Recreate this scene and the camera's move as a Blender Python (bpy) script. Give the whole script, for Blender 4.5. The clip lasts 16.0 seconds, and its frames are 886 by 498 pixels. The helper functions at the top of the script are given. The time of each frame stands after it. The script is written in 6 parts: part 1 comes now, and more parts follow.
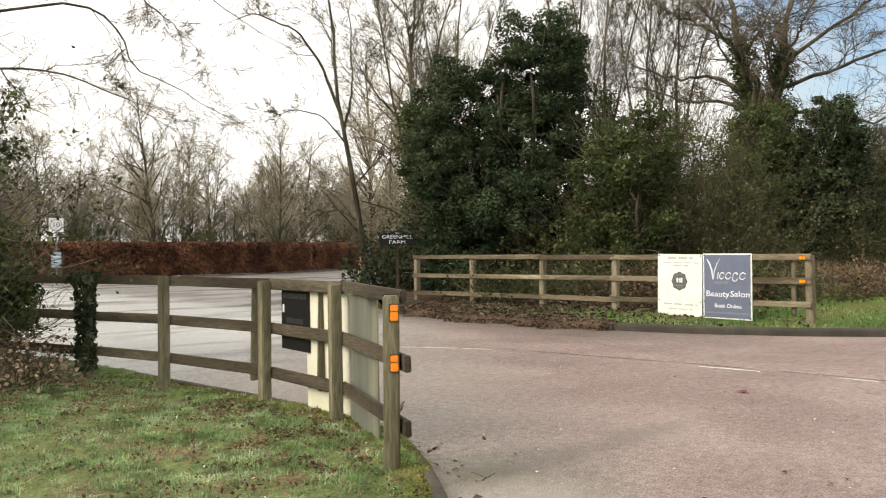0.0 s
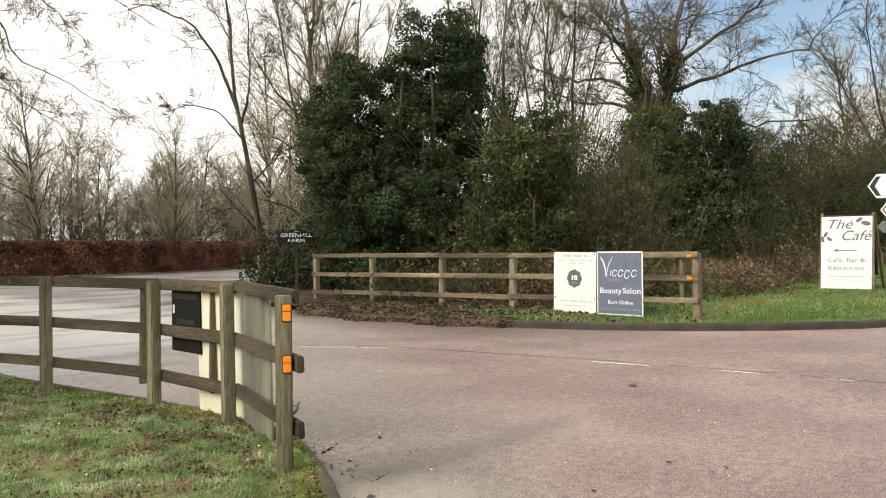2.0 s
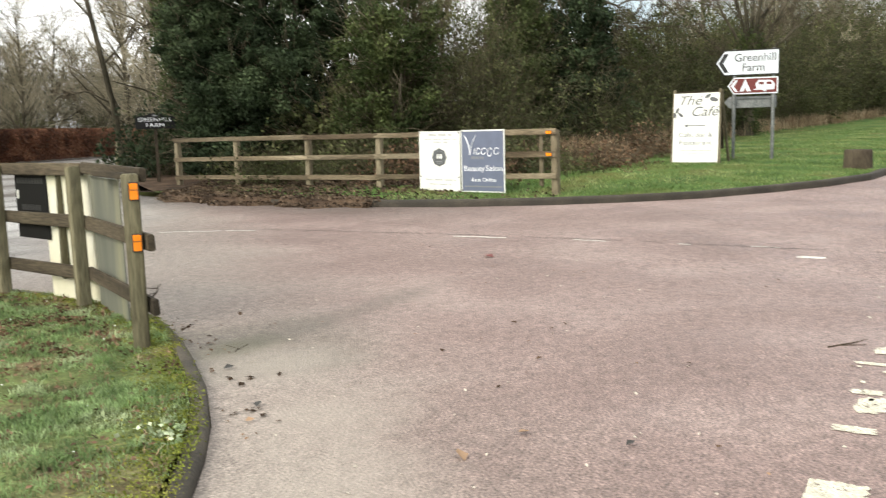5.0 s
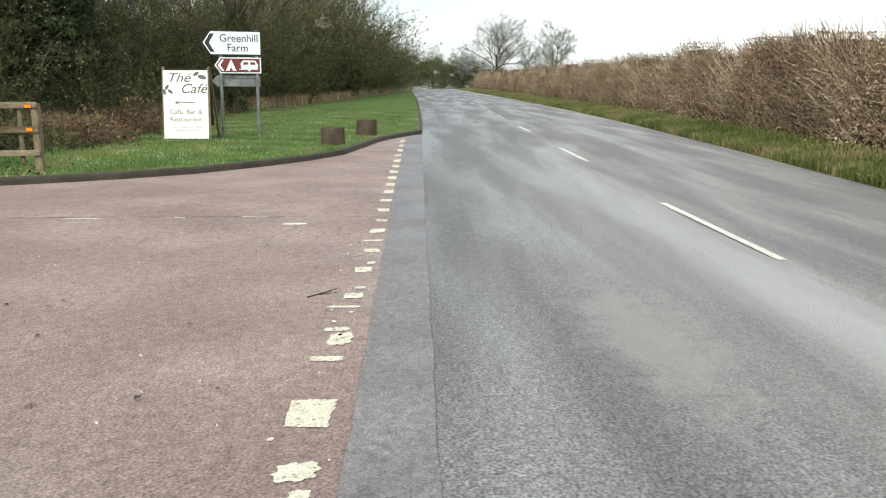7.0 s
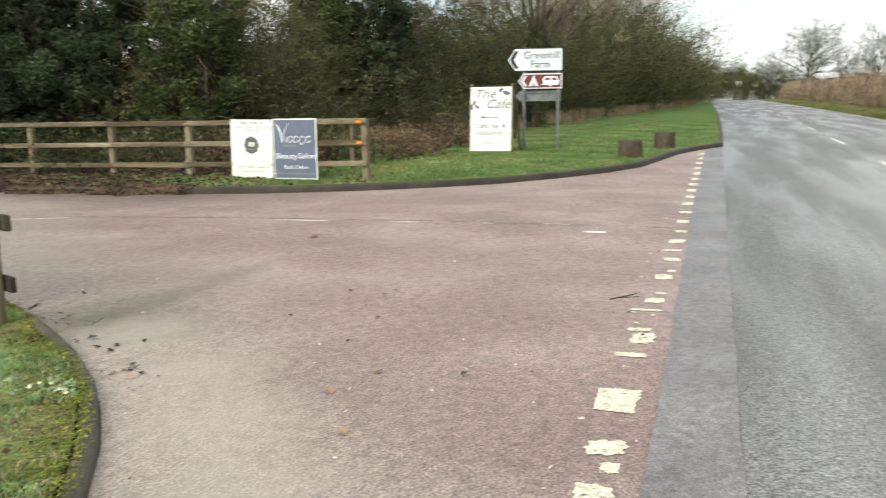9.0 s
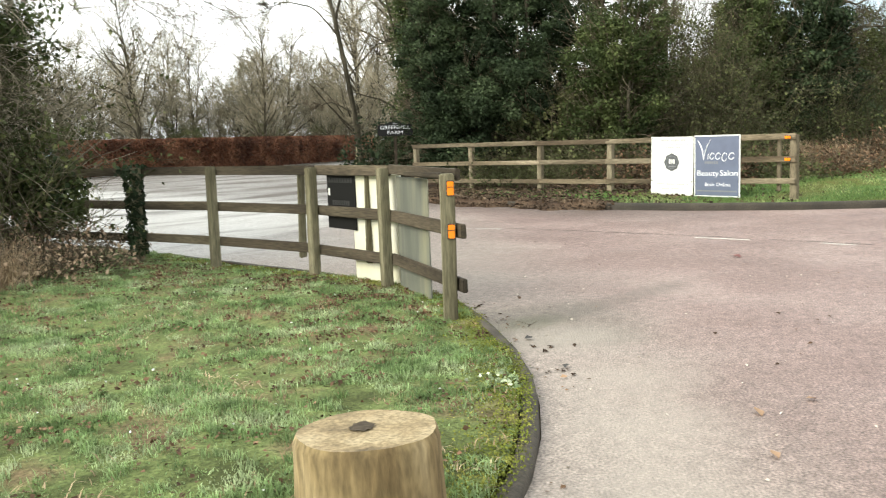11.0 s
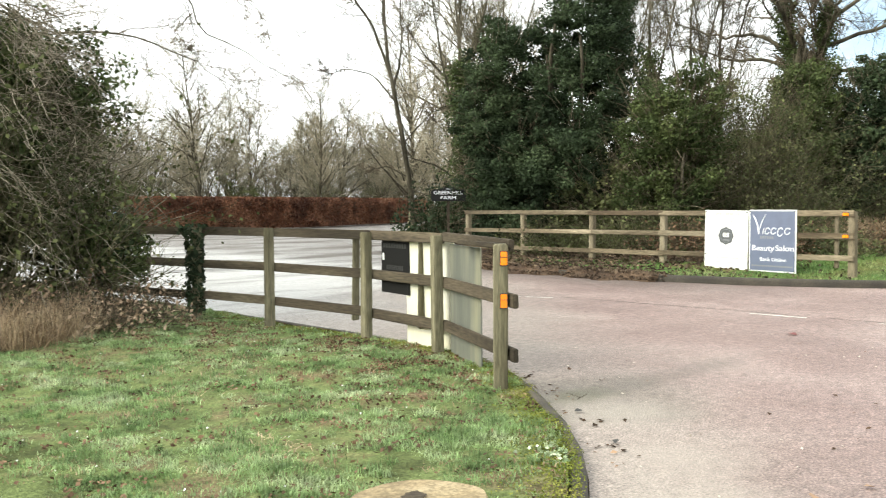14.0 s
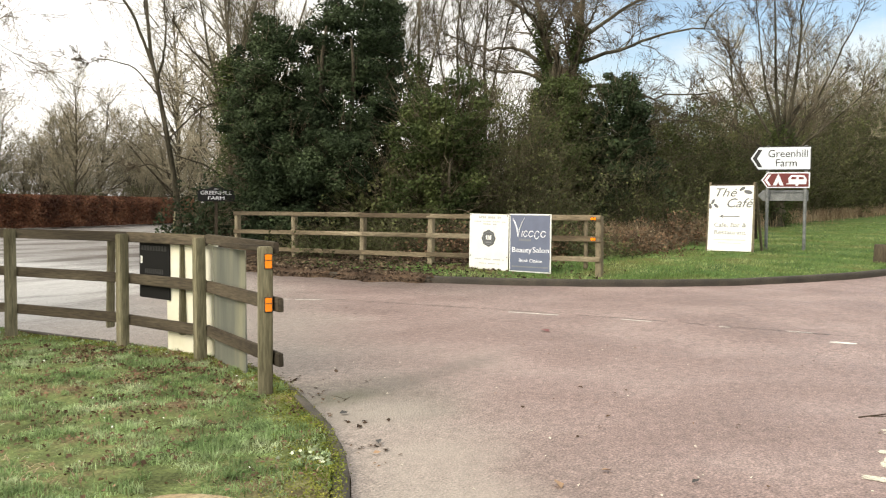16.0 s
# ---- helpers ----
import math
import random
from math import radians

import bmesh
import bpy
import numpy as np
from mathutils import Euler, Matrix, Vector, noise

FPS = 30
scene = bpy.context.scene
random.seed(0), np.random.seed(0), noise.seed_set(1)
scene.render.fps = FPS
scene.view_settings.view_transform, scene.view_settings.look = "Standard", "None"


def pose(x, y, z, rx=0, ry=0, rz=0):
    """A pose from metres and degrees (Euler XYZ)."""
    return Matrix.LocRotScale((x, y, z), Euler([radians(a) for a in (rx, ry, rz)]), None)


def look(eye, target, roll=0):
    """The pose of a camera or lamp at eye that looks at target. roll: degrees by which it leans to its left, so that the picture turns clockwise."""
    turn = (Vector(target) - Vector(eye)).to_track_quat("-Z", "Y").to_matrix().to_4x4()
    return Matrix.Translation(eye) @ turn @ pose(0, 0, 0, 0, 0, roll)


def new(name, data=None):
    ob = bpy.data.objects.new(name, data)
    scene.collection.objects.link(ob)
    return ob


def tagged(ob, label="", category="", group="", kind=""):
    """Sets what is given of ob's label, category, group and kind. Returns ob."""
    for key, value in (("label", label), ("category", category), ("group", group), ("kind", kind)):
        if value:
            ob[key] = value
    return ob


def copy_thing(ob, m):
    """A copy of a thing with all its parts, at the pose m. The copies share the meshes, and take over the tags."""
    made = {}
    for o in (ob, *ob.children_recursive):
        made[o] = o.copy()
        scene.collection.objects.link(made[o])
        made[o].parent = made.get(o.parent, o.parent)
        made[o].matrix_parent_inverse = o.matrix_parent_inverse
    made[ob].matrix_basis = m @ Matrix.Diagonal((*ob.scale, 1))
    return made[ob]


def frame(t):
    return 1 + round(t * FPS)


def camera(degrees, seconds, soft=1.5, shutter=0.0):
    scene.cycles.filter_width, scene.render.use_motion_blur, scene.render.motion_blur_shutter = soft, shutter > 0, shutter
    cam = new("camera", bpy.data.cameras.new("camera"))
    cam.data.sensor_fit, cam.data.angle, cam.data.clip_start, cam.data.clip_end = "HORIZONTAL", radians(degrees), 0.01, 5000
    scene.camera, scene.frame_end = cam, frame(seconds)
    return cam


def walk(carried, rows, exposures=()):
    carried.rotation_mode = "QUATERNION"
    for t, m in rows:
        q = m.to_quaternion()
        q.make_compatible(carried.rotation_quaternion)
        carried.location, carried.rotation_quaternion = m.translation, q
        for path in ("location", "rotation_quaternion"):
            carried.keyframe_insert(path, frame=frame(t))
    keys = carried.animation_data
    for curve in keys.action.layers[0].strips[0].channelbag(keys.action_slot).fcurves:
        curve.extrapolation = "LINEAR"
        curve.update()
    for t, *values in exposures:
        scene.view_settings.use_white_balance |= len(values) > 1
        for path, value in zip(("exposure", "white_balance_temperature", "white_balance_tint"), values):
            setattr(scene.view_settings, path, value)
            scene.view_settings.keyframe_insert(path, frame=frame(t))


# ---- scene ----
cam = camera(54.2, 16.0, soft=1.1, shutter=0.25)
PATH = [
    (0, (-3.659, -4.256, 1.479), (-2.258, -2.828, 1.48), -0.5),
    (0.5, (-3.646, -4.268, 1.483), (-2.18, -2.907, 1.481), -0.5),
    (1, (-3.636, -4.273, 1.477), (-2.117, -2.973, 1.478), -0.5),
    (1.5, (-3.629, -4.285, 1.484), (-2.076, -3.024, 1.484), -0.3),
    (2, (-3.615, -4.287, 1.481), (-2.062, -3.026, 1.476), -0.6),
    (2.5, (-3.617, -4.271, 1.482), (-2.125, -2.94, 1.462), -0.9),
    (3, (-3.616, -4.26, 1.482), (-2.201, -2.846, 1.448), -1.1),
    (3.2, (-3.615, -4.261, 1.473), (-2.213, -2.836, 1.429), -1.3),
    (5.3, (-3.668, -4.54, 1.414), (-1.906, -3.65, 1.09), -1.0),
    (5.5, (-3.71, -4.549, 1.417), (-1.907, -3.755, 1.071), -0.6),
    (6, (-3.836, -4.539, 1.417), (-1.938, -4.038, 1.038), 0.1),
    (6.5, (-3.932, -4.578, 1.43), (-1.969, -4.428, 1.08), 0.9),
    (7, (-4.09, -4.663, 1.431), (-2.121, -4.717, 1.086), -0.0),
    (7.5, (-4.205, -4.604, 1.428), (-2.237, -4.647, 1.072), -0.7),
    (8, (-4.307, -4.498, 1.416), (-2.335, -4.478, 1.088), -0.3),
    (8.5, (-4.385, -4.489, 1.426), (-2.419, -4.27, 1.133), -0.3),
    (9, (-4.491, -4.59, 1.425), (-2.607, -3.994, 1.115), -0.8),
    (9.5, (-4.558, -4.621, 1.427), (-2.798, -3.723, 1.121), -1.4),
    (10, (-4.674, -4.559, 1.437), (-3.064, -3.417, 1.118), -2.0),
    (10.2, (-4.665, -4.524, 1.414), (-3.101, -3.319, 1.099), -2.1),
    (12.3, (-4.757, -4.633, 1.478), (-3.517, -3.07, 1.341), -1.0),
    (12.5, (-4.76, -4.625, 1.478), (-3.537, -3.048, 1.348), -1.0),
    (13, (-4.778, -4.629, 1.483), (-3.55, -3.055, 1.357), -0.6),
    (13.5, (-4.776, -4.624, 1.484), (-3.507, -3.082, 1.369), -0.5),
    (14, (-4.771, -4.598, 1.481), (-3.423, -3.125, 1.38), -0.3),
    (14.5, (-4.77, -4.601, 1.489), (-3.308, -3.24, 1.386), -0.2),
    (15, (-4.752, -4.618, 1.49), (-3.191, -3.373, 1.377), -0.2),
    (15.5, (-4.741, -4.63, 1.487), (-3.113, -3.474, 1.376), 0.2),
    (16, (-4.73, -4.644, 1.49), (-3.048, -3.567, 1.393), 0.4),
]
EXPOSURES = [(0.0, 0.79, 6950, 9), (3.2, 0.77, 6950, 9), (5.3, 1.0, 6500, 6), (6.5, 0.76, 6350, 4), (8.5, 0.84, 6500, 4), (10.2, 1.0, 6550, 4), (12.3, 1.42, 6400, 4), (14.0, 1.36, 6450, 4), (16.0, 0.95, 6950, 9)]
walk(cam, [(t, look(eye, target, roll)) for t, eye, target, roll in PATH], exposures=EXPOSURES)

# ---- sky and sun ----
SUN_AZ, SUN_EL = 158.0, 34.0
wd = bpy.data.worlds.new("sky")
scene.world = wd
wd.use_nodes = True
wn, wl = wd.node_tree.nodes, wd.node_tree.links
bg = wn["Background"]
bg.inputs[1].default_value = 0.105
sky = wn.new("ShaderNodeTexSky")
sky.sky_type = 'NISHITA'
sky.sun_disc = False
sky.sun_elevation = radians(SUN_EL)
sky.sun_rotation = radians(90 - SUN_AZ)
sky.dust_density = 0.8
wc = wn.new("ShaderNodeTexCoord")
wm = wn.new("ShaderNodeMapping")
wm.inputs["Scale"].default_value = (1.6, 1.6, 4.0)
cl = wn.new("ShaderNodeTexNoise")
cl.inputs["Scale"].default_value = 1.5
cl.inputs["Detail"].default_value = 7
cl.inputs["Roughness"].default_value = 0.55
# bright cloud, broken by clear sky on the side away from the sun
sep = wn.new("ShaderNodeVectorMath")
sep.operation = 'DOT_PRODUCT'
sep.inputs[1].default_value = (-math.cos(radians(10)) * math.cos(radians(15)), -math.sin(radians(10)) * math.cos(radians(15)), -math.sin(radians(15)))
addn = wn.new("ShaderNodeMath")
addn.operation = 'MULTIPLY_ADD'
addn.inputs[1].default_value = 6.0
cr = wn.new("ShaderNodeMapRange")
cr.inputs[1].default_value, cr.inputs[2].default_value = -5.42, -5.22
cloud_tone = wn.new("ShaderNodeMapRange")
cloud_tone.inputs[1].default_value, cloud_tone.inputs[2].default_value = -5.4, -4.2
cloud_tone.inputs[3].default_value, cloud_tone.inputs[4].default_value = 5.4, 8.4
mixw = wn.new("ShaderNodeMix")
mixw.data_type = 'RGBA'
wl.new(wc.outputs["Generated"], wm.inputs[0])
wl.new(wm.outputs[0], cl.inputs["Vector"])
wl.new(wc.outputs["Generated"], sep.inputs[0])
wl.new(sep.outputs["Value"], addn.inputs[0])
wl.new(cl.outputs[0], addn.inputs[2])
wl.new(addn.outputs[0], cr.inputs[0])
wl.new(addn.outputs[0], cloud_tone.inputs[0])
wl.new(cr.outputs[0], mixw.inputs[0])
clear = wn.new("ShaderNodeVectorMath")
clear.operation = 'SCALE'
clear.inputs["Scale"].default_value = 0.85
wl.new(sky.outputs[0], clear.inputs[0])
wl.new(clear.outputs[0], mixw.inputs[6])
wl.new(cloud_tone.outputs[0], mixw.inputs[7])
wl.new(mixw.outputs[2], bg.inputs[0])

sun = new("sun", bpy.data.lights.new("sun", 'SUN'))
sun.data.energy = 2.0
sun.data.angle = radians(35)
sun.data.color = (1.0, 0.93, 0.82)
sd = Vector((math.cos(radians(SUN_AZ)) * math.cos(radians(SUN_EL)), math.sin(radians(SUN_AZ)) * math.cos(radians(SUN_EL)), math.sin(radians(SUN_EL))))
sun.matrix_world = look(sd * 60, (0, 0, 0))

# ---- materials ----
def srgb(c):
    return tuple((v / 12.92 if v <= 0.04045 else ((v + 0.055) / 1.055) ** 2.4) for v in c)


def mat(name, cols, scale=6.0, fine=60.0, rough=0.85, bump=0.3, dist=0.01, metal=0.0, rand=0.0, stretch=(1, 1, 1), lo=0.35, hi=0.65,
        spec=0.5, wet=None, translucent=0.0, island=False, bumpscale=None, mid=0.0, grain=(0.62, 1.35), even=False, worn=None, crisp=(0.3, 0.7)):
    """Two-scale procedural material: cols are two or three linear colours mixed by coarse noise, broken up by fine noise."""
    m = bpy.data.materials.new(name)
    m.use_nodes = True
    n, l = m.node_tree.nodes, m.node_tree.links
    b = n["Principled BSDF"]
    co = n.new("ShaderNodeTexCoord")
    mp = n.new("ShaderNodeMapping")
    mp.inputs["Scale"].default_value = stretch
    l.new(co.outputs["Object"], mp.inputs[0])
    if rand:
        oi = n.new("ShaderNodeObjectInfo")
        ml = n.new("ShaderNodeVectorMath")
        ml.operation = 'SCALE'
        cb = n.new("ShaderNodeCombineXYZ")
        l.new(oi.outputs["Random"], cb.inputs[0])
        l.new(oi.outputs["Random"], cb.inputs[1])
        ml.inputs["Scale"].default_value = 40.0
        l.new(cb.outputs[0], ml.inputs[0])
        l.new(ml.outputs[0], mp.inputs["Location"])
    t1 = n.new("ShaderNodeTexNoise")
    t1.inputs["Scale"].default_value = scale
    t1.inputs["Detail"].default_value = 5
    t2 = n.new("ShaderNodeTexNoise")
    t2.inputs["Scale"].default_value = fine
    t2.inputs["Detail"].default_value = 4
    l.new(mp.outputs[0], t1.inputs["Vector"])
    near_co = co.outputs["Object"] if even else mp.outputs[0]
    l.new(near_co, t2.inputs["Vector"])
    r1 = n.new("ShaderNodeValToRGB")
    els = r1.color_ramp.elements
    els[0].position, els[1].position = lo, hi
    els[0].color, els[1].color = (*cols[0], 1), (*cols[-1], 1)
    if len(cols) == 3:
        e = els.new((lo + hi) / 2)
        e.color = (*cols[1], 1)
    l.new(t1.outputs[0], r1.inputs[0])
    mr = n.new("ShaderNodeMapRange")
    mr.inputs[1].default_value, mr.inputs[2].default_value = crisp
    mr.inputs[3].default_value, mr.inputs[4].default_value = grain
    l.new(t2.outputs[0], mr.inputs[0])
    val = mr.outputs[0]
    if mid:
        t4 = n.new("ShaderNodeTexNoise")
        t4.inputs["Scale"].default_value = mid
        t4.inputs["Detail"].default_value = 8
        t4.inputs["Roughness"].default_value = 0.75
        l.new(near_co, t4.inputs["Vector"])
        m4 = n.new("ShaderNodeMapRange")
        m4.inputs[1].default_value, m4.inputs[2].default_value = crisp
        m4.inputs[3].default_value, m4.inputs[4].default_value = 0.55, 1.45
        l.new(t4.outputs[0], m4.inputs[0])
        k4 = n.new("ShaderNodeMath")
        k4.operation = 'MULTIPLY'
        l.new(val, k4.inputs[0])
        l.new(m4.outputs[0], k4.inputs[1])
        val = k4.outputs[0]
    if rand or island:
        src = n.new("ShaderNodeNewGeometry").outputs["Random Per Island"] if island else oi.outputs["Random"]
        rr = n.new("ShaderNodeMapRange")
        rr.inputs[3].default_value, rr.inputs[4].default_value = 1 - max(rand, 0.3 if island else 0), 1 + max(rand, 0.45 if island else 0)
        l.new(src, rr.inputs[0])
        mm = n.new("ShaderNodeMath")
        mm.operation = 'MULTIPLY'
        l.new(val, mm.inputs[0])
        l.new(rr.outputs[0], mm.inputs[1])
        val = mm.outputs[0]
    mx = n.new("ShaderNodeVectorMath")
    mx.operation = 'SCALE'
    l.new(r1.outputs[0], mx.inputs[0])
    l.new(val, mx.inputs["Scale"])
    l.new(mx.outputs[0], b.inputs["Base Color"])
    b.inputs["Roughness"].default_value = rough
    b.inputs["Metallic"].default_value = metal
    b.inputs["Specular IOR Level"].default_value = spec
    if wet:
        # damp film in patches: (noise scale, dry roughness, damp roughness, threshold low, high)
        tw = n.new("ShaderNodeTexNoise")
        tw.inputs["Scale"].default_value = wet[0]
        tw.inputs["Detail"].default_value = 6
        l.new(mp.outputs[0], tw.inputs["Vector"])
        rw = n.new("ShaderNodeMapRange")
        rw.inputs[1].default_value, rw.inputs[2].default_value = wet[3], wet[4]
        rw.inputs[3].default_value, rw.inputs[4].default_value = wet[1], wet[2]
        l.new(tw.outputs[0], rw.inputs[0])
        l.new(rw.outputs[0], b.inputs["Roughness"])
    if bump:
        bp = n.new("ShaderNodeBump")
        bp.inputs["Strength"].default_value = bump
        bp.inputs["Distance"].default_value = dist
        if bumpscale:
            t3 = n.new("ShaderNodeTexNoise")
            t3.inputs["Scale"].default_value = bumpscale
            t3.inputs["Detail"].default_value = 3
            l.new(near_co, t3.inputs["Vector"])
            l.new(t3.outputs[0], bp.inputs["Height"])
        else:
            l.new(t2.outputs[0], bp.inputs["Height"])
        l.new(bp.outputs[0], b.inputs["Normal"])
    if worn:
        # paint rubbed through in flakes: (noise scale, threshold low, high)
        ta = n.new("ShaderNodeTexNoise")
        ta.inputs["Scale"].default_value = worn[0]
        ta.inputs["Detail"].default_value = 9
        ta.inputs["Roughness"].default_value = 0.7
        l.new(co.outputs["Object"], ta.inputs["Vector"])
        ra = n.new("ShaderNodeMapRange")
        ra.inputs[1].default_value, ra.inputs[2].default_value = worn[1], worn[2]
        l.new(ta.outputs[0], ra.inputs[0])
        l.new(ra.outputs[0], b.inputs["Alpha"])
    if translucent:
        tr = n.new("ShaderNodeBsdfTranslucent")
        l.new(mx.outputs[0], tr.inputs[0])
        ms = n.new("ShaderNodeMixShader")
        ms.inputs[0].default_value = translucent
        l.new(b.outputs[0], ms.inputs[1])
        l.new(tr.outputs[0], ms.inputs[2])
        l.new(ms.outputs[0], n["Material Output"].inputs[0])
    return m


def plain(name, col, rough=0.5, metal=0.0, spec=0.5):
    return mat(name, (tuple(v * 0.93 for v in col), tuple(min(v * 1.05, 0.95) for v in col)), scale=5, fine=90, rough=rough, bump=0.05, dist=0.002, metal=metal, spec=spec, grain=(0.95, 1.05))


ASPHALT = mat("worn_asphalt", ((0.098, 0.095, 0.096), (0.13, 0.127, 0.127), (0.175, 0.172, 0.172)), scale=1.3, fine=58, lo=0.36, hi=0.66, bump=0.8, dist=0.014, stretch=(0.12, 1, 1), even=True, grain=(0.36, 1.65), crisp=(0.34, 0.66), wet=(1.3, 0.54, 0.34, 0.42, 0.62), mid=16, bumpscale=60)


def wear(m, centre, half, colour, amount, soft=0.3, ragged=0.9, scale=2.2, drag=1.0):
    """A worn, polished area of a road surface, with a ragged edge."""
    n, l = m.node_tree.nodes, m.node_tree.links
    b = n["Principled BSDF"]
    co = n.new("ShaderNodeTexCoord")
    off = n.new("ShaderNodeVectorMath")
    off.operation = 'SUBTRACT'
    off.inputs[1].default_value = (*centre, 0)
    l.new(co.outputs["Object"], off.inputs[0])
    sc = n.new("ShaderNodeVectorMath")
    sc.operation = 'MULTIPLY'
    sc.inputs[1].default_value = (1 / half[0], 1 / half[1], 0)
    l.new(off.outputs[0], sc.inputs[0])
    ln = n.new("ShaderNodeVectorMath")
    ln.operation = 'LENGTH'
    l.new(sc.outputs[0], ln.inputs[0])
    nz = n.new("ShaderNodeTexNoise")
    nz.inputs["Scale"].default_value = scale
    nz.inputs["Detail"].default_value = 10
    nz.inputs["Roughness"].default_value = 0.7
    dg = n.new("ShaderNodeMapping")
    dg.inputs["Scale"].default_value = (drag, 1, 1)
    l.new(co.outputs["Object"], dg.inputs[0])
    l.new(dg.outputs[0], nz.inputs["Vector"])
    a = n.new("ShaderNodeMath")
    a.operation = 'MULTIPLY_ADD'
    a.inputs[1].default_value = ragged * 2
    l.new(nz.outputs[0], a.inputs[0])
    l.new(ln.outputs["Value"], a.inputs[2])
    r = n.new("ShaderNodeMapRange")
    r.inputs[1].default_value, r.inputs[2].default_value = 1 + ragged - soft, 1 + ragged + soft
    r.inputs[3].default_value, r.inputs[4].default_value = amount, 0
    l.new(a.outputs[0], r.inputs[0])
    x = n.new("ShaderNodeMix")
    x.data_type = 'RGBA'
    l.new(r.outputs[0], x.inputs[0])
    l.new(b.inputs["Base Color"].links[0].from_socket, x.inputs[6])
    x.inputs[7].default_value = (*colour, 1)
    l.new(x.outputs[2], b.inputs["Base Color"])


wear(ASPHALT, (2.0, -7.42), (12.0, 0.34), (0.33, 0.33, 0.335), 0.75, soft=0.6, ragged=0.9, scale=3.0, drag=0.15)
wear(ASPHALT, (1.15, -6.05), (1.35, 0.32), (0.22, 0.215, 0.21), 0.65, soft=0.4, ragged=1.7, scale=3.0)
wear(ASPHALT, (8.5, -6.9), (7.0, 0.7), (0.20, 0.20, 0.195), 0.45, soft=0.6, ragged=0.9, scale=2.2, drag=0.2)
PATCH = mat("smooth_asphalt_strip", ((0.125, 0.115, 0.118), (0.165, 0.153, 0.156)), scale=1.3, fine=90, bump=0.5, dist=0.008, wet=(0.8, 0.6, 0.4, 0.4, 0.65), mid=14, bumpscale=80, grain=(0.5, 1.5))
GRASS = mat("mossy_turf", mid=9, cols=((0.06, 0.072, 0.026), (0.13, 0.165, 0.06), (0.15, 0.115, 0.065)), scale=1.7, fine=45, bump=0.9, dist=0.03, rough=0.95, spec=0.15)
EARTH = mat("leaf_litter_soil", ((0.035, 0.024, 0.016), (0.07, 0.045, 0.03), (0.11, 0.075, 0.05)), scale=1.1, fine=26, bump=0.9, dist=0.04, rough=0.95, spec=0.15)
FIELD = mat("rough_field_ground", ((0.06, 0.085, 0.02), (0.09, 0.10, 0.03), (0.11, 0.09, 0.04)), scale=0.15, fine=6, bump=0.6, dist=0.05, rough=0.95, spec=0.1)
BLADE = mat("grass_blade", ((0.12, 0.185, 0.07), (0.215, 0.305, 0.13), (0.36, 0.42, 0.25)), scale=2.6, fine=9, rough=0.6, bump=0, island=True, translucent=0.35, spec=0.25)
VERGEBLADE = mat("lush_verge_blade", ((0.085, 0.135, 0.04), (0.15, 0.21, 0.07), (0.26, 0.29, 0.13)), scale=0.9, fine=9, rough=0.6, bump=0, island=True, translucent=0.35, spec=0.2)
VERGETURF = mat("lush_verge_turf", ((0.04, 0.08, 0.018), (0.07, 0.125, 0.03), (0.10, 0.105, 0.03)), scale=0.8, fine=30, bump=0.9, dist=0.03, rough=0.95, spec=0.15)
OLIVEBLADE = mat("coarse_verge_blade", ((0.075, 0.10, 0.028), (0.135, 0.15, 0.048), (0.23, 0.20, 0.10)), scale=0.7, fine=9, rough=0.7, bump=0, island=True, translucent=0.3, spec=0.2)
PALESTALK = mat("bleached_hedge_stalks", ((0.18, 0.125, 0.085), (0.34, 0.26, 0.18), (0.55, 0.47, 0.36)), scale=0.5, fine=6, rough=0.8, bump=0, island=True, spec=0.15)
STRAW = mat("dead_grass_blade", ((0.15, 0.10, 0.06), (0.29, 0.215, 0.135), (0.45, 0.36, 0.245)), scale=1.2, fine=9, rough=0.7, bump=0, island=True, translucent=0.3, spec=0.2)
KERB = mat("damp_dark_kerb", ((0.03, 0.025, 0.018), (0.06, 0.05, 0.036)), scale=3, fine=50, bump=0.6, dist=0.008, rough=0.8, rand=0.2)
TIMBER = mat("weathered_timber", ((0.06, 0.052, 0.032), (0.12, 0.108, 0.066), (0.20, 0.182, 0.118)), scale=3.5, fine=70, stretch=(1, 1, 0.12), bump=0.6, dist=0.006, rough=0.85, rand=0.2, spec=0.25)
RAILWOOD = mat("weathered_rail_timber", ((0.036, 0.029, 0.02), (0.075, 0.06, 0.041), (0.145, 0.122, 0.082)), scale=3.5, fine=70, stretch=(0.12, 1, 1), bump=0.6, dist=0.006, rough=0.85, rand=0.25, spec=0.25)
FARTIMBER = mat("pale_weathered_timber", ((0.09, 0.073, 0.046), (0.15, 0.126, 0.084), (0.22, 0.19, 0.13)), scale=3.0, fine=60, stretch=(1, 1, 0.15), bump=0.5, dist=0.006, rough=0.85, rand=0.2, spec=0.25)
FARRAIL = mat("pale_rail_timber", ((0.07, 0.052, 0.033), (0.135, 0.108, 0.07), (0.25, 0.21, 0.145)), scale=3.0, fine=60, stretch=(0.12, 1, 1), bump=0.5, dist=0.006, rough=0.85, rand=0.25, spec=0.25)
LOGWOOD = mat("sawn_log_wood", ((0.12, 0.085, 0.04), (0.20, 0.15, 0.075), (0.28, 0.22, 0.125)), scale=4, fine=45, stretch=(1, 1, 0.25), bump=0.6, dist=0.008, rough=0.85, spec=0.2)
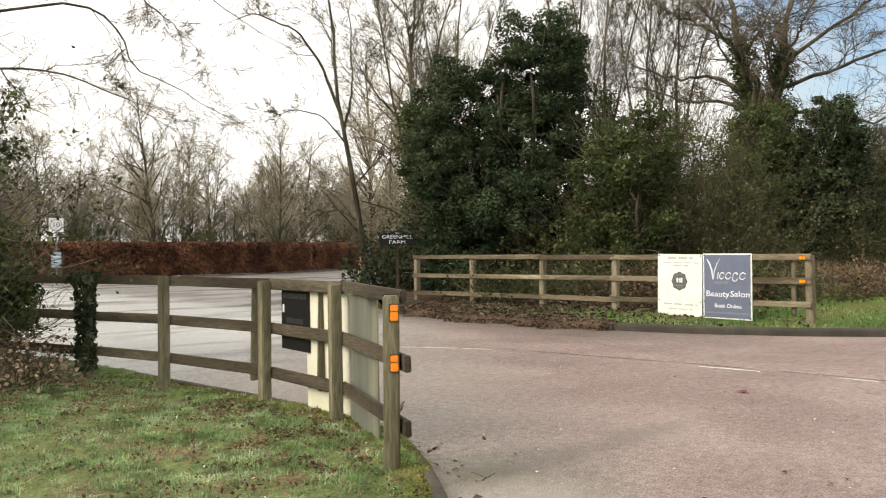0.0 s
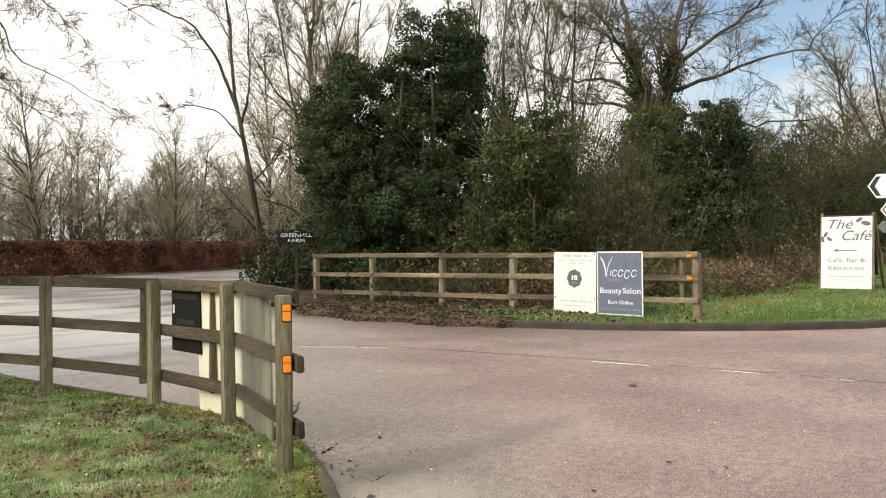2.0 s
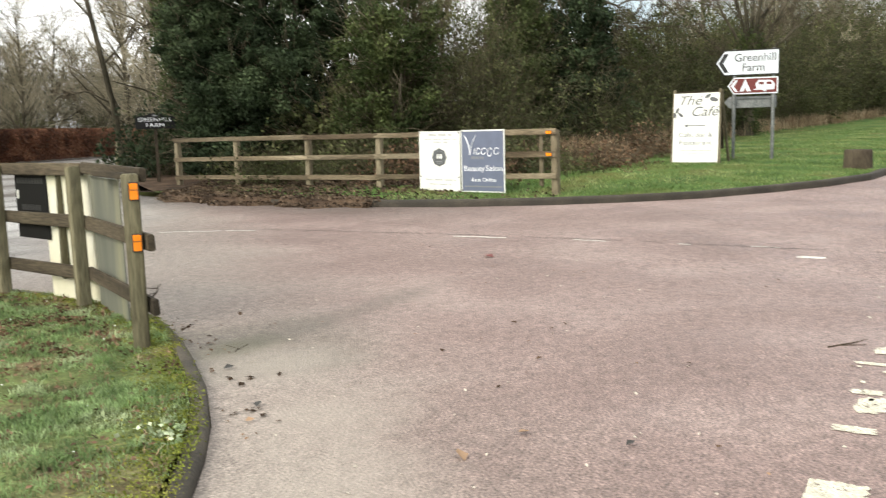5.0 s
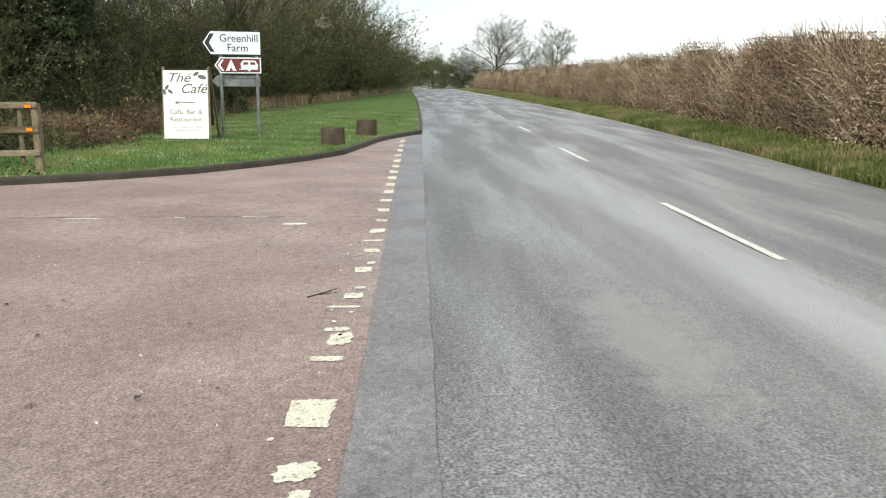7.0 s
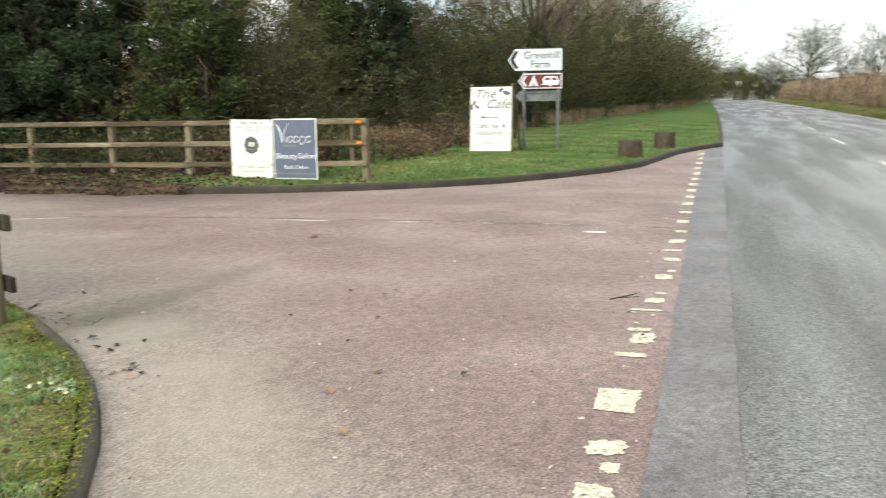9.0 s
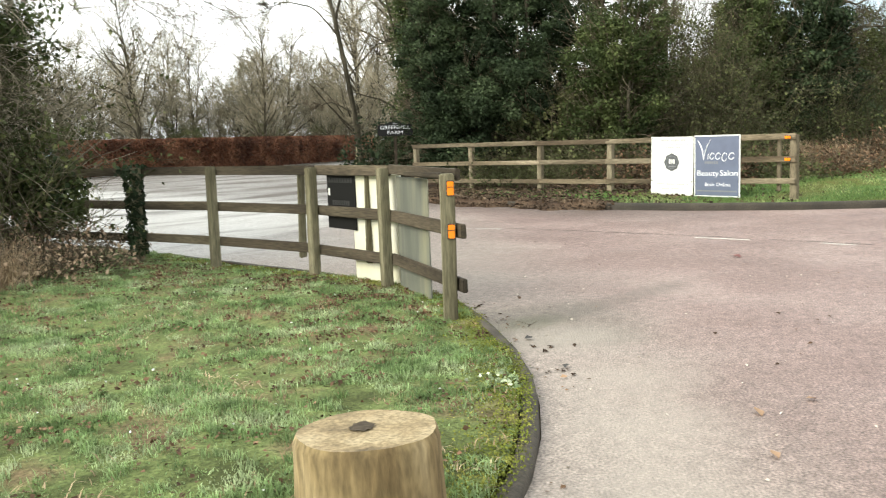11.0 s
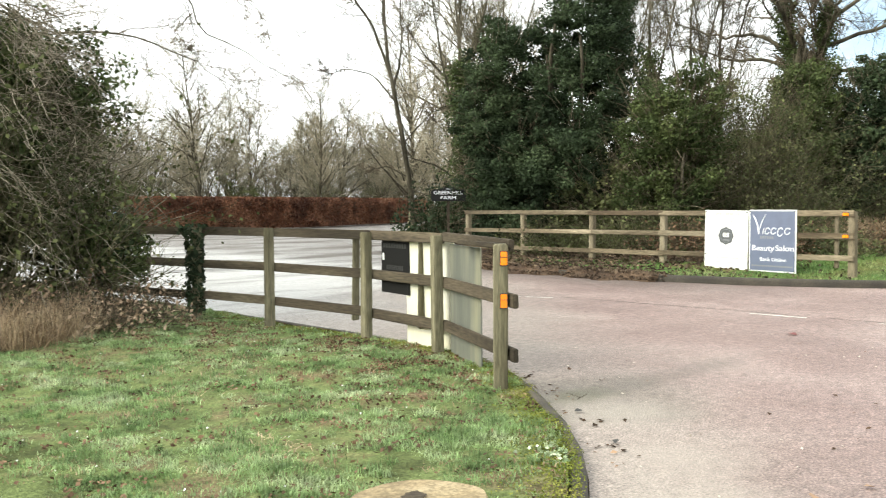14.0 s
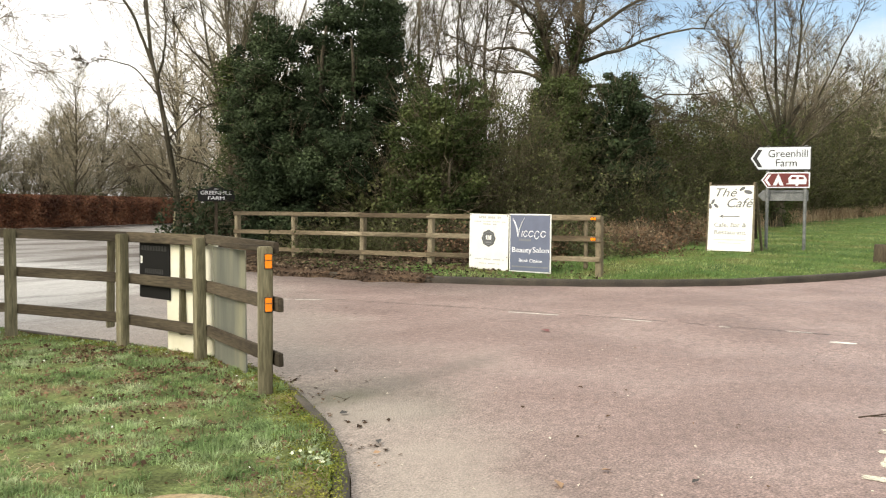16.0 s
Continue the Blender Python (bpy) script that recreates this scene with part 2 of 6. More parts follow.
DARKLOG = mat("dark_log_wood", ((0.04, 0.031, 0.022), (0.075, 0.06, 0.042)), scale=4, fine=40, stretch=(1, 1, 0.25), bump=0.6, dist=0.008, rough=0.9, spec=0.2)
BARK = mat("grey_brown_bark", ((0.035, 0.031, 0.021), (0.07, 0.062, 0.043), (0.125, 0.11, 0.08)), scale=2.5, fine=26, stretch=(1, 1, 0.3), bump=0.8, dist=0.02, rough=0.95, rand=0.2, spec=0.15)
TWIG = mat("bare_twigs", ((0.058, 0.046, 0.031), (0.105, 0.085, 0.058), (0.165, 0.138, 0.098)), scale=0.8, fine=9, bump=0, rough=0.9, rand=0.15, spec=0.15)
# far woodland twigs, lightened in colour to carry the backlit haze
FARTWIG = mat("hazed_far_twigs", ((0.14, 0.125, 0.085), (0.23, 0.205, 0.145), (0.34, 0.305, 0.225)), scale=0.5, fine=5, bump=0, rough=0.9, rand=0.2, spec=0.1)
MOSSTWIG = mat("mossy_twigs", ((0.042, 0.039, 0.022), (0.078, 0.071, 0.042), (0.13, 0.118, 0.074)), scale=0.7, fine=7, bump=0, rough=0.9, spec=0.1)
# skyline twigs: distance haze is put into this grey-blue base colour
HAZETWIG = mat("hazed_twigs", ((0.20, 0.20, 0.19), (0.31, 0.32, 0.31), (0.44, 0.46, 0.46)), scale=1.2, fine=9, bump=0, rough=0.9, spec=0.15)
HANGTWIG = mat("grey_brown_hanging_twigs", ((0.12, 0.10, 0.072), (0.23, 0.20, 0.15), (0.37, 0.33, 0.26)), scale=1.2, fine=9, bump=0, rough=0.9, spec=0.15)
IVY = mat("ivy_leaf", ((0.016, 0.027, 0.012), (0.029, 0.045, 0.020), (0.052, 0.073, 0.033)), scale=0.7, fine=5, rough=0.75, bump=0, island=True, translucent=0.15, spec=0.2)
IVYMID = mat("mid_green_leaf", ((0.031, 0.045, 0.016), (0.054, 0.074, 0.025), (0.088, 0.108, 0.038)), scale=0.9, fine=5, rough=0.65, bump=0, island=True, translucent=0.2, spec=0.15)
OLIVE = mat("olive_scrub_leaf", ((0.04, 0.048, 0.018), (0.07, 0.082, 0.03), (0.125, 0.13, 0.054)), scale=0.8, fine=5, rough=0.7, bump=0, island=True, translucent=0.2, spec=0.2)
BEECH = mat("copper_beech_leaf", ((0.075, 0.032, 0.019), (0.15, 0.064, 0.036), (0.25, 0.12, 0.068)), scale=0.9, fine=6, rough=0.6, bump=0, island=True, translucent=0.3, spec=0.25)
RUSSET = mat("brown_hedge_leaf", ((0.14, 0.095, 0.062), (0.27, 0.19, 0.125), (0.43, 0.33, 0.235)), scale=0.45, fine=5, rough=0.7, bump=0, island=True, translucent=0.25, spec=0.2)
# hedge core slab: the shade between the leaves is painted as dark brown
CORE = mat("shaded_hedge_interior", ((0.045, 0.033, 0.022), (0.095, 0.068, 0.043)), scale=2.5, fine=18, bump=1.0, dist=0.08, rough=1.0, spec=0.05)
LITTER = mat("fallen_leaf", ((0.05, 0.030, 0.018), (0.105, 0.062, 0.036), (0.20, 0.13, 0.08)), scale=3, fine=9, rough=0.8, bump=0, island=True, spec=0.2)
DARKLITTER = mat("damp_fallen_leaf", ((0.032, 0.022, 0.014), (0.062, 0.042, 0.027), (0.13, 0.095, 0.062)), scale=3, fine=9, rough=0.8, bump=0, island=True, spec=0.2)
WHITE = plain("white_board", (0.70, 0.71, 0.68), 0.45)
CREAM = mat("stained_cream_board", ((0.64, 0.61, 0.45), (0.72, 0.70, 0.57), (0.77, 0.76, 0.67)), scale=1.2, fine=14, bump=0.03, rough=0.5, grain=(0.95, 1.04))
MURKY = mat("grimy_board_back", ((0.10, 0.108, 0.095), (0.15, 0.155, 0.13), (0.23, 0.225, 0.16)), scale=1.8, fine=24, stretch=(3, 3, 0.35), bump=0.05, rough=0.45, grain=(0.92, 1.06))
SLATE = plain("slate_blue_print", (0.115, 0.135, 0.20), 0.4)
BLACK = plain("black_board", (0.010, 0.010, 0.010), 0.6, spec=0.2)
INK = plain("black_print", (0.015, 0.015, 0.016), 0.4)
GREYINK = plain("grey_print", (0.085, 0.09, 0.095), 0.5)
PALEINK = plain("pale_grey_print", (0.19, 0.20, 0.21), 0.5)
FAINT = plain("faint_grey_print", (0.40, 0.41, 0.40), 0.5)
SIGNWHITE = plain("reflective_white_sheet", (0.66, 0.71, 0.76), 0.35)
BROWN = plain("brown_sign_sheet", (0.13, 0.02, 0.016), 0.35)
GALV = mat("galvanised_steel", ((0.13, 0.14, 0.14), (0.21, 0.22, 0.22)), scale=5, fine=40, bump=0.1, rough=0.55, metal=0.35)
ORANGE = plain("orange_reflector", (0.85, 0.25, 0.01), 0.2)
RIM = plain("black_rubber", (0.02, 0.018, 0.015), 0.5)
PAINT = mat("worn_road_paint", ((0.44, 0.415, 0.33), (0.60, 0.575, 0.47)), scale=9, fine=70, bump=0.4, dist=0.003, rough=0.7, worn=(20, 0.37, 0.43))
THINPAINT = mat("faded_road_paint", ((0.46, 0.44, 0.40), (0.62, 0.60, 0.55)), scale=5, fine=60, bump=0.4, dist=0.003, rough=0.75, worn=(14, 0.30, 0.40))


def junction_material():
    """Red-chip asphalt, silted pale by the kerb, with low-angle sky glare painted grey up the farm drive."""
    m = mat("red_chip_asphalt", ((0.182, 0.128, 0.115), (0.218, 0.156, 0.141), (0.27, 0.202, 0.183)), scale=0.55, fine=62, bump=0.8, dist=0.013, grain=(0.42, 1.55), wet=(0.6, 0.62, 0.42, 0.45, 0.7), mid=12, bumpscale=65)
    n, l = m.node_tree.nodes, m.node_tree.links
    b = n["Principled BSDF"]
    shade = b.inputs["Base Color"].links[0].from_node
    old = shade.inputs[0].links[0].from_socket
    co = n.new("ShaderNodeTexCoord")
    nz = n.new("ShaderNodeTexNoise")
    nz.inputs["Scale"].default_value = 0.55
    nz.inputs["Detail"].default_value = 6
    l.new(co.outputs["Object"], nz.inputs["Vector"])

    def band(direction, at, width, noise_gain):
        d = n.new("ShaderNodeVectorMath")
        d.operation = 'DOT_PRODUCT'
        d.inputs[1].default_value = direction
        l.new(co.outputs["Object"], d.inputs[0])
        a = n.new("ShaderNodeMath")
        a.operation = 'MULTIPLY_ADD'
        a.inputs[1].default_value = noise_gain
        l.new(nz.outputs[0], a.inputs[0])
        l.new(d.outputs["Value"], a.inputs[2])
        r = n.new("ShaderNodeMapRange")
        r.interpolation_type = 'SMOOTHSTEP'
        c = at + noise_gain * 0.5
        r.inputs[1].default_value, r.inputs[2].default_value = c - width, c + width
        l.new(a.outputs[0], r.inputs[0])
        return r.outputs[0]

    def over(base, colour, fac):
        x = n.new("ShaderNodeMix")
        x.data_type = 'RGBA'
        l.new(fac, x.inputs[0])
        l.new(base, x.inputs[6])
        x.inputs[7].default_value = (*colour, 1)
        return x.outputs[2]

    drive = band((-0.55, 0.835, 0), 3.6, 2.0, 3.0)
    silt = band((-0.77, 0.64, 0), -1.2, 1.2, 2.0)
    c = over(old, (0.25, 0.212, 0.186), silt)
    # this pale grey is sky glare off the wet drive, put into the colour
    c = over(c, (0.33, 0.325, 0.315), drive)
    # dry streaks across the drive, darker where no sky glare is painted
    sm = n.new("ShaderNodeMapping")
    sm.inputs["Scale"].default_value = (0.16, 0.55, 1)
    sm.inputs["Rotation"].default_value = (0, 0, radians(38))
    l.new(co.outputs["Object"], sm.inputs[0])
    sn = n.new("ShaderNodeTexNoise")
    sn.inputs["Scale"].default_value = 1.0
    sn.inputs["Detail"].default_value = 9
    sn.inputs["Roughness"].default_value = 0.62
    l.new(sm.outputs[0], sn.inputs["Vector"])
    sr_ = n.new("ShaderNodeMapRange")
    sr_.inputs[1].default_value, sr_.inputs[2].default_value = 0.52, 0.64
    l.new(sn.outputs[0], sr_.inputs[0])

    def both(p, q, k):
        x = n.new("ShaderNodeMath")
        x.operation = 'MULTIPLY'
        l.new(p, x.inputs[0])
        l.new(q, x.inputs[1])
        y = n.new("ShaderNodeMath")
        y.operation = 'MULTIPLY'
        y.inputs[1].default_value = k
        l.new(x.outputs[0], y.inputs[0])
        return y.outputs[0]

    c = over(c, (0.10, 0.095, 0.092), both(sr_.outputs[0], drive, 0.85))
    # far kerb: damp band plus painted tree shade; mud washed off the near verge
    c = over(c, (0.075, 0.06, 0.05), both(band((1, -0.08, 0), 7.2, 1.0, 1.6), band((0, 1, 0), 3.0, 2.2, 1.0), 0.75))
    mud = both(band((-0.77, 0.64, 0), -1.35, 0.35, 1.5), both(band((0.64, 0.77, 0), -0.75, 0.2, 0.9), band((-0.64, -0.77, 0), -0.75, 0.25, 0.9), 1.0), 0.42)
    c = over(c, (0.075, 0.07, 0.05), mud)
    l.new(c, shade.inputs[0])
    ro = b.inputs["Roughness"].links[0].from_socket
    f = n.new("ShaderNodeMix")
    f.data_type = 'FLOAT'
    l.new(drive, f.inputs[0])
    l.new(ro, f.inputs[2])
    dr = n.new("ShaderNodeMapRange")
    dr.inputs[1].default_value, dr.inputs[2].default_value = 0.47, 0.60
    dr.inputs[3].default_value, dr.inputs[4].default_value = 0.32, 0.85
    l.new(sn.outputs[0], dr.inputs[0])
    l.new(dr.outputs[0], f.inputs[3])
    l.new(f.outputs[0], b.inputs["Roughness"])
    return m


RED = junction_material()
wear(RED, (0.5, -0.42), (0.32, 0.2), (0.075, 0.075, 0.04), 0.7, soft=0.5, ragged=0.7, scale=4.0)
wear(RED, (1.7, -0.45), (1.3, 0.16), (0.11, 0.095, 0.08), 0.4, soft=0.5, ragged=0.7, scale=3.0)
for sx_, sy_ in ((-0.42, -1.82), (-1.05, -2.38), (0.25, -0.95), (-1.75, -2.85)):
    wear(RED, (sx_, sy_), (0.42, 0.38), (0.34, 0.30, 0.26), 0.5, soft=0.6, ragged=0.7, scale=3.5)

# ---- mesh helpers ----
def mesh_np(name, V, F, m, smooth=False):
    """A mesh from vertex rows and equal-sided face rows."""
    V, F = np.asarray(V, dtype=np.float32), np.asarray(F, dtype=np.int32)
    me = bpy.data.meshes.new(name)
    k = F.shape[1]
    me.vertices.add(len(V))
    me.vertices.foreach_set("co", V.ravel())
    me.loops.add(F.size)
    me.loops.foreach_set("vertex_index", F.ravel())
    me.polygons.add(len(F))
    me.polygons.foreach_set("loop_start", np.arange(0, F.size, k, dtype=np.int32))
    me.polygons.foreach_set("loop_total", np.full(len(F), k, dtype=np.int32))
    if smooth:
        me.polygons.foreach_set("use_smooth", np.ones(len(F), dtype=bool))
    me.update(calc_edges=True)
    me.materials.append(m)
    return me


def np_part(name, V, F, m, parent=None, label="", smooth=False):
    ob = new(name, mesh_np(name, V, F, m, smooth))
    ob.parent = parent
    if label:
        tagged(ob, label)
    return ob


def part(name, bm, material, parent=None, label=""):
    me = bpy.data.meshes.new(name)
    bm.to_mesh(me)
    bm.free()
    me.materials.append(material)
    ob = new(name, me)
    ob.parent = parent
    if label:
        tagged(ob, label)
    return ob


def thing(name, m, label, category, group="", kind=""):
    e = new(name)
    e.matrix_world = m
    e.empty_display_size = 0.2
    return tagged(e, label, category, group, kind)


def box(sx, sy, sz, at=(0, 0, 0), bevel=0.0, rot=None, wob=0.0, bm=None):
    """A box of that size with its centre at `at`, edges bevelled, corners a little out of true."""
    own = bmesh.new()
    bmesh.ops.create_cube(own, size=1)
    for v in own.verts:
        v.co = Vector((v.co.x * sx, v.co.y * sy, v.co.z * sz))
        if wob:
            v.co += Vector((random.uniform(-wob, wob), random.uniform(-wob, wob), random.uniform(-wob, wob)))
    if bevel:
        bmesh.ops.bevel(own, geom=own.edges[:], offset=bevel, segments=2, affect='EDGES', clamp_overlap=True)
    own.transform(Matrix.Translation(at) @ (rot.to_4x4() if rot else Matrix()))
    if bm is None:
        return own
    tmp = bpy.data.meshes.new("tmp")
    own.to_mesh(tmp)
    own.free()
    bm.from_mesh(tmp)
    bpy.data.meshes.remove(tmp)
    return bm


def beam(p, q, w, h, bevel=0.006, wob=0.003):
    """A sawn beam from p to q, w thick across and h high."""
    p, q = Vector(p), Vector(q)
    d = q - p
    side = Vector((-d.y, d.x, 0)).normalized()
    up = d.cross(side).normalized() * -1
    if up.z < 0:
        up = -up
    rot = Matrix((d.normalized(), side, up)).transposed()
    return box(d.length, w, h, (p + q) / 2, bevel, rot, wob)


def prism(outline, t, bevel=0.0):
    """A plate in the xz plane with that outline, t thick, its face at y = -t/2."""
    bm = bmesh.new()
    f = bm.faces.new([bm.verts.new((x, -t / 2, z)) for x, z in outline])
    r = bmesh.ops.extrude_face_region(bm, geom=[f])
    for v in r["geom"]:
        if isinstance(v, bmesh.types.BMVert):
            v.co.y += t
    bmesh.ops.recalc_face_normals(bm, faces=bm.faces)
    if bevel:
        bmesh.ops.bevel(bm, geom=bm.edges[:], offset=bevel, segments=1, affect='EDGES', clamp_overlap=True)
    return bm


def lettering(text, size, m, parent, at, shear=0.0, spacing=1.0, width=None, name="lettering", y=-0.003):
    """Words as thin raised letters on a board's front (the xz plane, seen from -y), centred at `at` = (x, z)."""
    cu = bpy.data.curves.new("words", 'FONT')
    cu.body, cu.size, cu.align_x, cu.align_y = text, size, 'CENTER', 'CENTER'
    cu.shear, cu.space_character, cu.extrude, cu.resolution_u = shear, spacing, 0.001, 3
    tmp = new("words", cu)
    bpy.context.view_layer.update()
    me = bpy.data.meshes.new_from_object(tmp.evaluated_get(bpy.context.evaluated_depsgraph_get()))
    bpy.data.objects.remove(tmp)
    xs = [v.co.x for v in me.vertices]
    k = (width / (max(xs) - min(xs))) if width else 1.0
    me.transform(Matrix.Translation((at[0], y, at[1])) @ Matrix.Rotation(radians(90), 4, 'X') @ Matrix.Diagonal((k, 1, 1, 1)))
    me.materials.clear()
    me.materials.append(m)
    ob = new(name, me)
    ob.parent = parent
    return ob


def bar(w, h, m, parent, at, y=-0.003, name="print_bar"):
    return part(name, box(w, 0.002, h, (at[0], y, at[1])), m, parent)


# ---- lie of the land ----
def sstep(a, b, v):
    k = np.clip((v - a) / (b - a), 0, 1)
    return k * k * (3 - 2 * k)


def land(x, y):
    """Height of the road surface: level at the junction, climbing gently along the main road to a crest."""
    x, y = np.asarray(x, dtype=float), np.asarray(y, dtype=float)
    u = np.maximum(x - 4.0, 0.0)
    rise = 0.02 * (u * u / (u + 2.2))
    top = 0.02 * 143.0
    rise = np.where(x > 150, top - 0.00016 * (x - 150) ** 2, rise)
    rise = np.maximum(rise, -4.0)
    w = 1 - sstep(5.0, 16.0, y - np.maximum(x - 14, 0) * 0.8)
    return rise * w


def poly_sheet(name, outline, m, dz, cell, label, category="ground", hump=None):
    """One sheet over a plan outline, cut to cells, lying dz over the land."""
    bm = bmesh.new()
    bm.faces.new([bm.verts.new((x, y, 0)) for x, y in outline])
    xs, ys = [p[0] for p in outline], [p[1] for p in outline]
    for ax, a0, a1 in ((0, min(xs), max(xs)), (1, min(ys), max(ys))):
        k = math.floor(a0 / cell) + 1
        while k * cell < a1 - 1e-4:
            co, no = [0, 0, 0], [0, 0, 0]
            co[ax], no[ax] = k * cell, 1
            bmesh.ops.bisect_plane(bm, geom=bm.verts[:] + bm.edges[:] + bm.faces[:], plane_co=co, plane_no=no, dist=1e-5)
            k += 1
    for v in bm.verts:
        v.co.z = float(land(v.co.x, v.co.y)) + (dz if hump is None else hump(v.co.x, v.co.y))
    bmesh.ops.recalc_face_normals(bm, faces=bm.faces)
    for f in bm.faces:
        if f.normal.z < 0:
            f.normal_flip()
        f.smooth = True
    ob = part(name, bm, m)
    return tagged(ob, label, category, kind="structure")


# plan lines
NEAR_KERB = [(-40, -4.1), (-14, -3.95), (-8, -3.75), (-5.5, -3.5), (-4.0, -3.22), (-3.0, -2.86), (-2.4, -2.6), (-1.95, -2.36), (-1.5, -2.06), (-1.1, -1.74), (-0.75, -1.42), (-0.35, -0.98),
             (0.0, -0.52), (0.34, -0.06), (0.68, 0.5), (0.92, 1.1), (1.06, 2.0), (1.08, 3.2), (1.02, 4.6), (0.95, 6.0), (0.85, 8.0), (0.8, 14.0), (1.5, 24.0), (4.5, 38.5)]
FAR_KERB = [(9.75, 10.8), (9.35, 9.2), (9.15, 7.6), (9.1, 6.0), (9.2, 4.4), (9.5, 3.0), (10.05, 1.65), (10.7, 0.55), (11.5, -0.45), (12.6, -1.45), (13.8, -2.15), (15.2, -2.72), (17.2, -3.1),
            (19.4, -3.42), (20.9, -3.85), (21.9, -4.5), (23.0, -4.76), (30, -4.78), (45, -4.72), (70, -4.5), (110, -3.9), (150, -3.3), (230, -8)]
DRIVE_EDGE = [(9.75, 10.8), (10.6, 13.0), (13.5, 16.4), (20.4, 23.8), (28.0, 33.5), (37.0, 43.0), (60, 52)]
ROAD_RIGHT = [(-40, -11.3), (0, -11.45), (8.5, -11.65), (16, -12.1), (29, -12.6), (43, -12.8), (70, -12.6), (110, -11.8), (150, -10.9), (230, -16)]


def along(line, step):
    """Points every step metres along a plan line, with their directions."""
    out, left = [], 0.0
    for (x0, y0), (x1, y1) in zip(line, line[1:]):
        d = math.hypot(x1 - x0, y1 - y0)
        s = left
        while s < d:
            out.append((x0 + (x1 - x0) * s / d, y0 + (y1 - y0) * s / d, (x1 - x0) / d, (y1 - y0) / d))
            s += step
        left = s - d
    return out


def inset(line, d):
    out = []
    for i, (x, y) in enumerate(line):
        a, b = line[max(i - 1, 0)], line[min(i + 1, len(line) - 1)]
        dx, dy = b[0] - a[0], b[1] - a[1]
        k = math.hypot(dx, dy)
        out.append((x - dy / k * d, y + dx / k * d))
    return out


near_line, mid_line = inset(FAR_KERB, -0.42), inset(FAR_KERB, -0.3)
FAR_KERB = [FAR_KERB[0], mid_line[1]] + near_line[2:9] + mid_line[9:12] + inset(FAR_KERB, -0.22)[12:15] + FAR_KERB[15:]


# the ground reaches the horizon
axis = np.unique(np.concatenate([np.linspace(-3000, -200, 8), np.linspace(-200, 300, 64), np.linspace(300, 3000, 8)]))
gx, gy = np.meshgrid(axis, axis, indexing='ij')
nx = len(axis)
gz = land(gx, gy) - 0.12
idx = np.arange(nx * nx).reshape(nx, nx)
gf = np.stack([idx[:-1, :-1], idx[1:, :-1], idx[1:, 1:], idx[:-1, 1:]], -1).reshape(-1, 4)
tagged(np_part("ground", np.stack([gx, gy, gz], -1).reshape(-1, 3), gf, FIELD, smooth=True), "rough green and brown open ground", "ground", kind="structure")

road_left = [(x, y) for x, y in [(-40, -4.62), (22.0, -4.62), (22.2, -4.73)]] + [p for p in FAR_KERB if p[0] > 22.5]
poly_sheet("road", road_left + ROAD_RIGHT[::-1], ASPHALT, 0.0, 2.0, "worn grey asphalt country road with damp patches", "road")
sr = random.Random(4)
edge_a = [(-40, -4.36)] + [(-8 + 0.3 * i, -4.355 + 0.008 * min(max(-8 + 0.3 * i, -1), 9) + sr.uniform(-0.008, 0.008)) for i in range(100)]
edge_b = [(22.2, -4.74)] + [(21.8 - 0.3 * i, -4.735 + sr.uniform(-0.006, 0.006)) for i in range(100)] + [(-40, -4.74)]
poly_sheet("road_edge_strip", edge_a + edge_b, PATCH, 0.008, 1.0, "smooth dark asphalt strip along the road edge", "road")
poly_sheet("junction_road", [(-40, -4.43)] + NEAR_KERB[1:] + [(3, 46), (60, 58), (60, 52)] + DRIVE_EDGE[::-1][1:-1] + [p for p in FAR_KERB if p[0] < 21.95 and p[1] < 10.9] + [(22.0, -4.45)],
           RED, 0.001, 1.5, "red chip asphalt side road, damp farm drive painted pale with sky glare", "road")


def lawn_rise(x, y):
    return 0.05 + 0.025 * math.sin(x * 1.3 + 1) * math.sin(y * 1.1) + 0.02 * noise.noise(Vector((x * 1.5, y * 1.5, 0)))


LAWN = inset(NEAR_KERB[2:-3], 0.11) + [(-4, 14), (-14, 14), (-14, -3.8)]
poly_sheet("lawn", LAWN, GRASS, 0, 0.35, "short mossy green grass verge with fallen leaves", "grass", hump=lawn_rise)
poly_sheet("hedge_bottom", [(-14, 8), (0.7, 8), (0.7, 14), (2, 40), (4.4, 47), (-30, 60), (-40, 8)], EARTH, 0.0, 5, "dark leaf-littered soil under the bushes", "ground", hump=lambda x, y: 0.03)


def verge_rise(x, y):
    """The far verge swells a little behind its kerb."""
    edge = min(math.hypot(x - px, y - py) for px, py, _, _ in VPTS)
    return 0.10 + 0.11 * float(sstep(0.3, 4.0, edge)) + 0.015 * noise.noise(Vector((x, y, 3)))


VPTS = along(FAR_KERB[:-3], 0.8)
WOOD_EDGE = [(9.9, 12.0), (11.3, 9.5), (11.2, 6.5), (11.2, 4.2), (12.5, 3.6), (16, 4.6), (22, 5.6), (32, 5.4), (50, 3.2), (80, 0.6), (120, -1.0)]
VERGE = inset(FAR_KERB[:-2], 0.11) + WOOD_EDGE[::-1]
poly_sheet("verge", VERGE, VERGETURF, 0, 1.0, "green mown grass verge behind the kerb", "grass", hump=verge_rise)
poly_sheet("woodland_floor", WOOD_EDGE + [(200, -2), (200, 80), (60, 80), (60, 52.1)] + [(x + 0.02, y) for x, y in DRIVE_EDGE[::-1][1:]], EARTH, 0, 5,
           "brown leaf-littered woodland floor", "ground", hump=lambda x, y: 0.1 + (0.02 if x < 12 else 0.1))
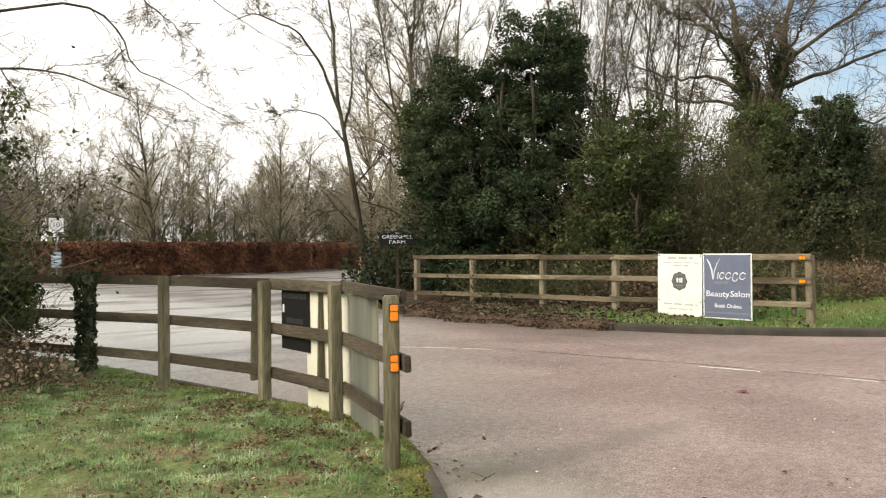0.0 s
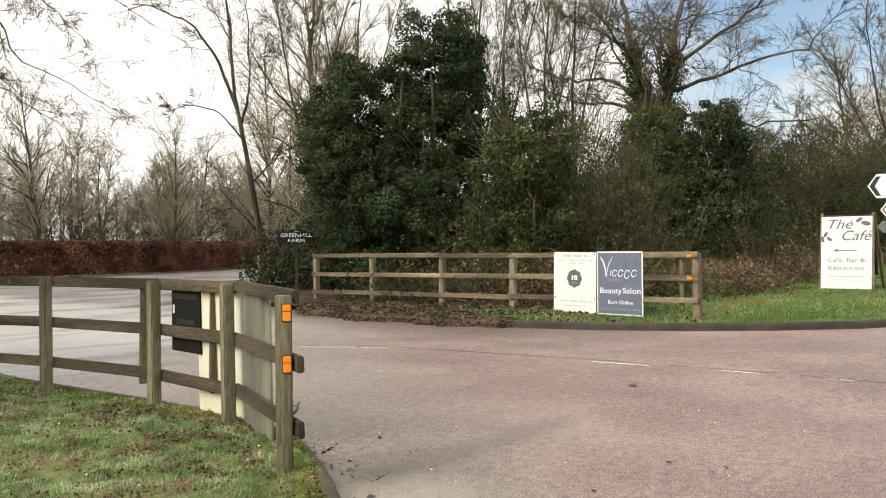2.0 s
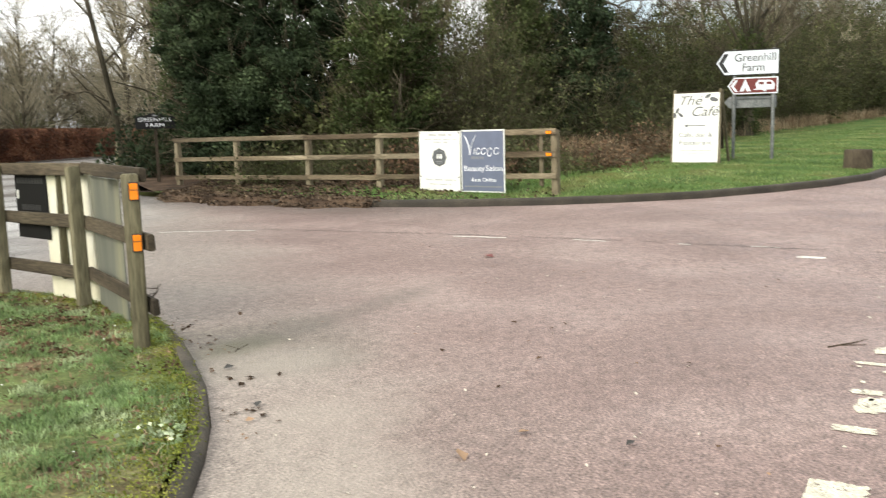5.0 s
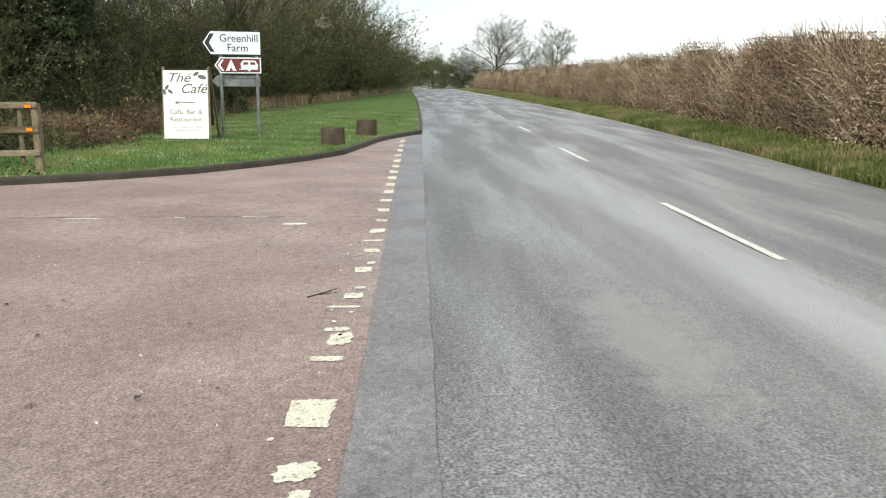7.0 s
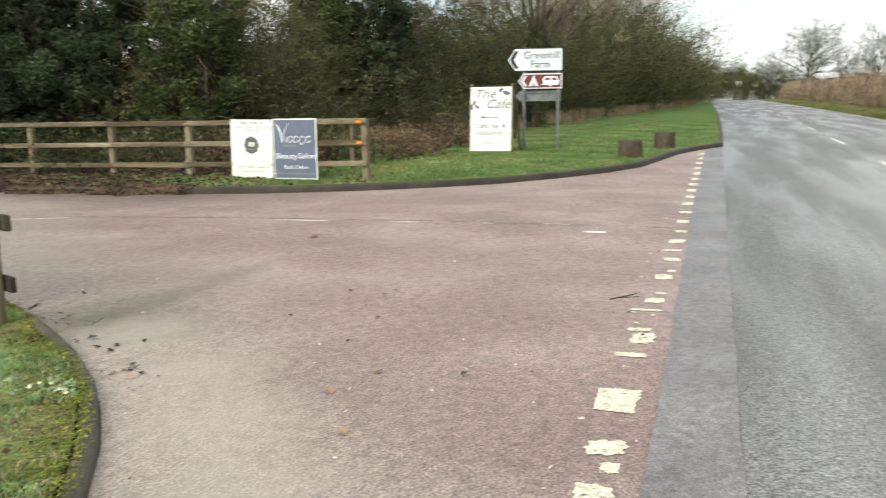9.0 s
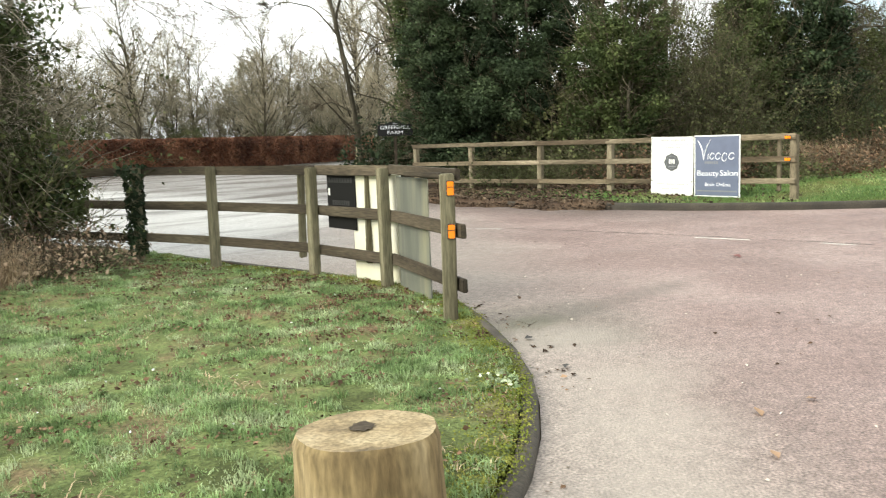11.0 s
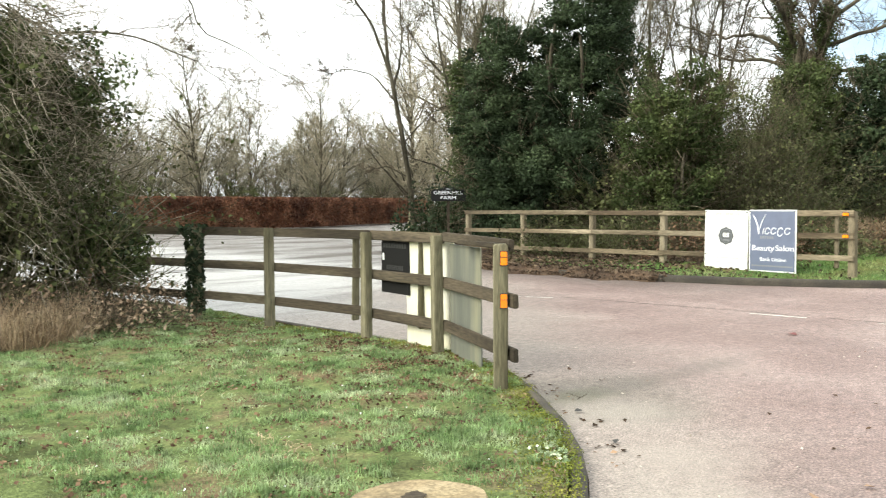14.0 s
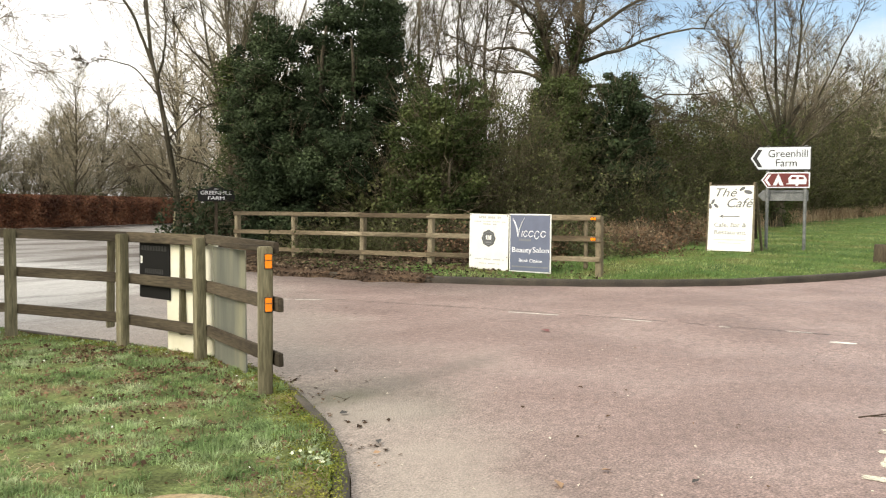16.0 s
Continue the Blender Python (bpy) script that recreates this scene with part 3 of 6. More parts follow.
RRX, RRY = [p[0] for p in ROAD_RIGHT], [p[1] for p in ROAD_RIGHT]
poly_sheet("right_verge", [(x, y + 0.2) for x, y in ROAD_RIGHT[:-1]] + [(150, -16), (110, -17), (60, -17.5), (34, -17), (14, -15.6), (5, -14.6), (-40, -14)], FIELD, 0, 2, "narrow rough grass verge below the hedge", "grass",
           hump=lambda x, y: -0.03 + 0.2 * min(1, max(0, (float(np.interp(x, RRX, RRY)) + 0.2 - y) / 1.6)))

# ---- plants: builders ----
rng = np.random.default_rng(7)


class Twigs:
    """Collects tapered tubes into one mesh."""

    def __init__(self):
        self.v, self.f, self.count = [], [], 0

    def tube(self, pts, radii, sides):
        pts = np.asarray(pts, dtype=float)
        n = len(pts)
        tang = np.gradient(pts, axis=0)
        tang /= np.linalg.norm(tang, axis=1, keepdims=True) + 1e-9
        ref = np.array([0.31, 0.93, 0.2]) if abs(tang[0][2]) > 0.8 else np.array([0.05, 0.1, 1.0])
        a = np.cross(tang, ref)
        a /= np.linalg.norm(a, axis=1, keepdims=True) + 1e-9
        b = np.cross(tang, a)
        ang = np.arange(sides) * 2 * np.pi / sides
        ring = pts[:, None] + np.asarray(radii)[:, None, None] * (np.cos(ang)[None, :, None] * a[:, None] + np.sin(ang)[None, :, None] * b[:, None])
        self.v.append(ring.reshape(-1, 3))
        i = np.arange(n - 1)[:, None] * sides
        j = np.arange(sides)[None]
        k = (j + 1) % sides
        self.f.append(np.stack([i + j, i + k, i + k + sides, i + j + sides], -1).reshape(-1, 4) + self.count)
        self.count += n * sides

    def arrays(self):
        return np.concatenate(self.v), np.concatenate(self.f)


def wander(p, d, length, n, wob, lift, g):
    """A crooked line from p along d."""
    pts = [np.array(p, dtype=float)]
    d = np.array(d, dtype=float)
    for _ in range(n):
        d = d + g.normal(0, wob, 3) + np.array([0, 0, lift])
        d /= np.linalg.norm(d)
        pts.append(pts[-1] + d * length / n)
    return np.array(pts), d


def sprout(d, angle, g):
    """A direction at that angle from d, any way round."""
    r = g.normal(0, 1, 3)
    r -= d * np.dot(r, d)
    r /= np.linalg.norm(r) + 1e-9
    return d * np.cos(angle) + r * np.sin(angle)


def grow(limbs, twigs, p, d, length, r, level, spec, g, rmin=0.006):
    kids, ang, shrink, wob, lift, first = spec[level]
    n = (9, 6, 5, 4, 3)[min(level, 4)]
    pts, _ = wander(p, d, length, n, wob, lift, g)
    rad = np.maximum(r * np.linspace(1, 0.25 if level else 0.16, n + 1), rmin * 0.6)
    (limbs if level < 2 else twigs).tube(pts, rad, (8, 6, 4, 3, 3)[min(level, 4)])
    if level + 1 >= len(spec):
        return
    for _ in range(max(1, int(kids * g.uniform(0.75, 1.25)))):
        s = first + (1 - first) * g.random() ** 0.8
        i = min(int(s * n), n - 1)
        q = pts[i] + (pts[i + 1] - pts[i]) * (s * n - i)
        t = pts[i + 1] - pts[i]
        t /= np.linalg.norm(t)
        grow(limbs, twigs, q, sprout(t, ang * g.uniform(0.7, 1.3), g), length * shrink * g.uniform(0.6, 1.15) * (1.15 - 0.5 * s), max(min(rad[i] * 0.6, r * 0.42), rmin), level + 1, spec, g, rmin)


def bare_tree(name, at, height, r, spec, seed, label, group="", lean=(0, 0), stems=1, twig_mat=None, lichen=BARK, rmin=0.006, bole=0.62):
    g = np.random.default_rng(seed)
    limbs, tw = Twigs(), Twigs()
    for k in range(stems):
        d = np.array([lean[0] + (g.normal(0, 0.26) if stems > 1 else 0), lean[1] + (g.normal(0, 0.26) if stems > 1 else 0), 1.0])
        grow(limbs, tw, (g.normal(0, 0.15) if stems > 1 else 0, g.normal(0, 0.15) if stems > 1 else 0, -0.1), d / np.linalg.norm(d), height * bole * (1 if stems == 1 else g.uniform(0.75, 1.1)), r, 0, spec, g, rmin)
    z = float(land(at[0], at[1]))
    e = thing(name, pose(at[0], at[1], z, 0, 0, 0), label, "tree", group)
    np_part("trunk", *limbs.arrays(), lichen, e, smooth=True)
    tagged(np_part("crown", *tw.arrays(), twig_mat or TWIG, e), kind="stuff")
    return e


def leaves(points, size, g, normals=None, spread=0.9, long=1.5):
    """Small folded leaves at the points: two triangles each side of a midrib."""
    n = len(points)
    nrm = g.normal(0, 1, (n, 3)) * spread
    if normals is not None:
        nrm = nrm + normals
    else:
        nrm[:, 2] += 0.5
    nrm /= np.linalg.norm(nrm, axis=1, keepdims=True) + 1e-9
    a = np.cross(nrm, g.normal(0, 1, (n, 3)))
    a /= np.linalg.norm(a, axis=1, keepdims=True) + 1e-9
    b = np.cross(nrm, a)
    s = size * g.uniform(0.6, 1.3, (n, 1))
    V = np.stack([points - a * s * long / 2, points + b * s * 0.5 + nrm * s * 0.16, points + a * s * long / 2, points - b * s * 0.5 + nrm * s * 0.16], 1).reshape(-1, 3)
    i = np.arange(n)[:, None] * 4
    F = np.concatenate([i + np.array([[0, 1, 2]]), i + np.array([[0, 2, 3]])], 0)
    return V, F


def clumps(centre, radii, count, each, clump, size, g, lump=0.2, fill=0.55, droop=0.0):
    """Leaves in tufts over an uneven rounded mass, with gaps between the tufts."""
    dirs = g.normal(0, 1, (count, 3))
    dirs /= np.linalg.norm(dirs, axis=1, keepdims=True)
    ph = g.uniform(0, 6.28, 3)
    k = 1 + lump * np.sin(dirs[:, 0] * 4.1 + ph[0]) * np.sin(dirs[:, 1] * 3.7 + ph[1]) + lump * 0.7 * np.sin(dirs[:, 2] * 7.3 + ph[2] + dirs[:, 0] * 5)
    shell = fill + (1 - fill) * g.random(count) ** 0.5
    c = np.array(centre) + dirs * np.array(radii) * (k * shell)[:, None]
    c[:, 2] = np.maximum(c[:, 2], 0.15)
    off = g.normal(0, 1, (count, each, 3))
    off /= np.linalg.norm(off, axis=2, keepdims=True)
    rad = clump * g.uniform(0.5, 1.25, (count, 1, 1)) * g.random((count, each, 1)) ** 0.4
    pts = c[:, None] + off * rad * np.array([1, 1, 0.75])
    pts[..., 2] -= droop * g.random((count, each))
    pts = pts.reshape(-1, 3)
    out = off.reshape(-1, 3)
    keep = pts[:, 2] > 0.03
    return leaves(pts[keep], size, g, out[keep] * 0.8 + np.array([0, 0, 0.25]))


def join(*pairs):
    V, F, o = [], [], 0
    for v, f in pairs:
        V.append(v)
        F.append(f + o)
        o += len(v)
    return np.concatenate(V), np.concatenate(F)


def ivy_tree(name, at, masses, leaf, material, label, seed, category="tree", trunk=0.2, twig_count=0, twig_mat=None, top=None, rz=0.0):
    """An evergreen mass round a trunk. masses: (centre, radii, tufts, leaves each, tuft radius)."""
    g = np.random.default_rng(seed)
    e = thing(name, pose(at[0], at[1], float(land(*at)) + 0.05, 0, 0, rz), label, category)
    tk = Twigs()
    h = top or max(m[0][2] for m in masses)
    for k in range(5):
        q, _ = wander((g.normal(0, 0.15), g.normal(0, 0.15), -0.15), (g.normal(0, 0.12), g.normal(0, 0.12), 1), h * g.uniform(0.7, 1.1), 8, 0.09, 0.05, g)
        tk.tube(q, np.linspace(trunk * g.uniform(0.4, 1), 0.03, 9), 7)
    np_part("trunk", *tk.arrays(), BARK, e, smooth=True)
    np_part("crown", *join(*[clumps(*m, leaf, g) for m in masses]), material, e)
    if twig_count:
        tw = Twigs()
        for k in range(twig_count):
            m = masses[k % len(masses)]
            d = g.normal(0, 1, 3)
            d /= np.linalg.norm(d)
            p = np.array(m[0]) + d * np.array(m[1]) * g.uniform(0.5, 0.95)
            q, _ = wander(p, d + np.array([0, 0, 0.5]), g.uniform(0.4, 1.3), 4, 0.2, 0.02, g)
            q[:, 2] = np.maximum(q[:, 2], 0.02)
            tw.tube(q, np.linspace(0.009, 0.003, 5), 3)
        tagged(np_part("twig_spray", *tw.arrays(), twig_mat or TWIG, e), kind="stuff")
    return e


def thicket(name, at, radii, stems, label, seed, material=TWIG, leaf_material=None, leaf_n=0, leaf=0.05, thick=0.009, category="bush", arch=0.0, lean=(0, 0)):
    """A tangle of arching stems, each with side shoots, in an uneven mound."""
    g = np.random.default_rng(seed)
    tw, tips = Twigs(), []
    for k in range(stems):
        x, y = g.normal(0, 0.42) * radii[0], g.normal(0, 0.42) * radii[1]
        out = np.array([x / radii[0] + lean[0], y / radii[1] + lean[1], 1.0 + g.random()]) + g.normal(0, 0.3, 3) * np.array([1, 1, 0.3])
        L = radii[2] * g.uniform(0.45, 1.15) * max(0.4, 1 - 0.35 * ((x / radii[0]) ** 2 + (y / radii[1]) ** 2))
        q, _ = wander((x, y, 0), out / np.linalg.norm(out), L, 7, 0.16, -arch, g)
        q[:, 2] = np.maximum(q[:, 2], 0.02)
        tw.tube(q, np.linspace(thick, thick * 0.35, 8), 3)
        for _ in range(5):
            i = g.integers(2, 7)
            s, _ = wander(q[i], sprout((q[i] - q[i - 1]) / (np.linalg.norm(q[i] - q[i - 1]) + 1e-9), 0.8, g), L * g.uniform(0.12, 0.35), 3, 0.22, -arch, g)
            s[:, 2] = np.maximum(s[:, 2], 0.02)
            tw.tube(s, np.linspace(thick * 0.5, thick * 0.2, 4), 3)
            tips.append(s)
    e = thing(name, pose(at[0], at[1], float(land(*at)) + 0.06), label, category)
    tagged(np_part("tangle", *tw.arrays(), material, e), kind="stuff")
    if leaf_material:
        src = np.concatenate(tips)
        pts = src[g.integers(0, len(src), leaf_n)] + g.normal(0, 0.06, (leaf_n, 3))
        pts[:, 2] = np.maximum(pts[:, 2], 0.02)
        np_part("foliage", *leaves(pts, leaf, g), leaf_material, e)
    return e


def blades(points, height, width, g, bend=0.5):
    """Grass blades: a narrow ribbon that bends over towards its tip."""
    n = len(points)
    a = g.uniform(0, 2 * np.pi, n)
    side = np.stack([np.cos(a), np.sin(a), np.zeros(n)], 1) * width
    fwd = np.stack([-np.sin(a), np.cos(a), np.zeros(n)], 1)
    h = height * g.uniform(0.5, 1.3, (n, 1))
    lean = g.normal(0, bend, (n, 1)) * h
    up = np.array([0, 0, 1.0])
    mid = points + fwd * lean * 0.35 + up * h * 0.6
    V = np.stack([points - side / 2, points + side / 2, mid - side * 0.38, mid + side * 0.38, points + fwd * lean + up * h * (1 - 0.25 * np.minimum(np.abs(lean) / h, 1))], 1).reshape(-1, 3)
    i = np.arange(n)[:, None] * 5
    return V, np.concatenate([i + np.array([[0, 1, 3]]), i + np.array([[0, 3, 2]]), i + np.array([[2, 3, 4]])], 0)


def inside(outline, x, y):
    c = np.zeros(len(x), dtype=bool)
    for (x0, y0), (x1, y1) in zip(outline, outline[1:] + outline[:1]):
        if y0 != y1:
            c ^= ((y0 > y) != (y1 > y)) & (x < (x1 - x0) * (y - y0) / (y1 - y0) + x0)
    return c


def scatter(outline, n, g, x0, x1, y0, y1):
    x, y = g.uniform(x0, x1, n), g.uniform(y0, y1, n)
    k = inside(outline, x, y)
    return x[k], y[k]


# ---- kerbs ----
def kerb_run(name, line, h, w, label):
    """A worn kerb swept along a plan line, its road face leaning back a little, its top edge rounded."""
    pts = np.array(along(line, 0.12))
    side = np.stack([-pts[:, 3], pts[:, 2]], 1)
    z = land(pts[:, 0], pts[:, 1])
    prof = [(0.0, -0.15), (0.004, h * 0.55), (0.012, h * 0.86), (0.03, h), (w * 0.6, h + 0.004), (w - 0.01, h), (w, h - 0.02), (w, -0.15)]
    n, k = len(pts), len(prof)
    g = np.random.default_rng(len(line))
    jog = np.repeat(g.normal(0, 0.004, n // 7 + 1), 7)[:n]
    V = np.stack([np.stack([pts[:, 0] + side[:, 0] * (o + jog), pts[:, 1] + side[:, 1] * (o + jog), z + q + jog * 0.5 + g.normal(0, 0.0015, n)], 1) for o, q in prof], 0)
    ii = np.arange(k * n).reshape(k, n)
    F = np.stack([ii[:-1, :-1], ii[:-1, 1:], ii[1:, 1:], ii[1:, :-1]], -1).reshape(-1, 4)
    tagged(np_part(name, V.reshape(-1, 3), F, KERB, smooth=True), label, "kerb", kind="structure")


# ---- post and rail fences ----
def post_part(parent, x, y, z0, z1, w, d, rz, m, name="post", tilt=0.0):
    bm = box(w, d, z1 - z0 + 0.15, (0, 0, (z1 - z0 - 0.15) / 2), 0.009, wob=0.004)
    o = part(name, bm, m, parent)
    o.matrix_local = pose(x, y, z0, tilt, random.uniform(-0.8, 0.8), rz)
    return o


def rail_part(parent, p, q, w, h, m, name="rail"):
    p, q = Vector(p), Vector(q)
    d = q - p
    bm = box(d.length, w, h, (0, 0, 0), 0.007, wob=0.004)
    o = part(name, bm, m, parent)
    side = Vector((-d.y, d.x, 0)).normalized()
    o.matrix_local = Matrix.LocRotScale((p + q) / 2, Matrix((d.normalized(), side, d.normalized().cross(side))).transposed().to_quaternion(), None)
    return o


NEAR_POSTS = [(0.05, 0.012, 1.18), (0.718, 1.483, 1.195), (0.892, 2.818, 1.195), (0.73, 4.528, 1.215), (0.42, 5.80, 1.215), (-0.15, 7.6, 1.2), (-0.8, 9.4, 1.2)]
near_fence = thing("post_and_rail_fence", Matrix(), "weathered three-rail timber fence on the grass verge, mossy posts", "fence")
for i, (x, y, top) in enumerate(NEAR_POSTS):
    a = NEAR_POSTS[max(i - 1, 0)]
    b = NEAR_POSTS[min(i + 1, len(NEAR_POSTS) - 1)]
    rz = math.degrees(math.atan2(b[1] - a[1], b[0] - a[0]))
    post_part(near_fence, x, y, 0.05, top, 0.098, 0.098 if i else 0.105, 50.0 if i == 0 else rz, TIMBER)
# rails are nailed to the road side of the posts
for (x0, y0, _), (x1, y1, _) in zip(NEAR_POSTS, NEAR_POSTS[1:]):
    d = math.hypot(x1 - x0, y1 - y0)
    ux, uy = (x1 - x0) / d, (y1 - y0) / d
    ox, oy = uy * 0.07, -ux * 0.07
    first = x0 == NEAR_POSTS[0][0]
    for z in (0.33, 0.745):
        back = 0.14 if first else 0.0
        rail_part(near_fence, (x0 + ox - ux * back, y0 + oy - uy * back, z), (x1 + ox, y1 + oy, z + random.uniform(-0.01, 0.01)), 0.04, 0.105, RAILWOOD)
    if first:
        rail_part(near_fence, (x0 + ox - 0.05 * ux, y0 + oy - 0.05 * uy, 1.17), (x1 + ox, y1 + oy, 1.185), 0.04, 0.09, RAILWOOD, "top_rail")
        rail_part(near_fence, (x0 + ox * 0.2, y0 + oy * 0.2 + 0.06, 1.165), (x0 + (x1 - x0) * 0.62 + ox * 0.2, y0 + (y1 - y0) * 0.62 + oy * 0.2, 1.155), 0.05, 0.04, RAILWOOD, "brace")
    else:
        rail_part(near_fence, (x0 + ox, y0 + oy, 1.165), (x1 + ox, y1 + oy, 1.165), 0.04, 0.10, RAILWOOD, "top_rail")
for i, s, m in ((2, 0.175, TIMBER), (1, 0.33, TIMBER)):
    (x0, y0, _), (x1, y1, _) = NEAR_POSTS[i], NEAR_POSTS[i + 1]
    d = math.hypot(x1 - x0, y1 - y0)
    ox, oy = (y1 - y0) / d * 0.115, -(x1 - x0) / d * 0.115
    post_part(near_fence, x0 + (x1 - x0) * s + ox, y0 + (y1 - y0) * s + oy, 0.40 if i == 1 else 0.36, 1.13, 0.045, 0.08, 85, m, "batten", 1.5)


def reflector(parent, m):
    bm = box(0.052, 0.012, 0.105, (0, 0, 0), 0.004)
    r = part("reflector", bm, ORANGE, parent, "orange reflector in a black rim")
    r.matrix_local = m
    part("reflector_rim", box(0.062, 0.008, 0.118, (0, 0.006, 0), 0.003), RIM, r)
    part("reflector_bar", box(0.052, 0.003, 0.004, (0, -0.007, 0.01)), RIM, r)
    return r


for z in (1.072, 0.745):
    reflector(near_fence, pose(0.026, -0.044, z, 0, 0, -40))


def fence_board(name, s0, s1, i, z0, z1, off, m, label, lean=0.0):
    """A board standing behind the rails, between fractions s0 and s1 of a bay."""
    (x0, y0, _), (x1, y1, _) = NEAR_POSTS[i], NEAR_POSTS[i + 1]
    d = math.hypot(x1 - x0, y1 - y0)
    ox, oy = (y1 - y0) / d * off, -(x1 - x0) / d * off
    ax, ay, bx, by = x0 + (x1 - x0) * s0 + ox, y0 + (y1 - y0) * s0 + oy, x0 + (x1 - x0) * s1 + ox, y0 + (y1 - y0) * s1 + oy
    w = math.hypot(bx - ax, by - ay)
    e = thing(name, pose((ax + bx) / 2, (ay + by) / 2, z0, lean, 0, math.degrees(math.atan2(ay - by, ax - bx))), label, "sign")
    part("panel", box(w, 0.012, z1 - z0, (0, 0, (z1 - z0) / 2), 0.002), m, e)
    return e, w


fence_board("cream_board", -0.07, 0.56, 1, 0.03, 1.13, 0.15, CREAM, "stained cream board standing behind the fence rails", 1.0)
fence_board("grimy_board", 0.46, 0.97, 0, 0.05, 1.115, 0.125, MURKY, "back of a grimy translucent board tied to the fence", 0.5)
bb, bw = fence_board("black_board", 0.50, 0.90, 1, 0.56, 1.15, 0.12, BLACK, "black notice board hung on the fence rails")
for z, k in ((0.50, 0.86), (0.27, 0.62)):
    for c in range(9):
        bar(bw * k / 12, 0.05, plain("dark_emboss", (0.03, 0.03, 0.03), 0.5) if c == 0 and z > 0.4 else bpy.data.materials["dark_emboss"], bb, (bw * k * (c / 9 - 0.45), z), y=-0.008)
bar(0.035, 0.075, WHITE, bb, (-bw * 0.42, 0.38), y=-0.008, name="sticker")

# far fence
FA, FB = Vector((11.45, 12.1)), Vector((10.40, 1.5))
FS = (0.0, 0.207, 0.423, 0.612, 0.813, 0.992)
far_fence = thing("post_and_rail_fence", Matrix(), "pale weathered three-rail timber fence above the kerb", "fence")


def far_at(s, off=0.0):
    p = FA + (FB - FA) * s
    d = (FB - FA).normalized()
    return p.x + d.y * off, p.y - d.x * off


def far_z(s, k):
    lo = (0.06, 0.38, 0.82, 1.285)[k]
    return lo + ((0.17, 0.53, 0.92, 1.30)[k] - lo) * s


frz = math.degrees(math.atan2((FB - FA).y, (FB - FA).x))
for s in FS:
    x, y = far_at(s)
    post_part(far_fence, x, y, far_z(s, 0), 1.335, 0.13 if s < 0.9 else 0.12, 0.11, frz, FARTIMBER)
for s0, s1 in zip(FS, FS[1:]):
    for k in (1, 2, 3):
        a, b = far_at(s0 - 0.006, 0.075), far_at(s1 + 0.005, 0.075)
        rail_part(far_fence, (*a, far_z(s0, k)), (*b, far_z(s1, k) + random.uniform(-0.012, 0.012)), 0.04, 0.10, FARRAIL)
x, y = far_at(0.965)
post_part(far_fence, x, y, 0.5, 1.27, 0.07, 0.05, frz, FARTIMBER, "batten")
for z in (1.29, 0.91):
    r = reflector(far_fence, pose(*far_at(0.984, 0.105), z, 0, 90, frz))


def printed_board(name, s0, s1, z0, z1, m, border, label):
    s = (s0 + s1) / 2
    x, y = far_at(s, 0.112)
    w, h = (s1 - s0) * (FB - FA).length, z1 - z0
    e = thing(name, pose(x, y, z0, 0, 0, frz), label, "sign")
    if border:
        part("panel", box(w, 0.012, h, (0, 0, h / 2), 0.002), border, e)
        part("print", box(w - 0.05, 0.004, h - 0.05, (0, -0.007, h / 2)), m, e)
    else:
        part("panel", box(w, 0.012, h, (0, 0, h / 2), 0.002), m, e)
    for px in (-1, 1):
        for pz in (0.03, h * 0.25, h - 0.03):
            b = bmesh.new()
            bmesh.ops.create_cone(b, cap_ends=True, segments=10, radius1=0.012, radius2=0.012, depth=0.008, matrix=Matrix.Translation((px * (w / 2 - 0.03), -0.011, pz)) @ Matrix.Rotation(radians(90), 4, 'X'))
            part("screw", b, INK, e)
    return e, w, h


wb, ww, wh = printed_board("white_sign_board", 0.716, 0.8065, 0.21, 1.355, WHITE, None, "white printed board with a dark round emblem on the fence")
wb.rotation_euler.y += radians(0.8)
for z, k, hh, mm in ((0.94, 0.62, 0.05, FAINT), (0.865, 0.86, 0.016, FAINT), (0.82, 0.40, 0.022, FAINT), (0.20, 0.80, 0.022, FAINT), (0.125, 0.56, 0.016, FAINT)):
    n = max(3, int(k * 22))
    for c in range(n):
        if (c * 7) % 5:
            bar(ww * k / n * 0.8, wh * hh if hh < 0.03 else 0.045, mm, wb, (ww * k * ((c + 0.5) / n - 0.5), wh * z), y=-0.008)
em = bmesh.new()
vs = [em.verts.new((math.cos(a) * 0.165 * (1 + 0.045 * math.cos(a * 8)), 0, math.sin(a) * 0.165 * (1 + 0.045 * math.cos(a * 8)))) for a in [i * math.tau / 64 for i in range(64)]]
em.faces.new(vs)
em.transform(Matrix.Translation((0, -0.0085, wh * 0.57)))
part("emblem", em, GREYINK, wb, "dark grey round emblem")
ring = Twigs()
an = np.linspace(0, math.tau, 40)
ring.tube(np.stack([np.cos(an) * 0.125, np.full(40, -0.0095), wh * 0.57 + np.sin(an) * 0.125], 1), np.full(40, 0.004), 4)
np_part("emblem_ring", *ring.arrays(), PALEINK, wb)
for px, w0 in ((-0.045, 0.035), (0.0, 0.02), (0.045, 0.045)):
    bar(w0, 0.085, WHITE, wb, (px, wh * 0.585), y=-0.010, name="emblem_stroke")
bar(0.15, 0.022, PALEINK, wb, (0, wh * 0.50), y=-0.010, name="emblem_stroke")

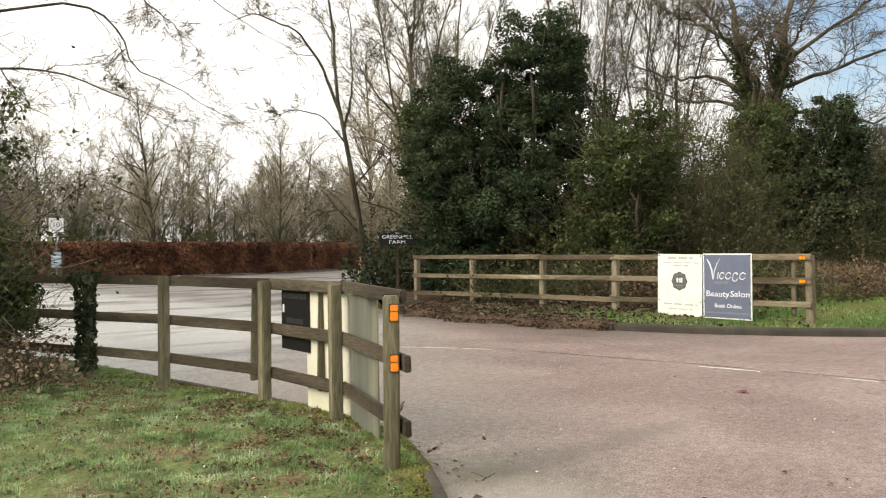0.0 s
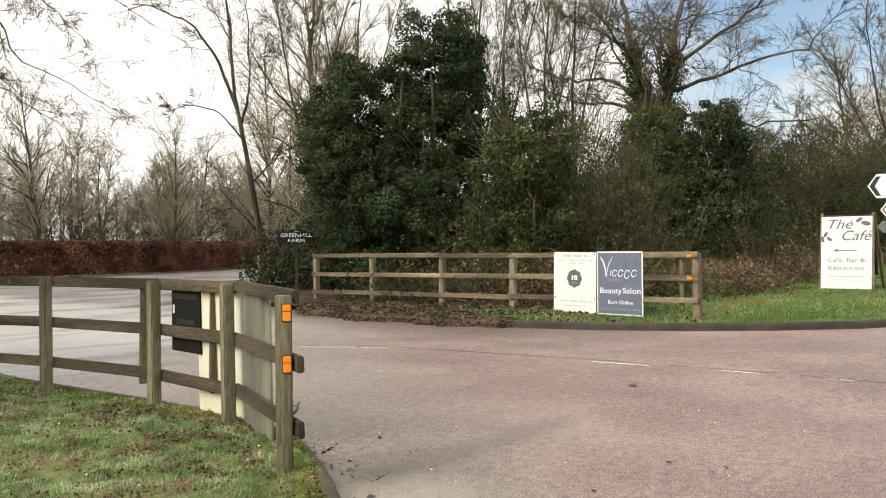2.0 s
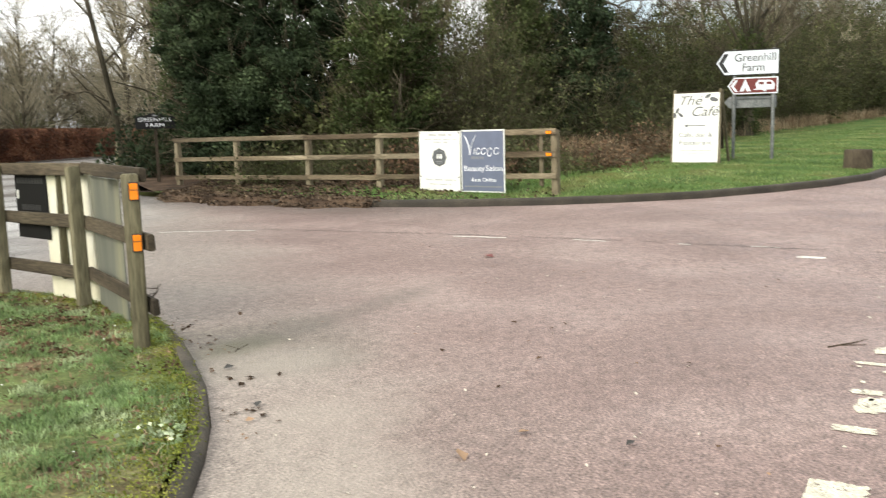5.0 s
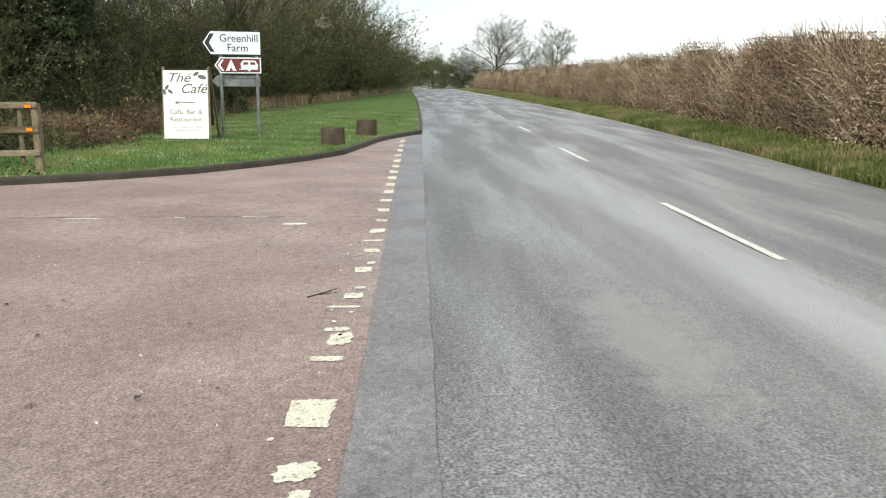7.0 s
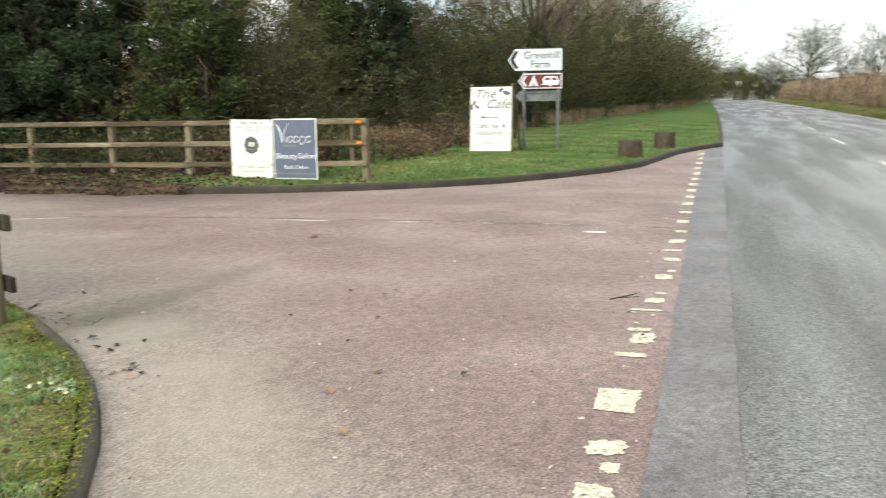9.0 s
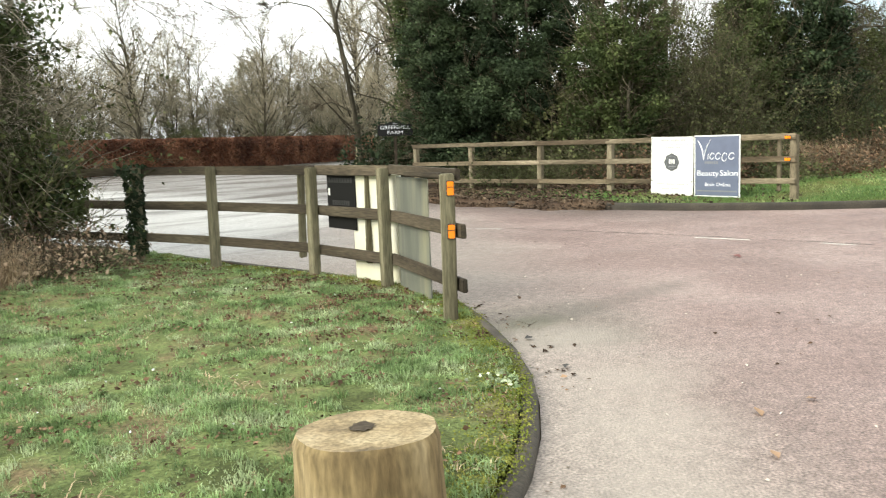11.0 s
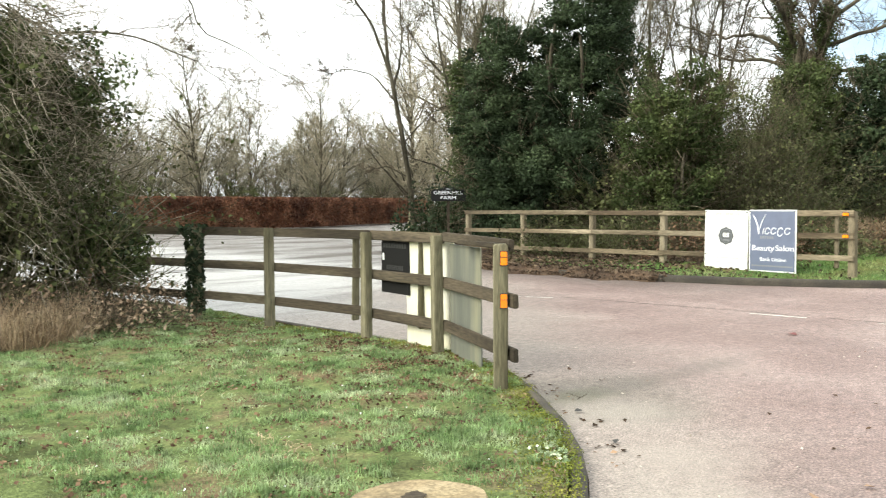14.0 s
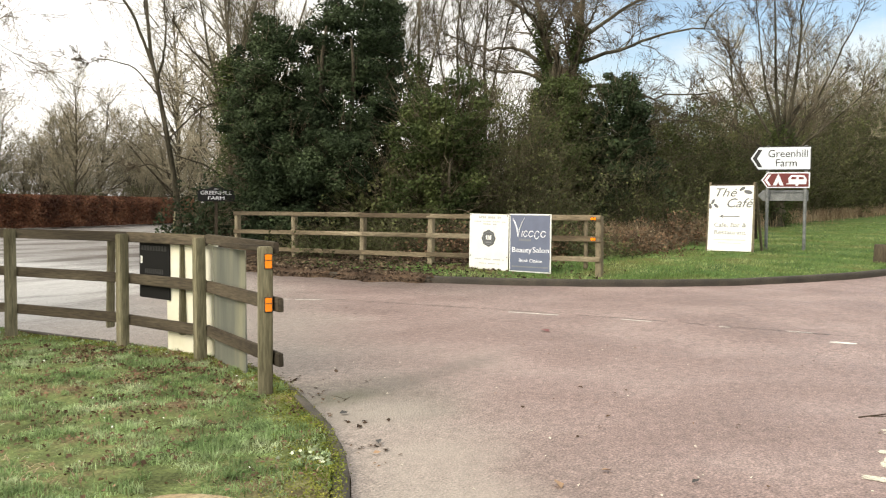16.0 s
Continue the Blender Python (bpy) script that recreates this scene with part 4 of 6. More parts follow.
sb, sw, sh = printed_board("blue_sign_board", 0.8095, 0.9000, 0.217, 1.365, SLATE, WHITE, "slate blue salon board with white border on the fence")
LIGHT = plain("white_print", (0.78, 0.80, 0.84), 0.4)
lettering("Beauty", 0.145, LIGHT, sb, (-sw * 0.195, sh * 0.38), width=sw * 0.475, y=-0.0105)
lettering("Salon", 0.145, LIGHT, sb, (sw * 0.265, sh * 0.385), width=sw * 0.38, y=-0.0105)
lettering("Book", 0.10, LIGHT, sb, (0.02 - sw * 0.17, sh * 0.20), width=sw * 0.215, y=-0.0105)
lettering("Online", 0.10, LIGHT, sb, (0.02 + sw * 0.125, sh * 0.20), width=sw * 0.30, y=-0.0105)
for c in range(20):
    bar(sw * 0.036, 0.028, PALEINK, sb, (sw * 0.88 * ((c + 0.5) / 20 - 0.5), sh * 0.095), y=-0.0105)
# the salon's mark, as plain strokes
for pts, r0 in (([(-0.42, 0.92), (-0.36, 0.85), (-0.31, 0.75), (-0.285, 0.60)], 0.016), ([(-0.13, 0.93), (-0.20, 0.84), (-0.25, 0.74), (-0.285, 0.60)], 0.012)):
    tt = Twigs()
    tt.tube([(sw * a, -0.0105, sh * b) for a, b in pts], (0.004, r0, r0 * 0.9, r0 * 0.6), 4)
    np_part("mark_stroke", *tt.arrays(), LIGHT, sb)
for px, pz, w0, h0 in ((-0.175, 0.66, 0.022, 0.115), (-0.10, 0.66, 0.085, 0.115), (0.03, 0.66, 0.10, 0.115), (0.17, 0.645, 0.10, 0.15), (0.32, 0.66, 0.11, 0.115)):
    tt = Twigs()
    aa = np.linspace(0.5, 6.0, 22) if w0 > 0.03 else np.linspace(1.6, 4.7, 10)
    tt.tube(np.stack([sw * px + np.cos(aa) * w0 / 2 + (np.sin(aa) * 0.012), np.full(len(aa), -0.0105), sh * pz + np.sin(aa) * h0 / 2], 1), np.full(len(aa), 0.0095), 4)
    np_part("mark_stroke", *tt.arrays(), LIGHT, sb)
for c in range(6):
    bar(0.032, 0.05, PALEINK, sb, (-sw * 0.24 + c * 0.048, sh * 0.555), y=-0.0105)

# ---- signs on the far verge ----
def verge_z(x, y):
    return float(land(x, y)) + verge_rise(x, y)


def cafe_board():
    x, y = 17.02, 0.91
    e = thing("a_frame_sign", pose(x, y, verge_z(x, y), 0, 0, -90), "white cafe A-frame board with timber frame on the grass", "sign")
    p = part("panel", box(1.06, 0.015, 1.62, (0, 0, 0.83), 0.003), WHITE, e)
    p.matrix_local = pose(0, -0.02, 0, -5, 0, 0)
    for sx in (-1, 1):
        part("leg", beam((sx * 0.55, 0.02, 0.0), (sx * 0.53, 0.17, 1.72), 0.06, 0.06), FARTIMBER, e)
        part("leg", beam((sx * 0.60, 0.8, 0.0), (sx * 0.54, 0.22, 1.70), 0.06, 0.06), FARTIMBER, e)
    part("crossbar", beam((-0.56, 0.19, 1.64), (0.56, 0.19, 1.64), 0.04, 0.06), DARKLOG, e)
    part("back_panel", box(1.06, 0.012, 1.1, (0, 0.47, 0.85), 0.002, Euler((radians(15), 0, 0)).to_matrix()), DARKLOG, e)
    lettering("Thé", 0.30, GREYINK, p, (-0.17, 1.46), shear=0.35, width=0.52, y=-0.012)
    lettering("Café", 0.32, GREYINK, p, (0.18, 1.20), shear=0.35, width=0.62, y=-0.012)
    lettering("Cafe, Bar &", 0.15, PALEINK, p, (0, 0.66), width=0.78, y=-0.012)
    lettering("Restaurant", 0.15, PALEINK, p, (0, 0.48), width=0.76, y=-0.012)
    bar(0.40, 0.018, GREYINK, p, (0.02, 0.88), y=-0.012, name="arrow_shaft")
    part("arrow_head", prism([(-0.27, 0.88), (-0.17, 0.925), (-0.19, 0.88), (-0.17, 0.835)], 0.002), GREYINK, p).location.y = -0.012
    for z, k in ((0.30, 0.85), (0.22, 0.6)):
        for c in range(14):
            bar(0.9 * k / 18, 0.018, FAINT, p, (0.9 * k * ((c + 0.5) / 14 - 0.5), z), y=-0.012)
    for px, pz, rz, s in ((0.26, 1.56, 35, 0.10), (0.40, 1.48, -15, 0.13), (-0.44, 1.24, 60, 0.09), (-0.36, 1.14, -40, 0.09), (-0.50, 1.13, 100, 0.09)):
        b = bmesh.new()
        b.faces.new([b.verts.new((math.cos(a) * s * 0.8, 0, math.sin(a) * s * 0.38)) for a in [i * math.tau / 14 for i in range(14)]])
        b.transform(Matrix.Translation((px, -0.0095, pz)) @ Matrix.Rotation(radians(-rz), 4, 'Y'))
        part("leaf_print", b, GREYINK, p)


def direction_sign():
    x, y = 18.6, -0.08
    e = thing("direction_sign", pose(x, y, verge_z(x, y) - 0.2, 0, 0, -76) @ Matrix.Diagonal((0.92, 1, 1, 1)), "white direction sign over a brown campsite sign on steel posts", "road sign")
    for px in (-0.49, 0.49):
        b = bmesh.new()
        bmesh.ops.create_cone(b, cap_ends=True, segments=14, radius1=0.045, radius2=0.045, depth=2.95, matrix=Matrix.Translation((px, 0.05, 1.375)))
        part("post", b, GALV, e)

    def arrow_plate(name, x0, x1, z0, z1, m, tip, y=0.0):
        zc = (z0 + z1) / 2
        return part(name, prism([(x0 + tip, z0), (x1, z0), (x1, z1), (x0 + tip, z1), (x0, zc)], 0.02, 0.003), m, e)

    w = arrow_plate("white_panel", -0.98, 0.62, 2.22, 2.83, INK, 0.22)
    part("white_face", prism([(-0.74, 2.245), (0.595, 2.245), (0.595, 2.805), (-0.74, 2.805), (-0.945, 2.525)], 0.008), SIGNWHITE, w).location.y = -0.0105
    part("chevron", prism([(-0.90, 2.525), (-0.75, 2.75), (-0.64, 2.75), (-0.78, 2.525), (-0.64, 2.30), (-0.75, 2.30)], 0.003), INK, w).location.y = -0.0165
    lettering("Greenhill", 0.27, INK, w, (0.02, 2.635), width=1.02, y=-0.018)
    lettering("Farm", 0.27, INK, w, (-0.02, 2.40), width=0.54, y=-0.018)
    b = arrow_plate("brown_panel", -0.66, 0.60, 1.77, 2.17, SIGNWHITE, 0.16)
    part("brown_face", prism([(-0.49, 1.80), (0.565, 1.80), (0.565, 2.14), (-0.49, 2.14), (-0.615, 1.97)], 0.008), BROWN, b).location.y = -0.0105
    part("chevron", prism([(-0.575, 1.97), (-0.47, 2.11), (-0.40, 2.11), (-0.50, 1.97), (-0.40, 1.83), (-0.47, 1.83)], 0.003), SIGNWHITE, b).location.y = -0.0165
    part("tent_symbol", prism([(-0.36, 1.835), (-0.255, 1.835), (-0.215, 1.93), (-0.175, 1.835), (-0.07, 1.835), (-0.20, 2.10), (-0.215, 2.13), (-0.23, 2.10)], 0.003), SIGNWHITE, b).location.y = -0.0165
    part("caravan_symbol", prism([(0.0, 1.865), (0.50, 1.865), (0.52, 1.98), (0.45, 2.09), (0.12, 2.10), (0.04, 2.02), (0.06, 1.89), (0.0, 1.885)], 0.003), SIGNWHITE, b).location.y = -0.0165
    part("caravan_window", prism([(0.11, 1.99), (0.25, 1.99), (0.25, 2.05), (0.13, 2.05)], 0.002), BROWN, b).location.y = -0.019
    part("caravan_window", prism([(0.31, 1.99), (0.45, 1.99), (0.43, 2.05), (0.31, 2.05)], 0.002), BROWN, b).location.y = -0.019
    wheel = bmesh.new()
    bmesh.ops.create_cone(wheel, cap_ends=True, segments=18, radius1=0.045, radius2=0.045, depth=0.003, matrix=Matrix.Translation((0.27, -0.0175, 1.865)) @ Matrix.Rotation(radians(90), 4, 'X'))
    part("caravan_wheel", wheel, SIGNWHITE, b)
    part("rear_panel", prism([(-0.60, 1.44), (0.44, 1.44), (0.58, 1.44), (0.58, 1.72), (-0.60, 1.72), (-0.74, 1.58)], 0.012, 0.002), GALV, e, "grey back of a sign facing away").location.y = 0.11
    for z in (1.68, 1.46):
        part("channel", box(1.1, 0.03, 0.035, (-0.02, 0.085, z), 0.004), GALV, e)


def log_bollard(x, y, z, r, h, m, label, seed, lean=(0, 0), top=None):
    """A short sawn log set upright, bark gone, its top checked and slightly tilted."""
    g = np.random.default_rng(seed)
    e = thing("log_bollard", pose(x, y, z, lean[0], lean[1], seed * 40), label, "bollard", "log bollards")
    n, rows = 40, 9
    a = np.arange(n) * 2 * np.pi / n
    rr = r * (1 + 0.035 * np.sin(a * 2 + 1) + 0.02 * np.sin(a * 5) + g.normal(0, 0.006, n))
    V = []
    for k in range(rows):
        s = k / (rows - 1)
        f = 1.07 - 0.09 * s
        zz = -0.1 + (h + 0.1) * s
        if k == rows - 1:
            f -= 0.035
        elif k == rows - 2:
            zz = h - 0.025
        V += [(math.cos(t) * q * f, math.sin(t) * q * f, zz) for t, q in zip(a, rr)]
    V = np.array(V)
    i = np.arange(rows - 1)[:, None] * n
    j = np.arange(n)[None]
    F = np.stack([i + j, i + (j + 1) % n, i + (j + 1) % n + n, i + j + n], -1).reshape(-1, 4)
    np_part("body", V, F, m, e, smooth=True)
    tv, tf = [(0, 0, h - 0.004)], []
    for k in range(1, 6):
        f = k / 5
        tv += [(math.cos(t) * q * 0.945 * f, math.sin(t) * q * 0.945 * f, h + (0 if k == 5 else g.normal(-0.002, 0.002))) for t, q in zip(a, rr)]
    tv = np.array(tv)
    tri = [(0, 1 + c, 1 + (c + 1) % n) for c in range(n)]
    for k in range(4):
        for c in range(n):
            p, q = 1 + k * n + c, 1 + k * n + (c + 1) % n
            tri += [(p, p + n, q + n), (p, q + n, q)]
    np_part("sawn_top", tv, np.array(tri), top or m, e, "pale sawn end grain with a dark stain")
    bl = bmesh.new()
    bl.faces.new([bl.verts.new((0.03 + math.cos(t) * r * 0.24 * s, 0.02 + math.sin(t) * r * 0.17 * s, h + 0.003)) for t, s in [(q * math.tau / 26, 0.8 + 0.35 * g.random()) for q in range(26)]])
    part("stain", bl, DARKLOG, e, "dark rot stain")
    return e

# ---- hedges ----
def hedge(name, line, height, depth, per_m, leaf, m, label, seed, core=True, twigs=0, ragged=0.12, twig_mat=TWIG, over=None, base=0.08, lump=0.0, batter=0.0, long=(0.25, 0.75), rise=(0.3, 1.4), wild=0.4):
    """A hedge along a plan line: a dark inner mass, leaves over its face and top, and twig ends standing proud."""
    g = np.random.default_rng(seed)
    e = thing(name, Matrix(), label, "hedge", kind="stuff")
    pts = along(line, 0.5)
    arr = np.array(pts)
    side = np.stack([-arr[:, 3], arr[:, 2]], 1)

    def tall(i):
        return height * (1 + lump * np.sin(arr[i, 0] * 0.9 + seed) * np.sin(arr[i, 0] * 0.37 + 2) + lump * 0.5 * np.sin(arr[i, 0] * 2.7))
    zs = land(arr[:, 0], arr[:, 1])
    n = len(arr)
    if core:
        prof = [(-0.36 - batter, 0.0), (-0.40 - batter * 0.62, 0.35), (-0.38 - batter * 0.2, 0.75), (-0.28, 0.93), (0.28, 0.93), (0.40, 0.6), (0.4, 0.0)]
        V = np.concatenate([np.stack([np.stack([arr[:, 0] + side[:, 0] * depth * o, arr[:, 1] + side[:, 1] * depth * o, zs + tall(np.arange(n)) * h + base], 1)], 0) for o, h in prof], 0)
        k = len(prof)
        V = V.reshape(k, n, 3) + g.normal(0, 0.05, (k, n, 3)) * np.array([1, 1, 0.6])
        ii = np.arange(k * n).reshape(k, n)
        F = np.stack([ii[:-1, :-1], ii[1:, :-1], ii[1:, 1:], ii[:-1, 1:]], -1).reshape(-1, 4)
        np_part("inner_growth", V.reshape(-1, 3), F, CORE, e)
    m_n = int(per_m * n * 0.5)
    w = (1.0 / (6 + np.hypot(arr[:, 0] + 4, arr[:, 1] + 4))) if over is None else over(arr)
    i = g.choice(n, m_n, p=w / w.sum())
    u = g.random(m_n)
    front = u < 0.72
    o = np.where(front, -0.5 + g.normal(0, ragged, m_n) * 0.6, g.uniform(-0.5, 0.5, m_n))
    hz = np.where(front, g.random(m_n) ** 0.85, 0.97 + np.minimum(g.normal(0, ragged * 0.2, m_n), 0.03))
    o = np.where(front & (hz > 0.85), o * (1 - (hz - 0.85) * 1.5), o)
    o = np.where(front, o - batter * (1 - np.clip(hz, 0, 1)), o)
    sl = g.uniform(-0.3, 0.3, m_n)
    P = np.stack([arr[i, 0] + side[i, 0] * depth * o + arr[i, 2] * sl, arr[i, 1] + side[i, 1] * depth * o + arr[i, 3] * sl, zs[i] + base + hz * tall(i)], 1)
    nv = np.stack([-side[i, 0], -side[i, 1], np.full(m_n, 0.5)], 1)
    np_part("leaves", *leaves(P, leaf, g, nv * 0.7, spread=0.7), m, e)
    if twigs:
        tw, tw2 = Twigs(), Twigs()
        ti = g.choice(n, twigs, p=w / w.sum())
        for q in ti:
            h = g.random() ** 0.7
            oo = -0.42 - batter * (1 - h) if h < 0.9 else g.uniform(-0.4, 0.4)
            p = np.array([arr[q, 0] + side[q, 0] * depth * oo + g.uniform(-.3, .3) * arr[q, 2], arr[q, 1] + side[q, 1] * depth * oo + g.uniform(-.3, .3) * arr[q, 3], zs[q] + base + h * tall(q)])
            d = np.array([-side[q, 0] * g.uniform(0.2, 1), -side[q, 1] * g.uniform(0.2, 1), g.uniform(*rise)]) + g.normal(0, wild, 3)
            L = g.uniform(*long) * (0.55 if g.random() < 0.6 else 1)
            c, _ = wander(p, d / np.linalg.norm(d), L, 3, 0.15 + 0.25 * (wild - 0.4), 0.04 - 0.3 * (wild - 0.4), g)
            (tw if g.random() < 0.62 else tw2).tube(c, np.linspace(0.010, 0.004, 4), 3)
        tagged(np_part("twig_ends", *tw.arrays(), twig_mat, e), kind="stuff")
        tagged(np_part("inner_twigs", *tw2.arrays(), TWIG, e), kind="stuff")
    return e


kerb_run("kerb_near", NEAR_KERB[2:-3], 0.055, 0.10, "dark damp concrete kerb edging round the grass")
kerb_run("kerb_far", FAR_KERB[:-3], 0.125, 0.13, "dark damp concrete kerb along the far verge")


def soil_bank():
    """Washed-down soil and leaf mould that buries the kerb below the far fence."""
    g = np.random.default_rng(17)
    p = np.array(along([q for q in FAR_KERB if q[1] > 2.9], 0.12))
    side = np.stack([-p[:, 3], p[:, 2]], 1)
    f = np.clip((p[:, 1] - 3.0) / 1.8, 0, 1)
    wave = 0.12 * np.sin(p[:, 1] * 3.1) + 0.08 * np.sin(p[:, 1] * 7.7 + 1) + g.normal(0, 0.02, len(p))
    rows = []
    for o, z, loose in ((-0.26, -0.02, 1), (-0.19, 0.02, 1), (-0.1, 0.06, 0.6), (0.0, 0.135, 0.1), (0.12, 0.155, 0), (0.3, 0.15, 0), (0.6, 0.10, 0)):
        oo = np.where(o < 0, o * (0.1 + 0.9 * f), o) + wave * loose * f
        rows.append(np.stack([p[:, 0] + side[:, 0] * oo, p[:, 1] + side[:, 1] * oo, land(p[:, 0], p[:, 1]) + z * (0.3 + 0.7 * f) + g.normal(0, 0.008, len(p)) * f], 1))
    V = np.stack(rows, 0)
    k, n = V.shape[:2]
    ii = np.arange(k * n).reshape(k, n)
    F = np.stack([ii[:-1, :-1], ii[:-1, 1:], ii[1:, 1:], ii[1:, :-1]], -1).reshape(-1, 4)
    tagged(np_part("soil_bank", V.reshape(-1, 3), F, EARTH, smooth=True), "dark damp soil and leaf mould spilling over the kerb", "soil", kind="structure")
    c = V[1:6].reshape(-1, 3)
    c = np.repeat(c, 9, 0) + g.normal(0, 0.07, (len(c) * 9, 3)) * np.array([1, 1, 0.08]) + np.array([0, 0, 0.008])
    tagged(np_part("fallen_leaves", *leaves(c, 0.045, g, np.tile([0, 0, 0.9], (len(c), 1)), 0.6, 1.4), DARKLITTER), "damp dark leaves lying on the soil by the road", "leaves", kind="stuff")


soil_bank()

# road markings
def marking(name, outlines, m, label, dz=0.005, category="road marking"):
    e = thing(name, Matrix(), label, category, kind="structure")
    for o in outlines:
        bm = bmesh.new()
        bm.faces.new([bm.verts.new((x, y, float(land(x, y)) + dz)) for x, y in o])
        for f in bm.faces:
            f.normal_update()
            if f.normal.z < 0:
                f.normal_flip()
        part("stripe", bm, m, e)
    return e


def worn_patch(x0, x1, y0, y1, seed):
    """A stripe end left by wear: a rough-edged blot."""
    g = np.random.default_rng(seed)
    n = 44
    a = np.arange(n) * 2 * np.pi / n
    sq = 1 / np.maximum(np.abs(np.cos(a)), np.abs(np.sin(a))) ** 0.75
    k = sq * (0.86 + 0.16 * np.sin(a * 3 + seed) * np.sin(a * 5 + 1)) * g.uniform(0.92, 1.05, n)
    return [((x0 + x1) / 2 + math.cos(t) * q * (x1 - x0) / 2, (y0 + y1) / 2 + math.sin(t) * q * (y1 - y0) / 2) for t, q in zip(a, k)]


gr = random.Random(12)
blk = [(-0.47, -4.255), (-0.11, -4.265), (-0.115, -4.05), (-0.455, -4.06)]
gw = [[(ax + (bx - ax) * q / 16 + gr.uniform(-1, 1) * amp, ay + (by - ay) * q / 16 + gr.uniform(-1, 1) * amp) for (ax, ay), (bx, by), amp in zip(blk, blk[1:] + blk[:1], (0.011, 0.012, 0.004, 0.004)) for q in range(16)]]
g0 = np.random.default_rng(5)
for x0, x1, y0, y1 in ((-1.02, -0.83, -4.28, -4.08), (-1.2, -1.08, -4.27, -4.17), (-1.5, -1.3, -4.28, -4.1), (0.50, 0.60, -4.26, -4.03), (0.80, 1.10, -4.27, -4.10), (1.12, 1.22, -4.24, -4.05), (1.72, 1.80, -4.26, -4.02), (2.0, 2.2, -4.27, -4.09), (2.32, 2.42, -4.26, -4.16),
                       (2.95, 3.2, -4.28, -4.1), (3.3, 3.45, -4.28, -4.2), (3.9, 4.1, -4.3, -4.12), (4.5, 4.62, -4.3, -4.08), (5.0, 5.35, -4.3, -4.12), (5.8, 6.0, -4.3, -4.15), (6.6, 6.9, -4.3, -4.12),
                       (7.5, 7.8, -4.3, -4.12), (8.4, 8.8, -4.32, -4.12), (9.3, 9.7, -4.32, -4.12), (10.2, 10.7, -4.32, -4.12), (11.2, 11.7, -4.32, -4.12), (12.2, 12.7, -4.33, -4.13), (13.3, 13.9, -4.33, -4.13),
                       (14.6, 15.2, -4.33, -4.13), (15.9, 16.6, -4.34, -4.13), (17.4, 18.1, -4.34, -4.13), (19, 19.8, -4.34, -4.13)):
    gw.append(worn_patch(x0, x1, y0, y1, int(x0 * 100) + 900))
for k in range(46):
    x, y = g0.uniform(-1.6, 12), g0.uniform(-4.3, -3.98)
    s = g0.uniform(0.006, 0.022)
    gw.append(worn_patch(x - s, x + s * 1.6, y - s * 0.8, y + s * 0.8, 40 + k))
marking("give_way_line", gw, PAINT, "worn broken white give-way line at the junction mouth")
marking("centre_line", [[(x, y - 0.045), (x + L, y - 0.06), (x + L, y + 0.04), (x, y + 0.045)] for x, y, L in
        ((-6.5, -7.8, 3.9), (3.42, -7.9, 3.9), (13.4, -8.07, 3.6), (23.6, -8.2, 3.4), (33, -8.3, 3.6), (40, -8.4, 3.4), (47, -8.45, 3.4), (56, -8.4, 3.4), (66, -8.3, 3.4))], THINPAINT, "white broken centre line on the road")
marking("side_road_line", [[(5.01, 5.56), (5.07, 5.57), (5.5, 4.75), (5.44, 4.73)], [(5.45, 4.66), (5.51, 4.68), (5.69, 4.25), (5.63, 4.23)], [(5.95, 1.11), (6.01, 1.12), (6.07, 0.38), (6.01, 0.36)]], THINPAINT, "faded thin white line on the side road")
marking("side_road_faint_line", [worn_patch(6.1, 6.16, -0.95, -0.45, 3), worn_patch(6.14, 6.2, -1.9, -1.75, 4), worn_patch(6.2, 6.26, -2.9, -2.5, 8), worn_patch(5.6, 5.75, -3.4, -3.1, 11)], THINPAINT, "last traces of a worn line")

TAR = plain("tar_joint", (0.055, 0.045, 0.042), 0.6)
jr = random.Random(3)
jl = [(x, y) for x, y, _, _ in along([(6.12, -4.3), (6.2, -1.0), (6.1, 1.0), (5.75, 4.3), (5.15, 5.6), (3.6, 7.2)], 0.25)]
joint = [[(a[0] - w, a[1]), (a[0] + w, a[1]), (b[0] + w, b[1]), (b[0] - w, b[1])] for a, b in zip(jl, jl[1:]) for w in [jr.uniform(0.004, 0.013)] if jr.random() > 0.12]
joint = [[(x + 0.06, y) for x, y in q] for q in joint]
marking("road_joint", joint, TAR, "dark tar joint crossing the side road", category="road joint")

# ---- lawn and verge growth ----
g1 = np.random.default_rng(11)
LAWN_IN = inset(NEAR_KERB[2:-3], 0.10) + [(-4, 14), (-14, 14), (-14, -3.8)]


def lawn_points(n, x0, x1, y0, y1):
    x, y = scatter(LAWN_IN, n, g1, x0, x1, y0, y1)
    z = np.array([lawn_rise(a, b) for a, b in zip(x, y)])
    return np.stack([x, y, z - 0.004], 1)


P = lawn_points(330000, -5.2, 1.1, -3.4, 6.4)


def patchy(x, y, s, seed):
    return np.array([noise.noise(Vector((a * s, b * s, seed))) for a, b in zip(x, y)])


